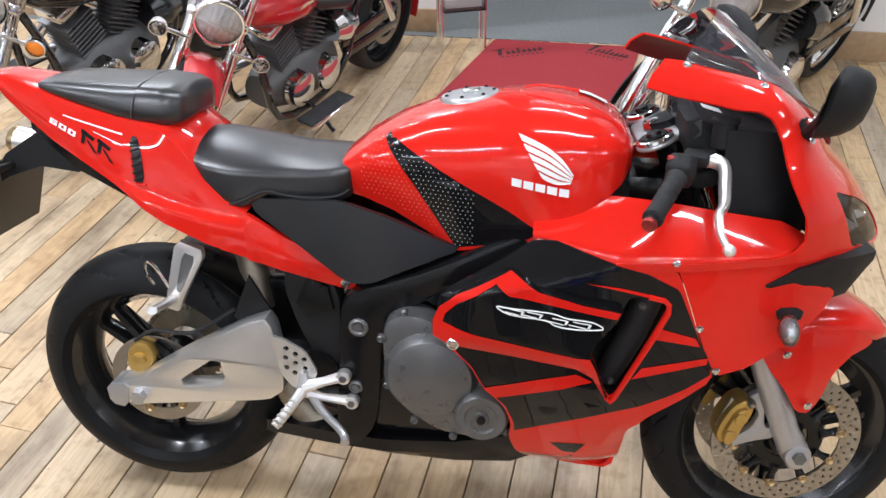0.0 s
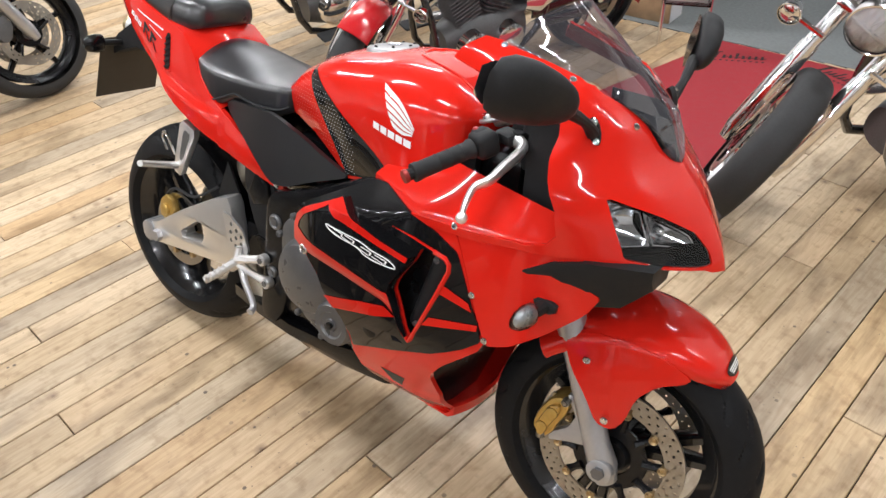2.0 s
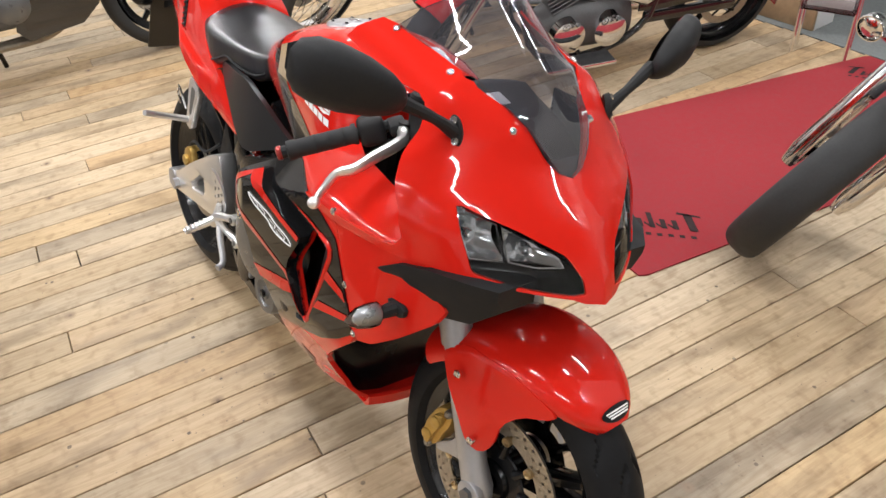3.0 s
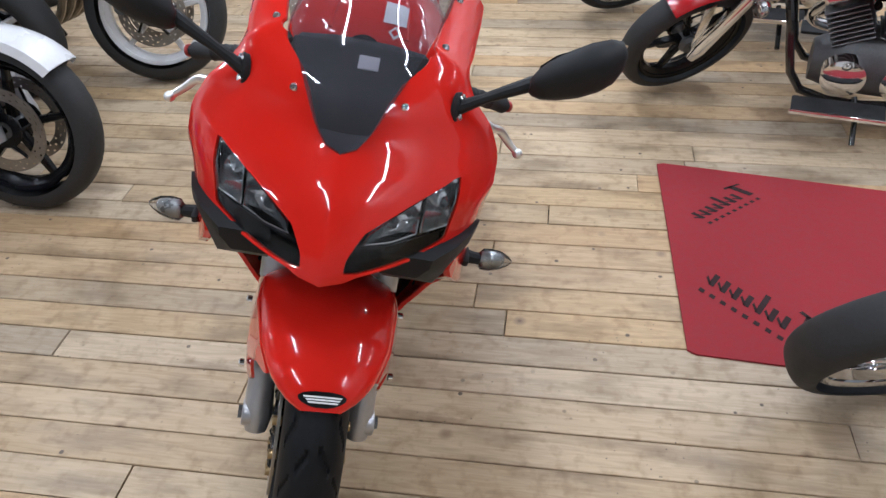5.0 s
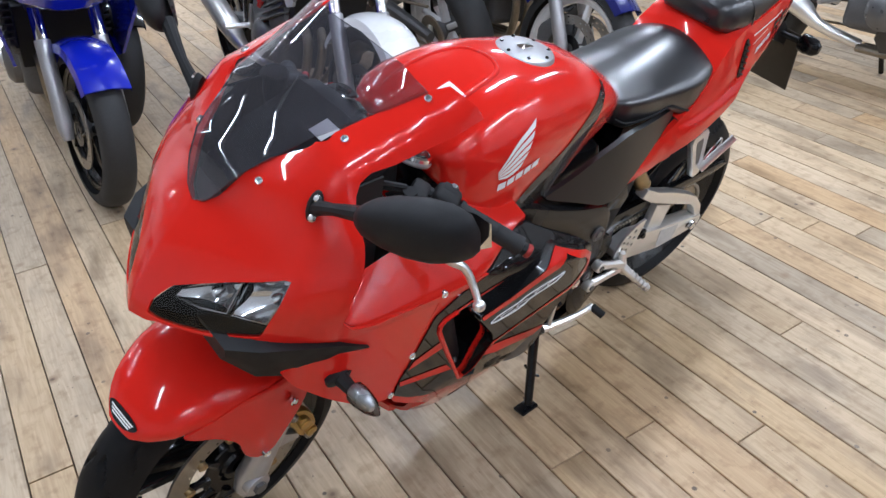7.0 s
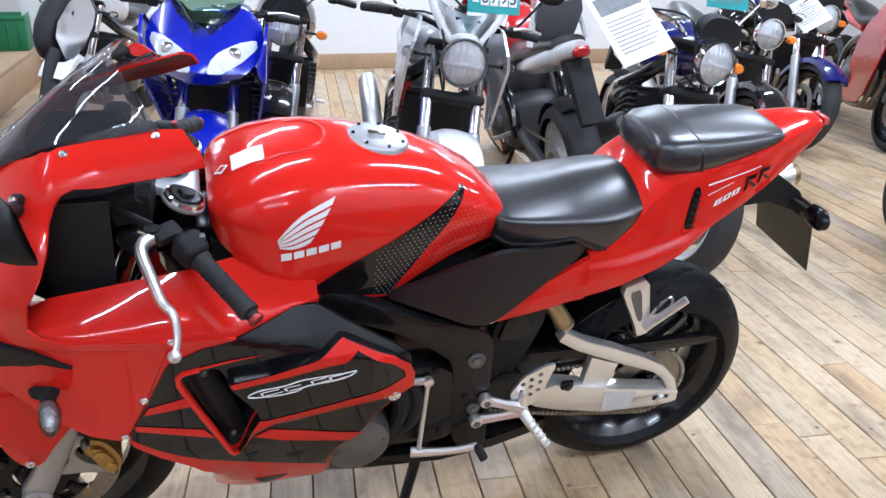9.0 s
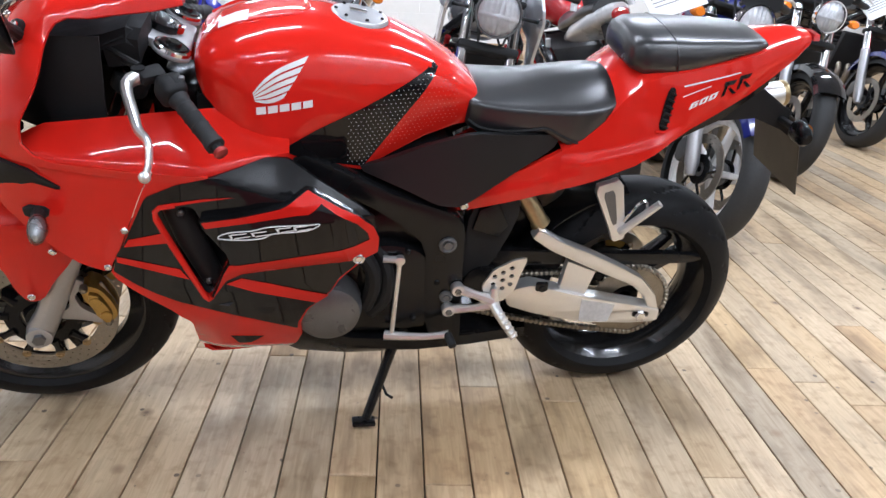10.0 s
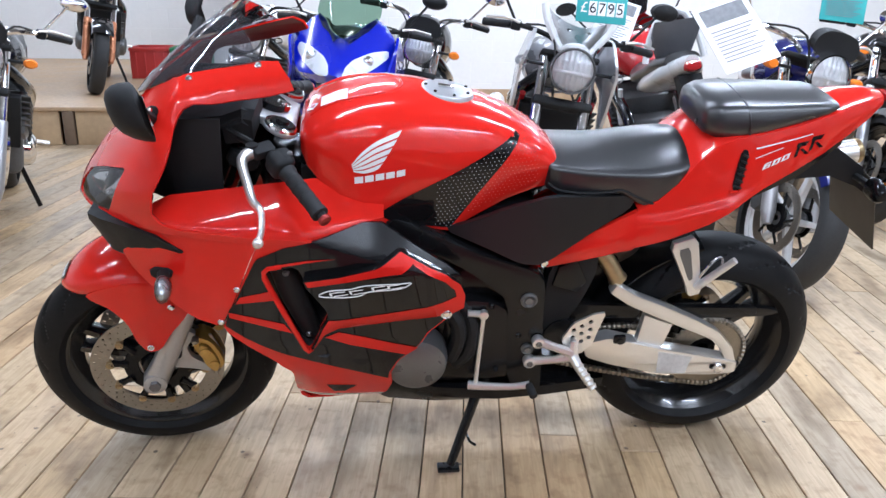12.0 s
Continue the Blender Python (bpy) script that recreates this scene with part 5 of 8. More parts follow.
def fender_at(u, v):
    """Front fender: v runs from its rear edge (0) to the tip (1) over the tyre, u across."""
    ang = radians(128 - 74 * v)
    s, a = (1 if u >= 0 else -1), abs(u)
    wide = interp(v, [(0, 0.132), (0.45, 0.128), (0.7, 0.112), (0.85, 0.090), (0.94, 0.066), (1.0, 0.036)])
    rr = 0.322 + 0.012 * math.sin(v * 3.1) - 0.008 * v
    depth = interp(v, [(0, 0.060), (0.6, 0.050), (0.85, 0.036), (1.0, 0.016)])
    t = a * math.pi / 2
    y = s * wide * math.sin(t) ** 0.80
    r = rr - depth * (1 - math.cos(t) ** 0.85)
    if v > 0.8:
        r -= 0.010 * ((v - 0.8) / 0.2) ** 2
    return AXLE_F + Vector((r * math.cos(ang), y, r * math.sin(ang)))


def skirt_y(x, z):
    """Side of the fender: on its skin above the lower edge, a slight bulge below."""
    d = Vector((x - AXLE_F.x, z - AXLE_F.z))
    v = min(max((128 - math.degrees(math.atan2(d.y, d.x))) / 74, 0.0), 0.9)
    wide = interp(v, [(0, 0.132), (0.45, 0.128), (0.7, 0.112), (0.85, 0.090), (0.94, 0.066)])
    q = (0.322 + 0.012 * math.sin(v * 3.1) - 0.008 * v - d.length) / interp(v, [(0, 0.060), (0.6, 0.050), (0.85, 0.036)])
    if q >= 1:
        return wide + 0.002 + 0.008 * math.sin(min((q - 1) * 0.9, 3.1))
    return wide * math.sin(math.acos(max(1 - max(q, 0.02), 0.0) ** (1 / 0.85))) ** 0.80 + 0.002


fend = part("front_fender", sheet([(-1, 0), (1, 0), (1, 1), (-1, 1)], fender_at, (0.09, 0.045), (), lambda p, u, v: p + (AXLE_F - p).normalized() * 0.010), RED, bike, "glossy red front fender", STEER, 45)
for s in (-1, 1):
    part("fender_skirt", side_sheet(rounded([(1.285, 0.50), (1.255, 0.553), (1.300, 0.585), (1.385, 0.592), (1.455, 0.575), (1.498, 0.548), (1.485, 0.535), (1.445, 0.522), (1.415, 0.485), (1.405, 0.425), (1.388, 0.398), (1.355, 0.405), (1.325, 0.455)], 1, 0.2), skirt_y, s, 0.010, (), 0.0, 0.006), RED, fend, "", STEER, 50)
    for bx, bz in ((1.312, 0.535), (1.372, 0.425)):
        part("fender_bolt", bolt((bx, s * 0.144, bz), r=0.008, sgn=s), CHROME, fend, "", STEER)
part("fender_badge", sheet([(math.cos(k * 0.4488) * 0.40, 0.952 + math.sin(k * 0.4488) * 0.033) for k in range(14)], lambda u, v: fender_at(u, v) + (fender_at(u, v) - AXLE_F).normalized() * 0.002, (0.1, 0.02)), SATIN, fend, "oval black dealer badge", STEER)
for k in range(3):
    part("badge_bar", sheet([(-0.26 + k * 0.02, 0.938 + k * 0.011), (0.27, 0.938 + k * 0.011), (0.27, 0.945 + k * 0.011), (-0.26 + k * 0.02, 0.945 + k * 0.011)], lambda u, v: fender_at(u, v) + (fender_at(u, v) - AXLE_F).normalized() * 0.003, (0.1, 0.02)), WHITE_DECAL, fend, "", STEER)
# --- fairing, screen, lamps ---
MID = [(1.092, 0.720), (1.077, 0.750), (0.985, 0.752), (0.918, 0.762), (0.874, 0.770), (0.835, 0.764), (0.79, 0.736), (0.676, 0.666), (0.660, 0.612), (0.687, 0.570), (0.735, 0.525), (0.755, 0.488), (0.80, 0.436), (0.815, 0.390),
       (0.812, 0.345), (0.826, 0.300), (0.858, 0.246), (0.93, 0.216), (1.00, 0.206), (1.032, 0.228), (1.036, 0.327), (1.034, 0.395), (1.070, 0.448), (1.168, 0.545), (1.139, 0.606)]
INTAKE = [(1.068, 0.690), (1.070, 0.670), (1.000, 0.490), (0.993, 0.482), (0.984, 0.492), (0.958, 0.556), (0.946, 0.580), (0.952, 0.603), (0.970, 0.632), (0.986, 0.655), (1.006, 0.699)]
HUMP = [(0.988, 0.660), (0.993, 0.676), (0.921, 0.685), (0.848, 0.703), (0.797, 0.731), (0.704, 0.680), (0.672, 0.650), (0.660, 0.618), (0.661, 0.587), (0.688, 0.574), (0.80, 0.562), (0.926, 0.545), (0.956, 0.529), (0.988, 0.476), (0.982, 0.492), (0.956, 0.556), (0.944, 0.580), (0.950, 0.603), (0.969, 0.632)]
BLACK = [(1.150, 0.592), (1.135, 0.614), (1.085, 0.716), (1.03, 0.741), (0.976, 0.754), (0.918, 0.764), (0.874, 0.773), (0.833, 0.768), (0.788, 0.741), (0.70, 0.688), (0.672, 0.668), (0.663, 0.612), (0.690, 0.574), (0.737, 0.528), (0.758, 0.490), (0.802, 0.440), (0.820, 0.396), (0.822, 0.370), (0.869, 0.392), (0.956, 0.430), (1.05, 0.474), (1.122, 0.522), (1.160, 0.556)]
SIDE_REDS = [
    [(1.124, 0.627), (1.060, 0.641), (1.050, 0.619), (1.134, 0.611)],
    [(1.150, 0.590), (1.040, 0.558), (1.024, 0.533), (1.150, 0.577)],
    [(0.957, 0.520), (0.927, 0.533), (0.867, 0.517), (0.757, 0.484), (0.782, 0.461), (0.90, 0.497)],
    [(0.928, 0.7165), (0.988, 0.713), (1.055, 0.702), (1.062, 0.694), (0.988, 0.7075)]]
HUMP_REDS = [
    [(0.990, 0.674), (0.921, 0.684), (0.848, 0.702), (0.797, 0.730), (0.768, 0.712), (0.797, 0.690), (0.819, 0.688), (0.91, 0.672), (0.984, 0.661)],
    [(0.795, 0.7285), (0.704, 0.679), (0.673, 0.650), (0.661, 0.620), (0.662, 0.587), (0.688, 0.575), (0.80, 0.563), (0.926, 0.546), (0.956, 0.530), (0.986, 0.482), (0.958, 0.556), (0.946, 0.578), (0.925, 0.577), (0.866, 0.586), (0.714, 0.612), (0.680, 0.622), (0.684, 0.638), (0.706, 0.664), (0.768, 0.704)]]
HUMP_FOOT = [(0.66, 0.578), (0.69, 0.570), (0.80, 0.558), (0.926, 0.541), (0.956, 0.525), (0.99, 0.472)]
# outline and letter-like slashes of the model marking, as plain closed strokes
MARK = [(0.962, 0.640), (0.944, 0.652), (0.900, 0.656), (0.868, 0.664), (0.800, 0.667), (0.776, 0.669), (0.800, 0.655), (0.862, 0.649), (0.880, 0.640), (0.915, 0.636)]


def hump_y(x, z):
    foot = min(max((z - interp(x, HUMP_FOOT)) / 0.045, 0), 1)
    return side_y(x, z) + 0.003 + 0.019 * min(max((x - 0.655) * 12, 0), 1) * foot * (2 - foot)


for s in (-1, 1):
    hole = rounded(INTAKE, 1, 0.15)
    mid = part("side_fairing", side_sheet(rounded(MID, 1, 0.12), side_y, s, 0.016, [hole]), RED, bike, "red side fairing with black graphics")
    part("fairing_graphic", side_sheet(rounded(BLACK, 1, 0.06), side_y, s, 0.016, [hole], 0.0030, 0.008), DECAL, mid, "black decal")
    for q in SIDE_REDS:
        part("fairing_graphic", side_sheet(q, side_y, s, 0.016, (), 0.0046, 0), STRIPE, mid, "red stripe")
    hump = part("air_scoop_panel", side_sheet(rounded(HUMP, 1, 0.10), hump_y, s, 0.010, (), 0.0, 0.03), DECAL, bike, "raised black scoop panel with red stripes")
    for q in HUMP_REDS:
        part("fairing_graphic", side_sheet(rounded(q, 1, 0.04), hump_y, s, 0.010, (), 0.0014, 0), STRIPE, hump, "red stripe")
    # model marking as plain slanted strokes inside a pale outline
    ring = smooth_line([(x, z, 0) for x, z in MARK], 3, True)
    part("marking_outline", tube([(p.x, s * (hump_y(p.x, p.y) + 0.0016), p.y) for p in ring + ring[:1]], 0.0013, 5), WHITE_DECAL, hump, "pale outline of a marking")
    for x, z, n in ((0.935, 0.6435, 0.030), (0.895, 0.6475, 0.026), (0.850, 0.656, 0.026), (0.818, 0.659, 0.024)):
        for q in ([(x, z - 0.005), (x - n, z + 0.000), (x - n - 0.004, z + 0.003), (x - 0.003, z - 0.002)], [(x + 0.006, z + 0.003), (x - n + 0.006, z + 0.0065), (x - n + 0.004, z + 0.009), (x + 0.003, z + 0.006)], [(x + 0.004, z - 0.003), (x + 0.000, z - 0.003), (x + 0.003, z + 0.005), (x + 0.008, z + 0.005)]):
            part("marking_bar", side_sheet(q, hump_y, s, 0.05, (), 0.003, 0), WHITE_DECAL, hump, "plain white marking bar")
    # lining of the intake, rolled lip round it, red edge of the scoop
    part("intake_lining", side_sheet([(1.13, 0.735), (0.885, 0.735), (0.90, 0.50), (0.955, 0.462), (1.05, 0.462)], lambda x, z: 0.175 - 0.25 * (x - 0.98) + 1.1 * max(0.53 - z, 0), s, 0.03, (), 0, 0.0), SATIN, bike, "dark intake lining")
    part("intake_lip", tube([(x, s * (side_y(x, z) + 0.003), z) for x, z in ((1.035, 0.700), (1.062, 0.695), (1.071, 0.686), (1.072, 0.672), (1.050, 0.612), (1.000, 0.488), (0.993, 0.478), (0.986, 0.486))], 0.0052, 8), RED, mid)
    part("intake_tube", tube([(1.045, s * 0.215, 0.690), (1.02, s * 0.212, 0.60), (0.985, s * 0.208, 0.50)], [0.026, 0.027, 0.022], 14, 3), MAT_BLACK, bike, "glossy black duct inside the intake")
    part("intake_screw", bolt((1.030, s * 0.238, 0.672), r=0.007, sgn=s), CAST, mid)
    part("intake_screw", bolt((0.992, s * 0.232, 0.510), r=0.006, sgn=s), CAST, mid)
    part("drain_hole", lathe([(0, 0.001), (0.016, 0.001), (0.019, 0.0)] if s > 0 else [(0, -0.001), (0.016, -0.001), (0.019, 0.0)], (0.883, s * (side_y(0.883, 0.449) + 0.002), 0.449), "y", 16), SATIN, mid)
    for bx, bz, r in ((0.70, 0.577, 0.012), (1.072, 0.766, 0.007), (1.128, 0.646, 0.007), (1.168, 0.565, 0.007)):
        f = hump_y if bx < 0.8 else side_y
        part("panel_bolt", bolt((bx, s * (f(bx, bz) + 0.001), bz), r=r, sgn=s), CHROME, mid)
    part("belly_slot", side_sheet([(0.893, 0.340), (0.963, 0.345), (0.952, 0.322), (0.940, 0.290), (0.915, 0.318)], side_y, s, 0.02, (), 0.001, 0), SATIN, mid, "dark slot")
    # cheek under the nose, with its signal and black air duct
    part("cheek_panel", side_sheet(rounded([(1.076, 0.764), (1.079, 0.750), (1.094, 0.718), (1.141, 0.606), (1.170, 0.552), (1.22, 0.575), (1.28, 0.625), (1.335, 0.680), (1.352, 0.715), (1.325, 0.735), (1.29, 0.742), (1.32, 0.79), (1.20, 0.778)], 1, 0.12), side_y, s, 0.016), RED, bike, "glossy red front cheek panel")
    part("air_duct", loft([[(x, s * (yo - t * (yo - yi)), z) for t, z in ((0, zt), (0.02, zm), (0.25, zb), (1, zb), (1, zt))] for x, yo, yi, zt, zm, zb in ((1.222, 0.2595, 0.21, 0.738, 0.735, 0.730), (1.27, 0.2555, 0.15, 0.770, 0.753, 0.715), (1.33, 0.239, 0.12, 0.786, 0.761, 0.692), (1.38, 0.211, 0.10, 0.786, 0.763, 0.700), (1.418, 0.173, 0.09, 0.780, 0.763, 0.738))]), MAT_BLACK, bike, "black plastic air duct")
    sig = part("turn_signal", loft([[(1.262 - 0.10 * (y - 0.28) + 0.017 * r * math.cos(a), s * y, 0.676 + 0.024 * r * math.sin(a)) for a in (math.tau * j / 14 for j in range(14))] for y, r in ((0.272, 0.55), (0.280, 0.95), (0.295, 1.0), (0.315, 0.82), (0.330, 0.45), (0.337, 0.12))]), LENS, bike, "clear-lens turn signal on a black stalk")
    part("reflector", loft([[(1.262 - 0.10 * (y - 0.28) + 0.015 * r * math.cos(a), s * y, 0.676 + 0.021 * r * math.sin(a)) for a in (math.tau * j / 14 for j in range(14))] for y, r in ((0.276, 0.8), (0.284, 0.95), (0.300, 0.9), (0.314, 0.72), (0.322, 0.3))]), SIGNAL, sig, "silvered lamp inside the lens")
    part("stalk", join(tube([(1.268, s * 0.245, 0.682), (1.265, s * 0.274, 0.678)], [0.014, 0.011], 10), plate(rounded([(1.245, 0.695), (1.295, 0.695), (1.292, 0.672), (1.255, 0.668)], 1), s * 0.240, s * 0.252, (), 0.004)), MAT_BLACK, sig)

# front lip of the belly pan, closing the two halves behind the wheel
part("belly_lip", loft([[(x + 0.022 * (1 - (y / 0.105) ** 2), y * (1 + 1.5 * (z - 0.21)), z) for x, z in ((0.955, 0.211), (1.018, 0.209), (1.034, 0.222), (1.038, 0.250), (1.030, 0.252), (1.024, 0.228), (1.010, 0.214), (0.955, 0.218))] for y in (-0.104 + 0.026 * k for k in range(9))]), RED, bike)

# dark sheet added behind the lip; it stands for shade in the belly cavity
part("belly_dark_sheet", loft([[(x, -w, z), (x + 0.02, -w * 0.5, z + 0.004), (x + 0.02, w * 0.5, z + 0.004), (x, w, z), (x - 0.03, w * 0.9, z), (x - 0.03, -w * 0.9, z)] for x, w, z in ((0.975, 0.10, 0.214), (0.985, 0.145, 0.27), (0.99, 0.175, 0.34), (1.0, 0.195, 0.42), (1.01, 0.20, 0.50))]), SATIN, bike, "dark sheet added to stand for the shaded belly cavity")

SHELF_OUT = [(0.83, 0.776), (0.885, 0.772), (0.965, 0.760), (1.097, 0.768), (1.215, 0.786), (1.262, 0.802)]
# nose cowl: centre and both sides in one skin, with openings for the lamps and the screen
LAMP = [(0.172, 0.768), (0.178, 0.790), (0.240, 0.824), (0.275, 0.831), (0.41, 0.859), (0.618, 0.891), (0.612, 0.855), (0.606, 0.800), (0.600, 0.791), (0.45, 0.777), (0.33, 0.770), (0.24, 0.766)]
EDGE = [("y", 0.0, 0.750), ("y", 0.036, 0.755), ("y", 0.055, 0.762), ("y", 0.085, 0.766), ("y", 0.135, 0.773), ("y", 0.19, 0.786), ("x", 1.34, 0.786), ("x", 1.30, 0.785), ("x", 1.255, 0.779), ("x", 1.19, 0.768), ("x", 1.10, 0.752), ("x", 0.985, 0.742), ("x", 0.972, 0.757), ("x", 1.10, 0.768), ("x", 1.215, 0.785), ("x", 1.255, 0.798), ("x", 1.270, 0.818), ("x", 1.262, 0.862), ("x", 1.235, 0.91), ("x", 1.224, 0.939), ("x", 1.219, 0.969), ("x", 1.210, 0.990), ("x", 1.199, 1.004), ("x", 1.180, 1.013), ("x", 1.142, 1.016), ("x", 1.097, 1.025), ("x", 1.04, 1.035), ("x", 0.992, 1.048),
        ("x", 1.000, 1.066), ("x", 1.022, 1.086), ("x", 1.06, 1.081), ("x", 1.12, 1.067), ("x", 1.16, 1.058), ("x", 1.199, 1.049), ("x", 1.225, 1.040), ("x", 1.25, 1.023), ("y", 0.078, 1.008), ("y", 0.063, 0.987), ("y", 0.051, 0.962), ("y", 0.039, 0.940), ("y", 0.024, 0.925), ("y", 0.0, 0.917)]
edge_r = [nose_pt(*q) for q in EDGE]
lamp_r = rounded(LAMP, 1, 0.12)
nose = part("nose_cowl", sheet(edge_r + [(-u, z) for u, z in edge_r[-2:0:-1]], nose_at, (0.05, 0.012), (lamp_r, [(-u, z) for u, z in lamp_r[::-1]]), lambda p, u, z: p + (Vector((1.15, 0, 0.86)) - p).normalized() * 0.005), RED, bike, "glossy red nose cowl", smooth=40)
COWL_C = Vector((1.15, 0, 0.86))
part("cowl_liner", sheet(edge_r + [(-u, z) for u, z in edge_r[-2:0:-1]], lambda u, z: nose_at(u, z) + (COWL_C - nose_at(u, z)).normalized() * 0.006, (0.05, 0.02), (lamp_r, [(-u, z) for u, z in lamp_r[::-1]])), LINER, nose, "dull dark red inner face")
INWARD = Vector((-1, 0, -0.1))
for s in (-1, 1):
    q = [(s * u, z) for u, z in lamp_r]
    lamp = part("headlamp", sheet(q, lambda u, z: nose_at(u, z) + INWARD * 0.002, (0.05, 0.02)), LENS, bike, "clear twin headlamp with dark surround")
    part("housing", sheet(q, lambda u, z: nose_at(u, z) + INWARD * (0.055 + 0.02 * math.sin(z * 70)), (0.05, 0.012), (), lambda p, u, z: nose_at(u, z) + INWARD * 0.004), SATIN, lamp, "black lamp housing")
    for cell in (((0.25, 0.806), (0.262, 0.819), (0.36, 0.843), (0.452, 0.861), (0.456, 0.812), (0.36, 0.806)), ((0.474, 0.812), (0.470, 0.864), (0.600, 0.885), (0.598, 0.850), (0.590, 0.812))):
        q2 = [(s * u, z) for u, z in cell]
        mu, mz = sum(p[0] for p in q2) / len(q2), sum(p[1] for p in q2) / len(q2)
        bowl = part("reflector", sheet(q2, lambda u, z: nose_at(u, z) + INWARD * (0.010 + 0.030 * max(1 - ((u - mu) / 0.11) ** 2 - ((z - mz) / 0.034) ** 2, 0)), (0.012, 0.004)), BRIGHT, lamp, "bright bowl reflector")
        part("reflector_rim", tube([nose_at(u, z) + INWARD * 0.009 for u, z in q2 + q2[:1]], 0.0016, 6), CHROME, bowl)
        part("bulb_shroud", lathe([(0, 0.008), (0.007, 0.008), (0.011, 0.002), (0.012, -0.01)], nose_at(mu, mz) + INWARD * 0.030, "x", 14), BRIGHT, lamp)
    for k, p in enumerate(((1.308, 0.088, 0.983), (1.192, 0.132, 1.045), (1.06, 0.152, 1.076))):
        u, z = (u_y(p[1], p[2] - 0.003) if k == 0 else u_x(p[0], p[2])), p[2]
        c = nose_at(s * u, z)
        n = Vector((0.5, s * 0.45, 0.7)).normalized()
        part("screen_screw", lathe([(0, 0.004), (0.003, 0.0035), (0.0032, 0.002), (0.0055, 0.0038), (0.007, 0.001), (0.007, -0.003)], (0, 0, 0), "z", 12), CHROME, nose, "", Matrix.Translation(c) @ n.to_track_quat("Z", "Y").to_matrix().to_4x4())
    # mirror
    base = nose_at(s * u_x(1.262, 0.978), 0.978)
    n = Vector((0.45, s * 0.75, 0.45)).normalized()
    mir = part("mirror", loft([[Vector((1.245 - 0.35 * (y - 0.29) + dx + 0.012 * (1 - r) , s * y, 1.046 + 0.30 * (y - 0.29) + dz)) for dx, dz in ((0.054 * r * math.cos(a) * (1.0 if math.cos(a) > 0 else 0.14) + 0.012 * r * math.sin(a), 0.050 * r * math.copysign(abs(math.sin(a)) ** 0.7, math.sin(a))) for a in (math.tau * j / 20 for j in range(20)))] for y, r in ((0.276, 0.26), (0.283, 0.46), (0.298, 0.68), (0.325, 0.88), (0.360, 1.0), (0.390, 0.97), (0.412, 0.78), (0.424, 0.42))]), MAT_BLACK, bike, "matt black teardrop mirror housing", smooth=50)
    part("mirror_stem", tube([base + Vector((0, s * 0.006, 0.002)), Vector((1.262, s * 0.215, 1.006)), Vector((1.250, s * 0.285, 1.040))], [0.012, 0.0085, 0.013], 10, 3), MAT_BLACK, mir)
    part("mirror_glass", loft([[Vector((1.245 - 0.35 * (y - 0.29) - 0.008, s * y, 1.046 + 0.30 * (y - 0.29) + f * h)) + Vector((0.012 * f * h / 0.056, 0, 0)) for f in (-1, 1)] for y, h in ((0.288, 0.022), (0.31, 0.036), (0.36, 0.040), (0.41, 0.032), (0.428, 0.02))], caps=False, closed=False), CHROME, mir, "mirror glass")
    foot = part("mirror_foot", loft([[base + n * h + Vector((-0.55 * s * 0, 0, 0)) + (Vector((-0.3, 0, 0.95)).normalized() * (0.026 * r * math.sin(a)) + Vector((0.85, s * -0.5, 0.2)).normalized() * (0.011 * r * math.cos(a))) for a in (math.tau * j / 16 for j in range(16))] for h, r in ((-0.004, 1.0), (0.006, 1.0), (0.010, 0.75))]), MAT_BLACK, mir)
    for d in (-0.016, 0.016):
        part("foot_bolt", lathe([(0, 0.003), (0.003, 0.003), (0.006, 0.002), (0.006, -0.002)], (0, 0, 0), "z", 8), CHROME, foot, "", Matrix.Translation(base + n * 0.011 + Vector((-0.3, 0, 0.95)).normalized() * d) @ n.to_track_quat("Z", "Y").to_matrix().to_4x4())
    # shelf of the fairing beside the tank
    part("fairing_shelf", sheet([(0.830, 0.0), (1.285, 0.0), (1.285, 1.0), (0.830, 1.0)], lambda x, t: Vector((x, s * ((side_y(x, interp(x, SHELF_OUT)) + 0.002) * (1 - t) + interp(x, [(0.83, 0.150), (0.90, 0.145), (0.96, 0.140), (1.04, 0.180), (1.26, 0.200)]) * t),
         interp(x, SHELF_OUT) * (1 - t ** 0.8) + interp(x, [(0.83, 0.790), (0.90, 0.812), (0.95, 0.838), (1.04, 0.848), (1.19, 0.836), (1.25, 0.832), (1.285, 0.812)]) * t ** 0.8)), (0.02, 0.1), (), lambda p, x, t: p + Vector((0, 0, -0.012))), RED, bike, "red inner fairing shelf", smooth=50)

# windscreen
def screen_at(u, t):
    cx, cz = interp(t, [(0, 1.366), (0.25, 1.325), (0.5, 1.262), (0.75, 1.193), (1.0, 1.122)]), interp(t, [(0, 0.915), (0.25, 0.980), (0.5, 1.042), (0.75, 1.101), (1.0, 1.153)])
    ey = interp(t, [(0, 0.004), (0.06, 0.028), (0.15, 0.049), (0.25, 0.066), (0.4, 0.090), (0.5, 0.108), (0.75, 0.136), (1.0, 0.150)])
    ex, ez = interp(t, [(0, 1.364), (0.06, 1.358), (0.15, 1.340), (0.25, 1.316), (0.4, 1.262), (0.5, 1.222), (0.75, 1.12), (1.0, 1.036)]), interp(t, [(0, 0.919), (0.06, 0.929), (0.15, 0.959), (0.25, 0.990), (0.4, 1.019), (0.5, 1.043), (0.75, 1.069), (1.0, 1.087)])
    a = abs(u)
    return Vector((cx + (ex - cx) * a ** 2.1, u * ey, cz + (ez - cz) * a ** 2.3))


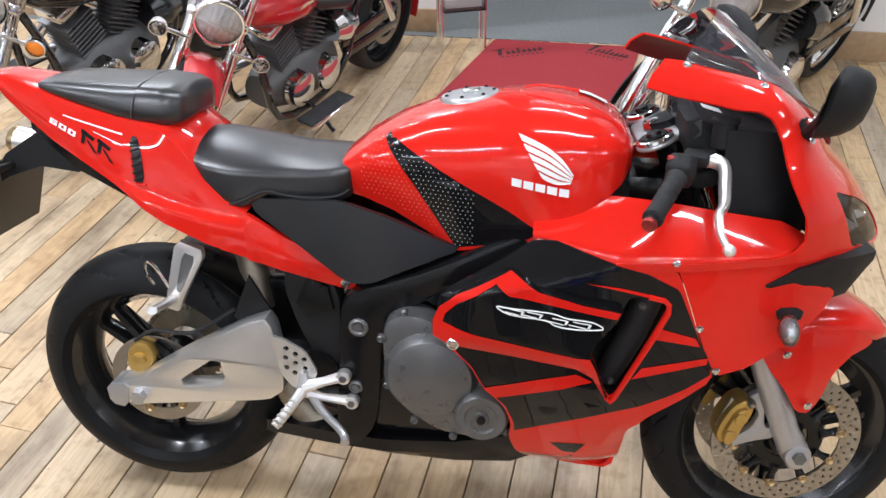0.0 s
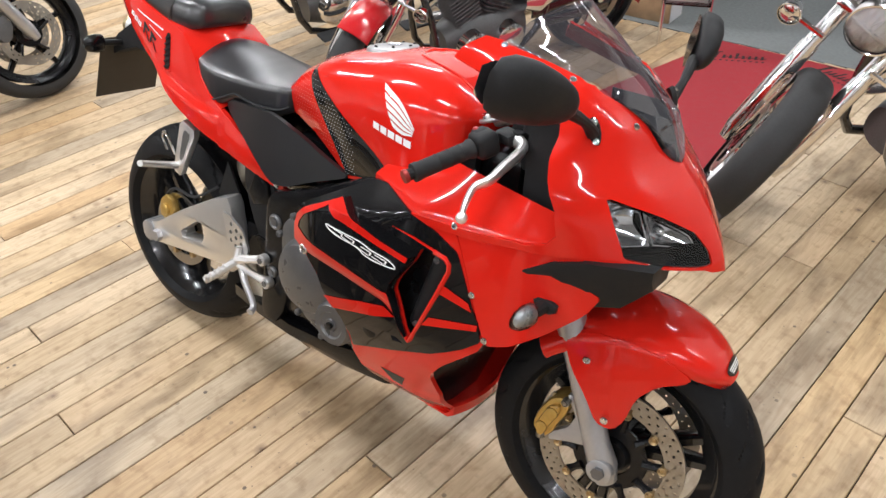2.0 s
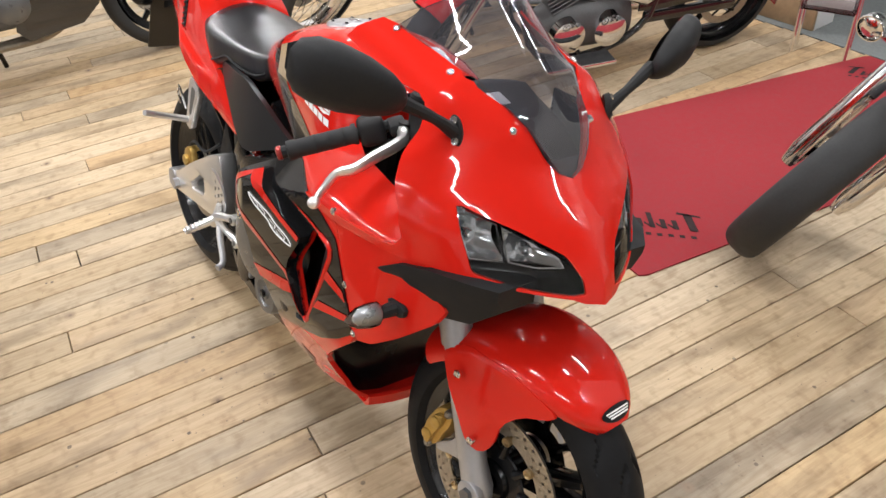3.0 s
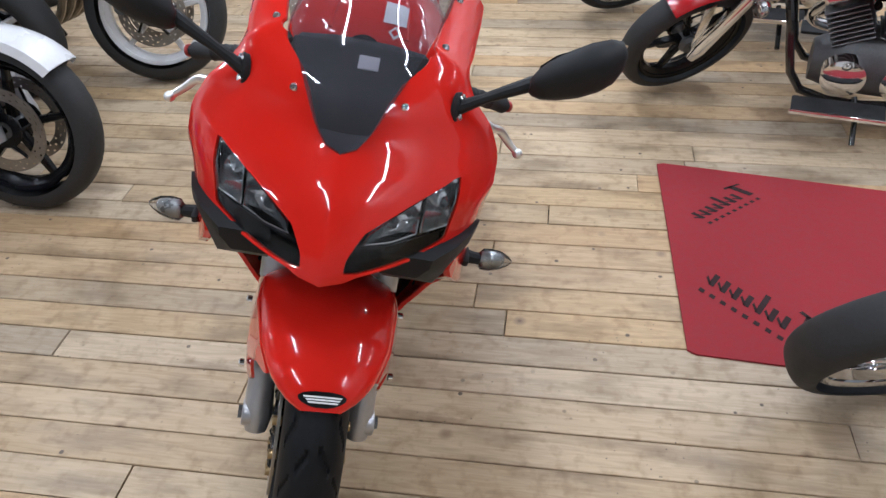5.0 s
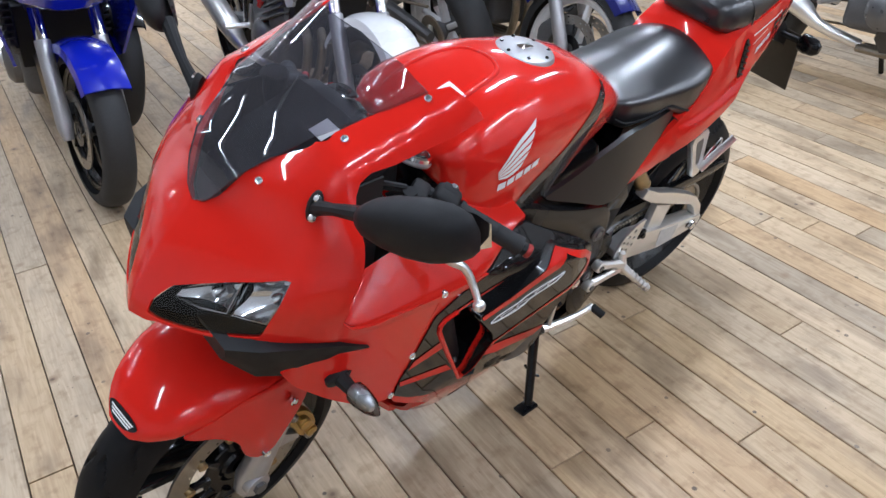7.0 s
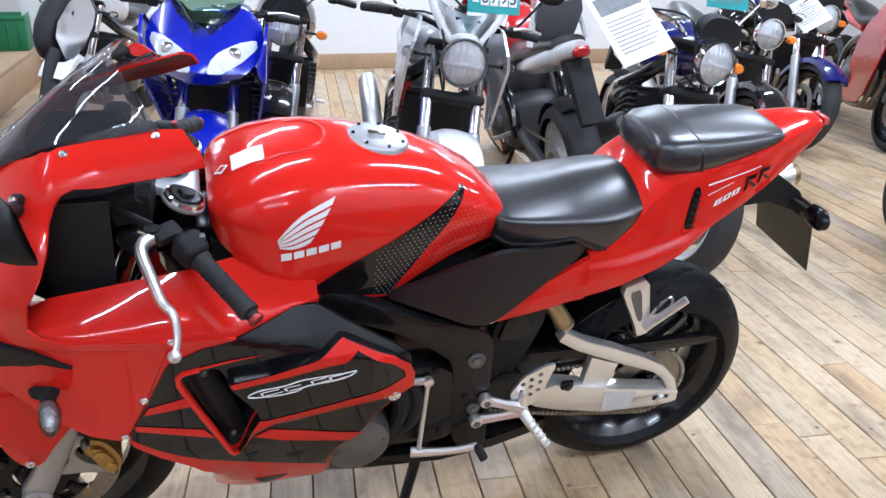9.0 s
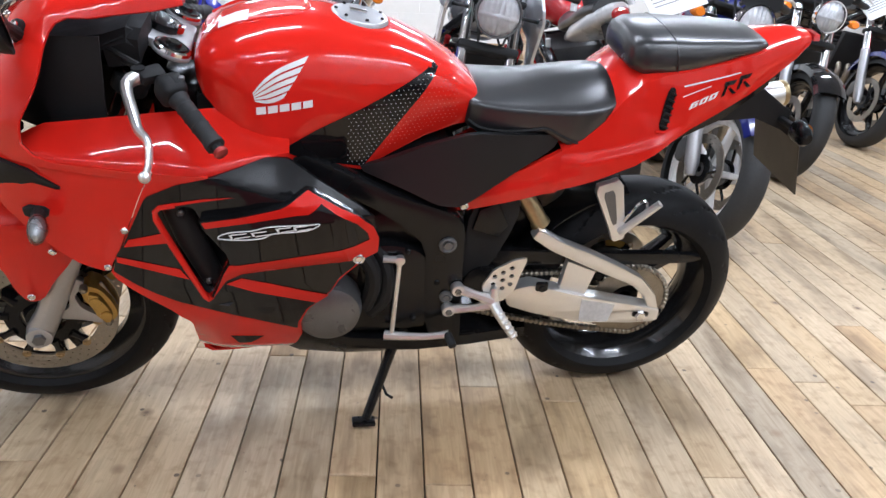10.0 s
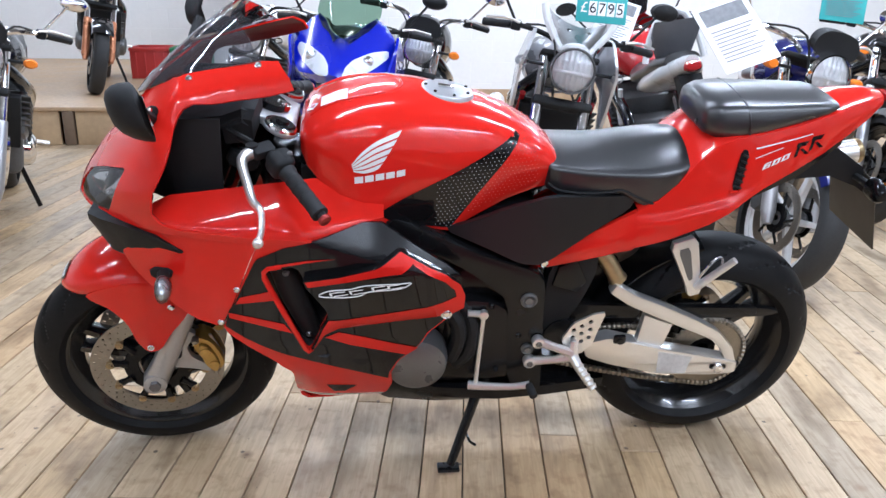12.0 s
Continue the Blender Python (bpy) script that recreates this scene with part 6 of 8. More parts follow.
part("windscreen", sheet([(-1, 0), (1, 0), (1, 0.94), (0.75, 0.985), (0.4, 1.0), (-0.4, 1.0), (-0.75, 0.985), (-1, 0.94)], screen_at, (0.1, 0.05), (), lambda p, u, t: p + Vector((-0.002, 0, -0.003))), SCREEN, bike, "smoke-tinted windscreen", smooth=60)
part("nose_vent", sheet([(-0.9, 0.02), (0.9, 0.02), (0.9, 0.13), (-0.9, 0.13)], lambda u, t: screen_at(u, t) + Vector((-0.012, 0, -0.012)), (0.2, 0.02)), CAST, bike, "ribbed grey intake mesh")
# cockpit: dash, clamp, bars
part("cockpit_liner", loft([[(x, -w, z0), (x, -w * 0.9, z1), (x, 0, z2), (x, w * 0.9, z1), (x, w, z0)] for x, w, z0, z1, z2 in ((1.36, 0.03, 0.885, 0.898, 0.900), (1.30, 0.085, 0.900, 0.925, 0.93), (1.23, 0.115, 0.925, 0.947, 0.952), (1.146, 0.130, 0.940, 0.963, 0.968), (1.105, 0.132, 0.955, 0.978, 0.985), (1.092, 0.128, 0.945, 0.972, 0.980))], closed=False), MAT_BLACK, bike, "black inner cowl")
both("inner_panel", lambda s: side_sheet([(1.26, 0.80), (1.34, 0.80), (1.33, 0.90), (1.25, 0.975), (1.14, 0.975), (1.15, 0.80)], lambda x, z: 0.165 - 0.8 * max(x - 1.25, 0), s, 0.05, (), 0, 0.004), MAT_BLACK)
dash = part("instrument_panel", loft([[(x, y, z), (x, y, z - 0.045), (x + 0.055, y, z - 0.05), (x + 0.060, y, z - 0.012), (x + 0.025, y, z + 0.004)] for x, y, z in ((1.086, -0.128, 0.958), (1.080, -0.112, 0.974), (1.076, -0.05, 0.980), (1.076, 0.05, 0.980), (1.080, 0.112, 0.974), (1.086, 0.128, 0.958))]), MAT_BLACK, bike, "black instrument panel")
part("tachometer", lathe([(0, -0.002), (0.026, -0.002), (0.030, -0.004), (0.033, 0.004)], (0, 0, 0), "x", 28), SATIN, dash, "", Matrix.Translation((1.073, 0.0, 0.957)))
part("dash_label", box((0, 0, 0), (0.036, 0.036, 0.0015), 0.0005, 1, Matrix.Translation((1.146, 0.016, 0.9705)) @ Matrix.Rotation(radians(14), 4, "Y")), GREY_TAPE, dash, "plain pale label")
TILT = Matrix.Rotation(radians(-24), 4, "Y")
clamp = part("top_clamp", join(box((1.058, 0, 0.928), (0.105, 0.15, 0.020), 0.008, 2, TILT), *[cyl(Vector((1.034, sy * 0.100, 0.934)) - Vector((-0.407, 0, 0.914)) * 0.009, Vector((1.034, sy * 0.100, 0.934)), 0.036, 22, None, 0.004) for sy in (-1, 1)]), FORK, bike, "grey alloy top fork clamp")
for sy in (-1, 1):
    cap = part("fork_cap", lathe([(0, 0.016), (0.012, 0.016), (0.014, 0.010), (0.024, 0.010), (0.028, 0.004), (0.028, 0)], (0, 0, 0), "z", 22), SATIN, clamp, "black fork cap", Matrix.Translation((1.034, sy * 0.100, 0.934)) @ TILT)
    part("cap_ring", lathe([(0.026, 0.002), (0.029, 0.008), (0.033, 0.006), (0.034, 0)], (0, 0, 0), "z", 28), CHROME, cap, "chrome ring", Matrix.Translation((1.034, sy * 0.100, 0.934)) @ TILT)
part("steering_nut", lathe([(0, 0.014), (0.006, 0.014), (0.008, 0.010), (0.015, 0.012), (0.017, 0)], (0, 0, 0), "z", 20), CHROME, clamp, "", Matrix.Translation((1.040, 0, 0.934)) @ TILT)
part("ignition_lock", lathe([(0, 0.012), (0.012, 0.012), (0.016, 0.016), (0.024, 0.014), (0.027, 0)], (0, 0, 0), "z", 20), SATIN, clamp, "black ignition lock", Matrix.Translation((1.088, 0, 0.950)) @ TILT)
part("bottom_clamp", box(fork_pt(0, 0.45, -0.012), (0.09, 0.24, 0.04), 0.012, 2, Matrix.Rotation(radians(-24), 4, "Y")), MAT_BLACK, bike, "", STEER)
for s in (-1, 1):
    G0, G1 = Vector((1.040, s * 0.205, 0.893)), Vector((0.974, s * 0.318, 0.846))
    d = (G1 - G0).normalized()
    bar = part("handlebar", join(tube([fork_pt(s * 0.102, 0.635, -0.004), G0 - d * 0.06, G1], 0.0111, 10), cyl(fork_pt(s * 0.102, 0.62, -0.004), fork_pt(s * 0.102, 0.65, -0.004), 0.033, 18, None, 0.003)), MAT_BLACK, bike, "clip-on handlebar", STEER)
    part("grip", lathe([(0.013, 0.0), (0.0185, 0.0), (0.0185, 0.006), (0.0158, 0.010), (0.0158, 0.022), (0.0168, 0.024), (0.0158, 0.026), (0.0158, 0.045), (0.0168, 0.047), (0.0158, 0.049), (0.0158, 0.070), (0.0168, 0.072), (0.0158, 0.074), (0.0158, 0.105), (0.0172, 0.112), (0.0172, 0.120), (0.012, 0.122)], (0, 0, 0), "z", 18), GRIP, bar, "black rubber grip", STEER @ Matrix.Translation(G0 + d * 0.005) @ d.to_track_quat("Z", "Y").to_matrix().to_4x4())
    part("bar_end", cyl(G1 - d * 0.004, G1 + d * 0.006, 0.0125, 14, None, 0.003), mat("red_anodised", (0.30, 0.035, 0.03), 0.3, metal=0.6), bar, "red bar end weight", STEER)
    sw = part("switch_box", join(box(G0 - d * 0.020, (0.046, 0.046, 0.048), 0.012, 3, d.to_track_quat("Y", "Z").to_matrix().to_4x4()), box(G0 - d * 0.022 + Vector((-0.012, 0, 0.014)), (0.022, 0.028, 0.020), 0.005, 2, d.to_track_quat("Y", "Z").to_matrix().to_4x4())), MAT_BLACK, bar, "black switch housing", STEER)
    part("switch_button", box(G0 - d * 0.020 + Vector((-0.020, 0, 0.020)), (0.010, 0.013, 0.010), 0.003), mat("switch_red", (0.4, 0.02, 0.02), 0.4) if s < 0 else CAST, sw, "", STEER)
    piv = G0 - d * 0.055 + Vector((0.035, 0, 0.004))
    B = Vector((1.098, s * 0.332, 0.812))
    part("lever_perch", join(box(piv - Vector((0.02, 0, 0)), (0.045, 0.030, 0.022), 0.006, 2, d.to_track_quat("Y", "Z").to_matrix().to_4x4()), cyl(piv + Vector((0, 0, -0.012)), piv + Vector((0, 0, 0.014)), 0.012, 12)), MAT_BLACK, bar, "", STEER)
    lv = part("brake_lever" if s < 0 else "clutch_lever", tube([piv + Vector((-0.01, 0, 0)), piv + Vector((0.020, s * 0.020, -0.008)), Vector((1.112, s * 0.232, 0.880)), Vector((1.104, s * 0.262, 0.862)), Vector((1.090, s * 0.285, 0.852)), Vector((1.090, s * 0.310, 0.828)), B], [0.011, 0.010, 0.0095, 0.0085, 0.007, 0.006, 0.005], 10, 4, True, 1.3), ALLOY, bike, "polished alloy hand lever", STEER)
    part("lever_ball", lathe([(0.0105 * math.sin(a), 0.0105 * math.cos(a)) for a in (math.pi * k / 10 for k in range(11))], B, "z", 14), ALLOY, lv, "", STEER)
part("brake_reservoir", join(lathe([(0, 0.03), (0.021, 0.03), (0.024, 0.026), (0.024, 0.022), (0.021, 0.02), (0.020, -0.022), (0.0, -0.024)], (1.125, -0.150, 0.955), "z", 20)), MAT_BLACK, bike, "black brake fluid reservoir", STEER)
for pts in ([(1.06, 0.16, 0.905), (1.13, 0.12, 0.925), (1.14, 0.05, 0.90), (1.08, 0.03, 0.80)], [(1.06, -0.16, 0.905), (1.13, -0.12, 0.925), (1.14, -0.05, 0.90), (1.08, -0.03, 0.80)], [(1.10, 0.15, 0.93), (1.16, 0.10, 0.95), (1.15, 0.0, 0.93), (1.09, -0.05, 0.84)]):
    part("control_cable", tube(pts, 0.0045, 6, 4), GRIP, bike, "black control cable", STEER)
part("airbox", loft([[(x, -w, 0.70), (x, -w, zt - 0.02), (x, 0, zt), (x, w, zt - 0.02), (x, w, 0.70)] for x, w, zt in ((0.60, 0.09, 0.90), (0.8, 0.12, 0.93), (0.96, 0.12, 0.90), (1.0, 0.10, 0.86))]), MAT_BLACK, bike)
part("head_pipe", join(cyl((1.20, 0, 0.64), (1.06, 0, 0.955), 0.035, 18), box((1.03, 0, 0.80), (0.12, 0.14, 0.12), 0.03)), SATIN, bike, "black steering head")
part("fork_lock_trim", box((1.16, 0, 0.83), (0.06, 0.12, 0.12), 0.02), MAT_BLACK, bike)
# ---- the other motorcycles in the shop ----
CRUISE_RED = mat("cruiser_red", (0.50, 0.012, 0.016), 0.22, coat=1.0, vary=0.05)
BLUE = mat("blue_paint", (0.010, 0.018, 0.46), 0.22, coat=1.0, vary=0.05)
NAVY = mat("navy_paint", (0.010, 0.014, 0.13), 0.22, coat=1.0, vary=0.05)
SILVER_P = mat("silver_paint", (0.58, 0.58, 0.60), 0.3, metal=0.5, coat=0.6, vary=0.05)
WHITE_P = mat("white_paint", (0.78, 0.78, 0.78), 0.3, coat=0.7, vary=0.04)
BLACK_P = mat("black_paint", (0.010, 0.010, 0.011), 0.15, coat=1.0, vary=0.1)
ORANGE_P = mat("copper_fork", (0.48, 0.20, 0.10), 0.3, metal=0.6, vary=0.08)
DULL = mat("engine_grey", (0.12, 0.12, 0.12), 0.5, metal=0.5, vary=0.2, grain=150)
PLAIN_TYRE = mat("old_tyre", (0.025, 0.025, 0.025), 0.7, vary=0.2, grain=140, bump=0.3)
CARD = mat("price_card", (0.05, 0.36, 0.36), 0.5, vary=0.05)
LAMP_GLASS = clear("lamp_glass", (0.94, 0.95, 0.96), 0.12)
GREEN_SCREEN = clear("green_screen", (0.30, 0.46, 0.36), 0.2)
CLEAR_SCREEN = clear("clear_screen", (0.86, 0.88, 0.88), 0.15)
SEAT_GREY = mat("grey_seat", (0.10, 0.10, 0.105), 0.5, vary=0.1, grain=300, bump=0.2)
LAMP_SILVER = mat("silvered_lamp", (0.95, 0.95, 0.96), 0.25, metal=0.1, vary=0.04, spec=1.0)
SHEET = mat("printed_sheet", (0.84, 0.84, 0.84), 0.45, vary=0.03)
PRINT = mat("grey_print", (0.22, 0.22, 0.23), 0.6, vary=0.3, grain=40)


def other_wheel(top, name, c, r, half, rim_mat, wire, disc, T):
    rim = r - (0.075 if not wire else 0.065)
    w = part(name, lathe([(rim + 0.004, -half * 0.72), (rim - 0.012, -half * 0.6), (rim - 0.022, 0), (rim - 0.012, half * 0.6), (rim + 0.004, half * 0.72), (rim - 0.004, half * 0.66), (rim - 0.034, 0.012), (rim - 0.034, -0.012), (rim - 0.004, -half * 0.66)], c, "y", 40, (0, 360), True), rim_mat, top, "", T)
    prof = [(rim - 0.004 + (r - rim + 0.004) * max(math.cos(a * 0.95), 0) ** 0.6, half * math.copysign(abs(math.sin(a)) ** 0.85, a)) for a in (-1.55 + 3.1 * k / 18 for k in range(19))]
    part("tyre", lathe(prof, c, "y", 56), PLAIN_TYRE, w, "", T, 60)
    part("hub", lathe([(0.012, -0.06), (0.04, -0.06), (0.05, -0.04), (0.03, -0.015), (0.03, 0.015), (0.05, 0.04), (0.04, 0.06), (0.012, 0.06)], c, "y", 20), DULL if not wire else CHROME, w, "", T)
    cv = Vector(c)
    if wire:
        sp = []
        for k in range(28):
            a = math.tau * k / 28
            b = a + (0.32 if k % 4 < 2 else -0.32)
            y = 0.035 if k % 2 else -0.035
            sp.append(tube([cv + Vector((0.045 * math.cos(b), y, 0.045 * math.sin(b))), cv + Vector(((rim - 0.02) * math.cos(a), 0, (rim - 0.02) * math.sin(a)))], 0.0022, 5))
        ob = part("wire_spokes", join(*sp), CHROME, w, "", T)
        ob["kind"] = "stuff"
    else:
        for k in range(5):
            s = spoke(math.tau * k / 5 + 0.2, 0.03, rim - 0.025, 0.015, 0.011, 0.022, 0.014)
            s.transform(Matrix.Translation(cv))
            part("spoke", s, rim_mat, w, "", T)
    for y in disc:
        dm = disc_mesh(0.105, 0.145, 0.005, 3, 72)
        dm.transform(Matrix.Translation(cv + Vector((0, y, 0))))
        part("brake_disc", dm, STEEL, w, "", T)
        part("disc_carrier", lathe([(0.03, y - 0.002), (0.062, y - 0.002), (0.062, y + 0.002), (0.03, y + 0.002)], c, "y", 16, (0, 360), True), SATIN, w, "", T)
        for k in range(5):
            a = math.tau * k / 5
            part("carrier_arm", cyl(cv + Vector((0.058 * math.cos(a), y, 0.058 * math.sin(a))), cv + Vector((0.11 * math.cos(a + 0.25), y, 0.11 * math.sin(a + 0.25))), 0.006, 6), SATIN, w, "", T)
    return w


def dome(c, r, depth, axis, segs=24):
    """A bowl opening along the axis: headlamp shells."""
    return lathe([(0.0, -depth)] + [(r * math.sin(a), -depth * math.cos(a)) for a in (math.pi / 2 * k / 7 for k in range(1, 8))] + [(r * 1.06, 0.004), (r * 1.04, 0.014), (r * 0.97, 0.014)], c, axis, segs)


def round_lamp(top, c, r, T, shell=None):
    lamp = part("headlamp", dome(c, r, r * 1.1, "x"), shell or CHROME, top, "round headlamp in a chrome shell", T)
    rings = []
    for k in range(1, 15):
        f = 0.97 * k / 14
        ring = []
        for a in (math.tau * j / 96 for j in range(96)):
            y, z = f * math.cos(a), f * math.sin(a)
            flute = 0.005 * abs(math.sin(13 * y)) * (1 if abs(z + 0.1) > 0.08 else 0) + 0.003 * abs(math.sin(6 * z + 0.6))
            ring.append(c + Vector((0.004 + 0.016 * (1 - f * f) - flute, r * y, r * z)))
        rings.append(ring)
    part("reflector", loft(rings), LAMP_SILVER, lamp, "bright fluted lens over a silvered reflector", T)
    part("lens", lathe([(0, 0.030), (r * 0.5, 0.025), (r * 0.97, 0.010)], c, "x", 24), LAMP_GLASS, lamp, "", T)
    part("bezel", lathe([(r * 0.94, 0.008), (r * 1.0, 0.014), (r * 1.05, 0.004), (r * 1.04, -0.02)], c, "x", 32), shell or CHROME, lamp, "", T)
    return lamp


def body(rows):
    """A tank-like body from rows of x, top, bottom, half width."""
    secs = []
    for p in smooth_line([(r[0], 0, 0) for r in rows], 3):
        zt, zb, w = (interp(p.x, rows, k) for k in (1, 2, 3))
        zm = zb + 0.4 * (zt - zb)
        ring = []
        for k in range(24):
            a = math.tau * k / 24
            y, q = w * math.copysign(abs(math.cos(a)) ** 0.8, math.cos(a)), math.sin(a)
            ring.append((p.x, y, zm + ((zt - zm) if q > 0 else (zm - zb)) * math.copysign(abs(q) ** 0.85, q)))
        secs.append(ring)
    return loft(secs)


def cruiser(at, heading, scale, label, paint, signal, wire=True, lean=9, bars=1.02, stand=True, fender=True, turn=6, boards=True, lamp_r=0.098):
    """A long, low chromed cruiser; at: where its front tyre stands, heading: degrees from +x that it points to."""
    WB, R, rake = 1.62, 0.315, radians(32)
    M = pose(at[0], at[1], 0, 0, 0, heading) @ Matrix.Scale(scale, 4) @ pose(-WB, 0, 0, -lean, 0, 0)
    top = thing("cruiser_motorcycle", label, "motorcycle", M, "parked motorcycles")
    ax, rx = Vector((WB, 0, R)), Vector((0, 0, R))
    up = Vector((-math.sin(rake), 0, math.cos(rake)))
    fw = Vector((math.cos(rake), 0, math.sin(rake)))
    hp = ax + up * 0.62
    T = Matrix.Translation(hp) @ Matrix.Rotation(radians(turn), 4, up) @ Matrix.Translation(-hp)
    other_wheel(top, "front_wheel", ax, R, 0.062, CHROME if wire else SATIN, wire, (-0.06,), T)
    other_wheel(top, "rear_wheel", rx, R, 0.085, CHROME if wire else SATIN, wire, (0.08,), None)
    for s in (-1, 1):
        y = s * 0.10
        part("fork_slider", tube([ax + Vector((0, y, 0)) - up * 0.03, ax + Vector((0, y, 0)) + up * 0.03, ax + Vector((0, y, 0)) + up * 0.36], [0.020, 0.032, 0.030], 16), CHROME, top, "chromed fork slider", T)
        part("fork_tube", cyl(ax + Vector((0, y, 0)) + up * 0.36, ax + Vector((0, y, 0)) + up * 0.78, 0.026, 16), CHROME, top, "", T)
        part("fork_shroud", cyl(ax + Vector((0, y, 0)) + up * 0.52, ax + Vector((0, y, 0)) + up * 0.76, 0.036, 16, None, 0.004), CHROME, top, "", T)
        sc = ax + up * 0.40 + fw * 0.07 + Vector((0, s * 0.215, 0))
        sg = part("turn_signal", dome(sc, 0.036, 0.045, "x", 18), CHROME, top, "round turn signal", T)
        part("lens", lathe([(0, 0.018), (0.02, 0.016), (0.034, 0.006)], sc, "x", 16), signal, sg, "", T)
        part("signal_bar", cyl(ax + up * 0.40 + fw * 0.06 + Vector((0, s * 0.09, 0)), sc - fw * 0.02, 0.009, 10), CHROME, top, "", T)
        b0 = ax + up * 0.80 + Vector((0, s * 0.05, 0))
        g1 = Vector((hp.x - 0.42, s * 0.40, bars + 0.02))
        part("handlebar", tube([b0, b0 + Vector((-0.02, s * 0.05, 0.14)), Vector((hp.x - 0.22, s * 0.30, bars + 0.05)), g1], 0.0127, 10, 4), CHROME, top, "chromed handlebar", T)
        gd = (g1 - Vector((hp.x - 0.22, s * 0.30, bars + 0.05))).normalized()
        part("grip", cyl(g1 - gd * 0.13, g1 + gd * 0.005, 0.018, 14, None, 0.003), GRIP, top, "", T)
        part("hand_lever", tube([g1 - gd * 0.15 + fw * 0.03, g1 - gd * 0.05 + fw * 0.06, g1 + fw * 0.05], 0.006, 8, 3), CHROME, top, "", T)
        part("mirror", join(loft([[g1 - gd * 0.12 + Vector((0.0, s * (0.02 + q), 0.15)) + Vector((d, 0.05 * r * math.cos(a), 0.036 * r * math.sin(a))) for a in (math.tau * k / 16 for k in range(16))] for d, r, q in ((0.03, 0.3, 0), (0.015, 0.9, 0), (-0.004, 1.0, 0))]), tube([g1 - gd * 0.14, g1 - gd * 0.12 + Vector((0.01, s * 0.02, 0.14))], 0.006, 8)), CHROME, top, "chromed round mirror", T)
        if boards:
            part("footboard", box((0.95, s * 0.30, 0.245), (0.36, 0.10, 0.018), 0.008, 2), GRIP, top, "black rubber footboard")
        if boards:
            part("footboard_trim", box((0.95, s * 0.352, 0.240), (0.37, 0.008, 0.022), 0.003), CHROME, top)
        part("shock", cyl((0.05, s * 0.13, 0.36), (0.22, s * 0.13, 0.60), 0.026, 14), CHROME, top)
    part("top_clamp", box(ax + up * 0.78, (0.08, 0.26, 0.03), 0.01, 2, Matrix.Rotation(-rake, 4, "Y")), CHROME, top, "", T)
    part("bottom_clamp", box(ax + up * 0.51, (0.08, 0.26, 0.04), 0.01, 2, Matrix.Rotation(-rake, 4, "Y")), CHROME, top, "", T)
    round_lamp(top, ax + up * 0.50 + fw * 0.12, lamp_r, T)
    if fender:
        part("front_fender", lathe([(R + 0.010, -0.082), (R + 0.028, -0.07), (R + 0.042, -0.03), (R + 0.045, 0), (R + 0.042, 0.03), (R + 0.028, 0.07), (R + 0.010, 0.082), (R + 0.020, 0.07), (R + 0.036, 0), (R + 0.020, -0.07)], ax, "y", 22, (66, 150), True), paint, top, "deep painted front fender", T, 50)
    part("fender_strut", join(*[plate([(WB - 0.02, 0.34), (WB + 0.02, 0.34), (WB + 0.0, 0.60), (WB - 0.05, 0.61)], s * 0.078, s * 0.084, (), 0.002) for s in (-1, 1)]), CHROME, top, "", T)
    part("rear_fender", lathe([(R + 0.01, -0.105), (R + 0.030, -0.09), (R + 0.046, 0), (R + 0.030, 0.09), (R + 0.01, 0.105), (R + 0.022, 0.09), (R + 0.036, 0), (R + 0.022, -0.09)], rx, "y", 22, (40, 195), True), paint, top, "deep painted rear fender", None, 50)
    tk = part("fuel_tank", body([(1.22, 0.76, 0.70, 0.05), (1.19, 0.80, 0.67, 0.10), (1.05, 0.835, 0.635, 0.165), (0.92, 0.825, 0.625, 0.165), (0.78, 0.775, 0.615, 0.12), (0.70, 0.72, 0.615, 0.06)]), paint, top, "painted teardrop fuel tank", None, 60)
    part("tank_console", loft([[(x, -w, z - 0.012), (x, 0, z), (x, w, z - 0.012)] for x, w, z in ((1.15, 0.03, 0.836), (1.05, 0.042, 0.848), (0.92, 0.042, 0.838), (0.80, 0.025, 0.795))], closed=False), CHROME, tk)
    for s in (-1, 1):
        part("tank_badge", loft([[(x, s * y, z0), (x, s * (y + 0.004), z1)] for x, y, z0, z1 in ((1.12, 0.142, 0.735, 0.745), (1.0, 0.172, 0.725, 0.75), (0.86, 0.152, 0.72, 0.735))], closed=False), CHROME, tk)
    part("rider_seat", body([(0.80, 0.72, 0.62, 0.06), (0.72, 0.705, 0.60, 0.13), (0.58, 0.685, 0.58, 0.175), (0.46, 0.72, 0.60, 0.165), (0.40, 0.75, 0.64, 0.13)]), VINYL, top, "wide black leather seat", None, 60)
    part("pillion_seat", body([(0.42, 0.745, 0.65, 0.11), (0.30, 0.765, 0.66, 0.13), (0.12, 0.76, 0.68, 0.11), (0.04, 0.74, 0.69, 0.07)]), VINYL, top, "", None, 60)
    part("frame", join(*[tube([(1.26, 0, 0.74), (1.20, s * 0.10, 0.5), (1.10, s * 0.13, 0.20), (0.72, s * 0.14, 0.18), (0.48, s * 0.12, 0.32), (0.42, s * 0.12, 0.58), (0.10, s * 0.12, 0.62)], 0.019, 10, 3) for s in (-1, 1)], tube([(1.28, 0, 0.80), (0.9, 0, 0.66), (0.5, 0, 0.58)], 0.028, 10, 2)), BLACK_P, top, "black tubular frame")
    part("swingarm", join(*[box((0.24, s * 0.115, 0.31), (0.54, 0.035, 0.06), 0.01) for s in (-1, 1)]), BLACK_P, top)
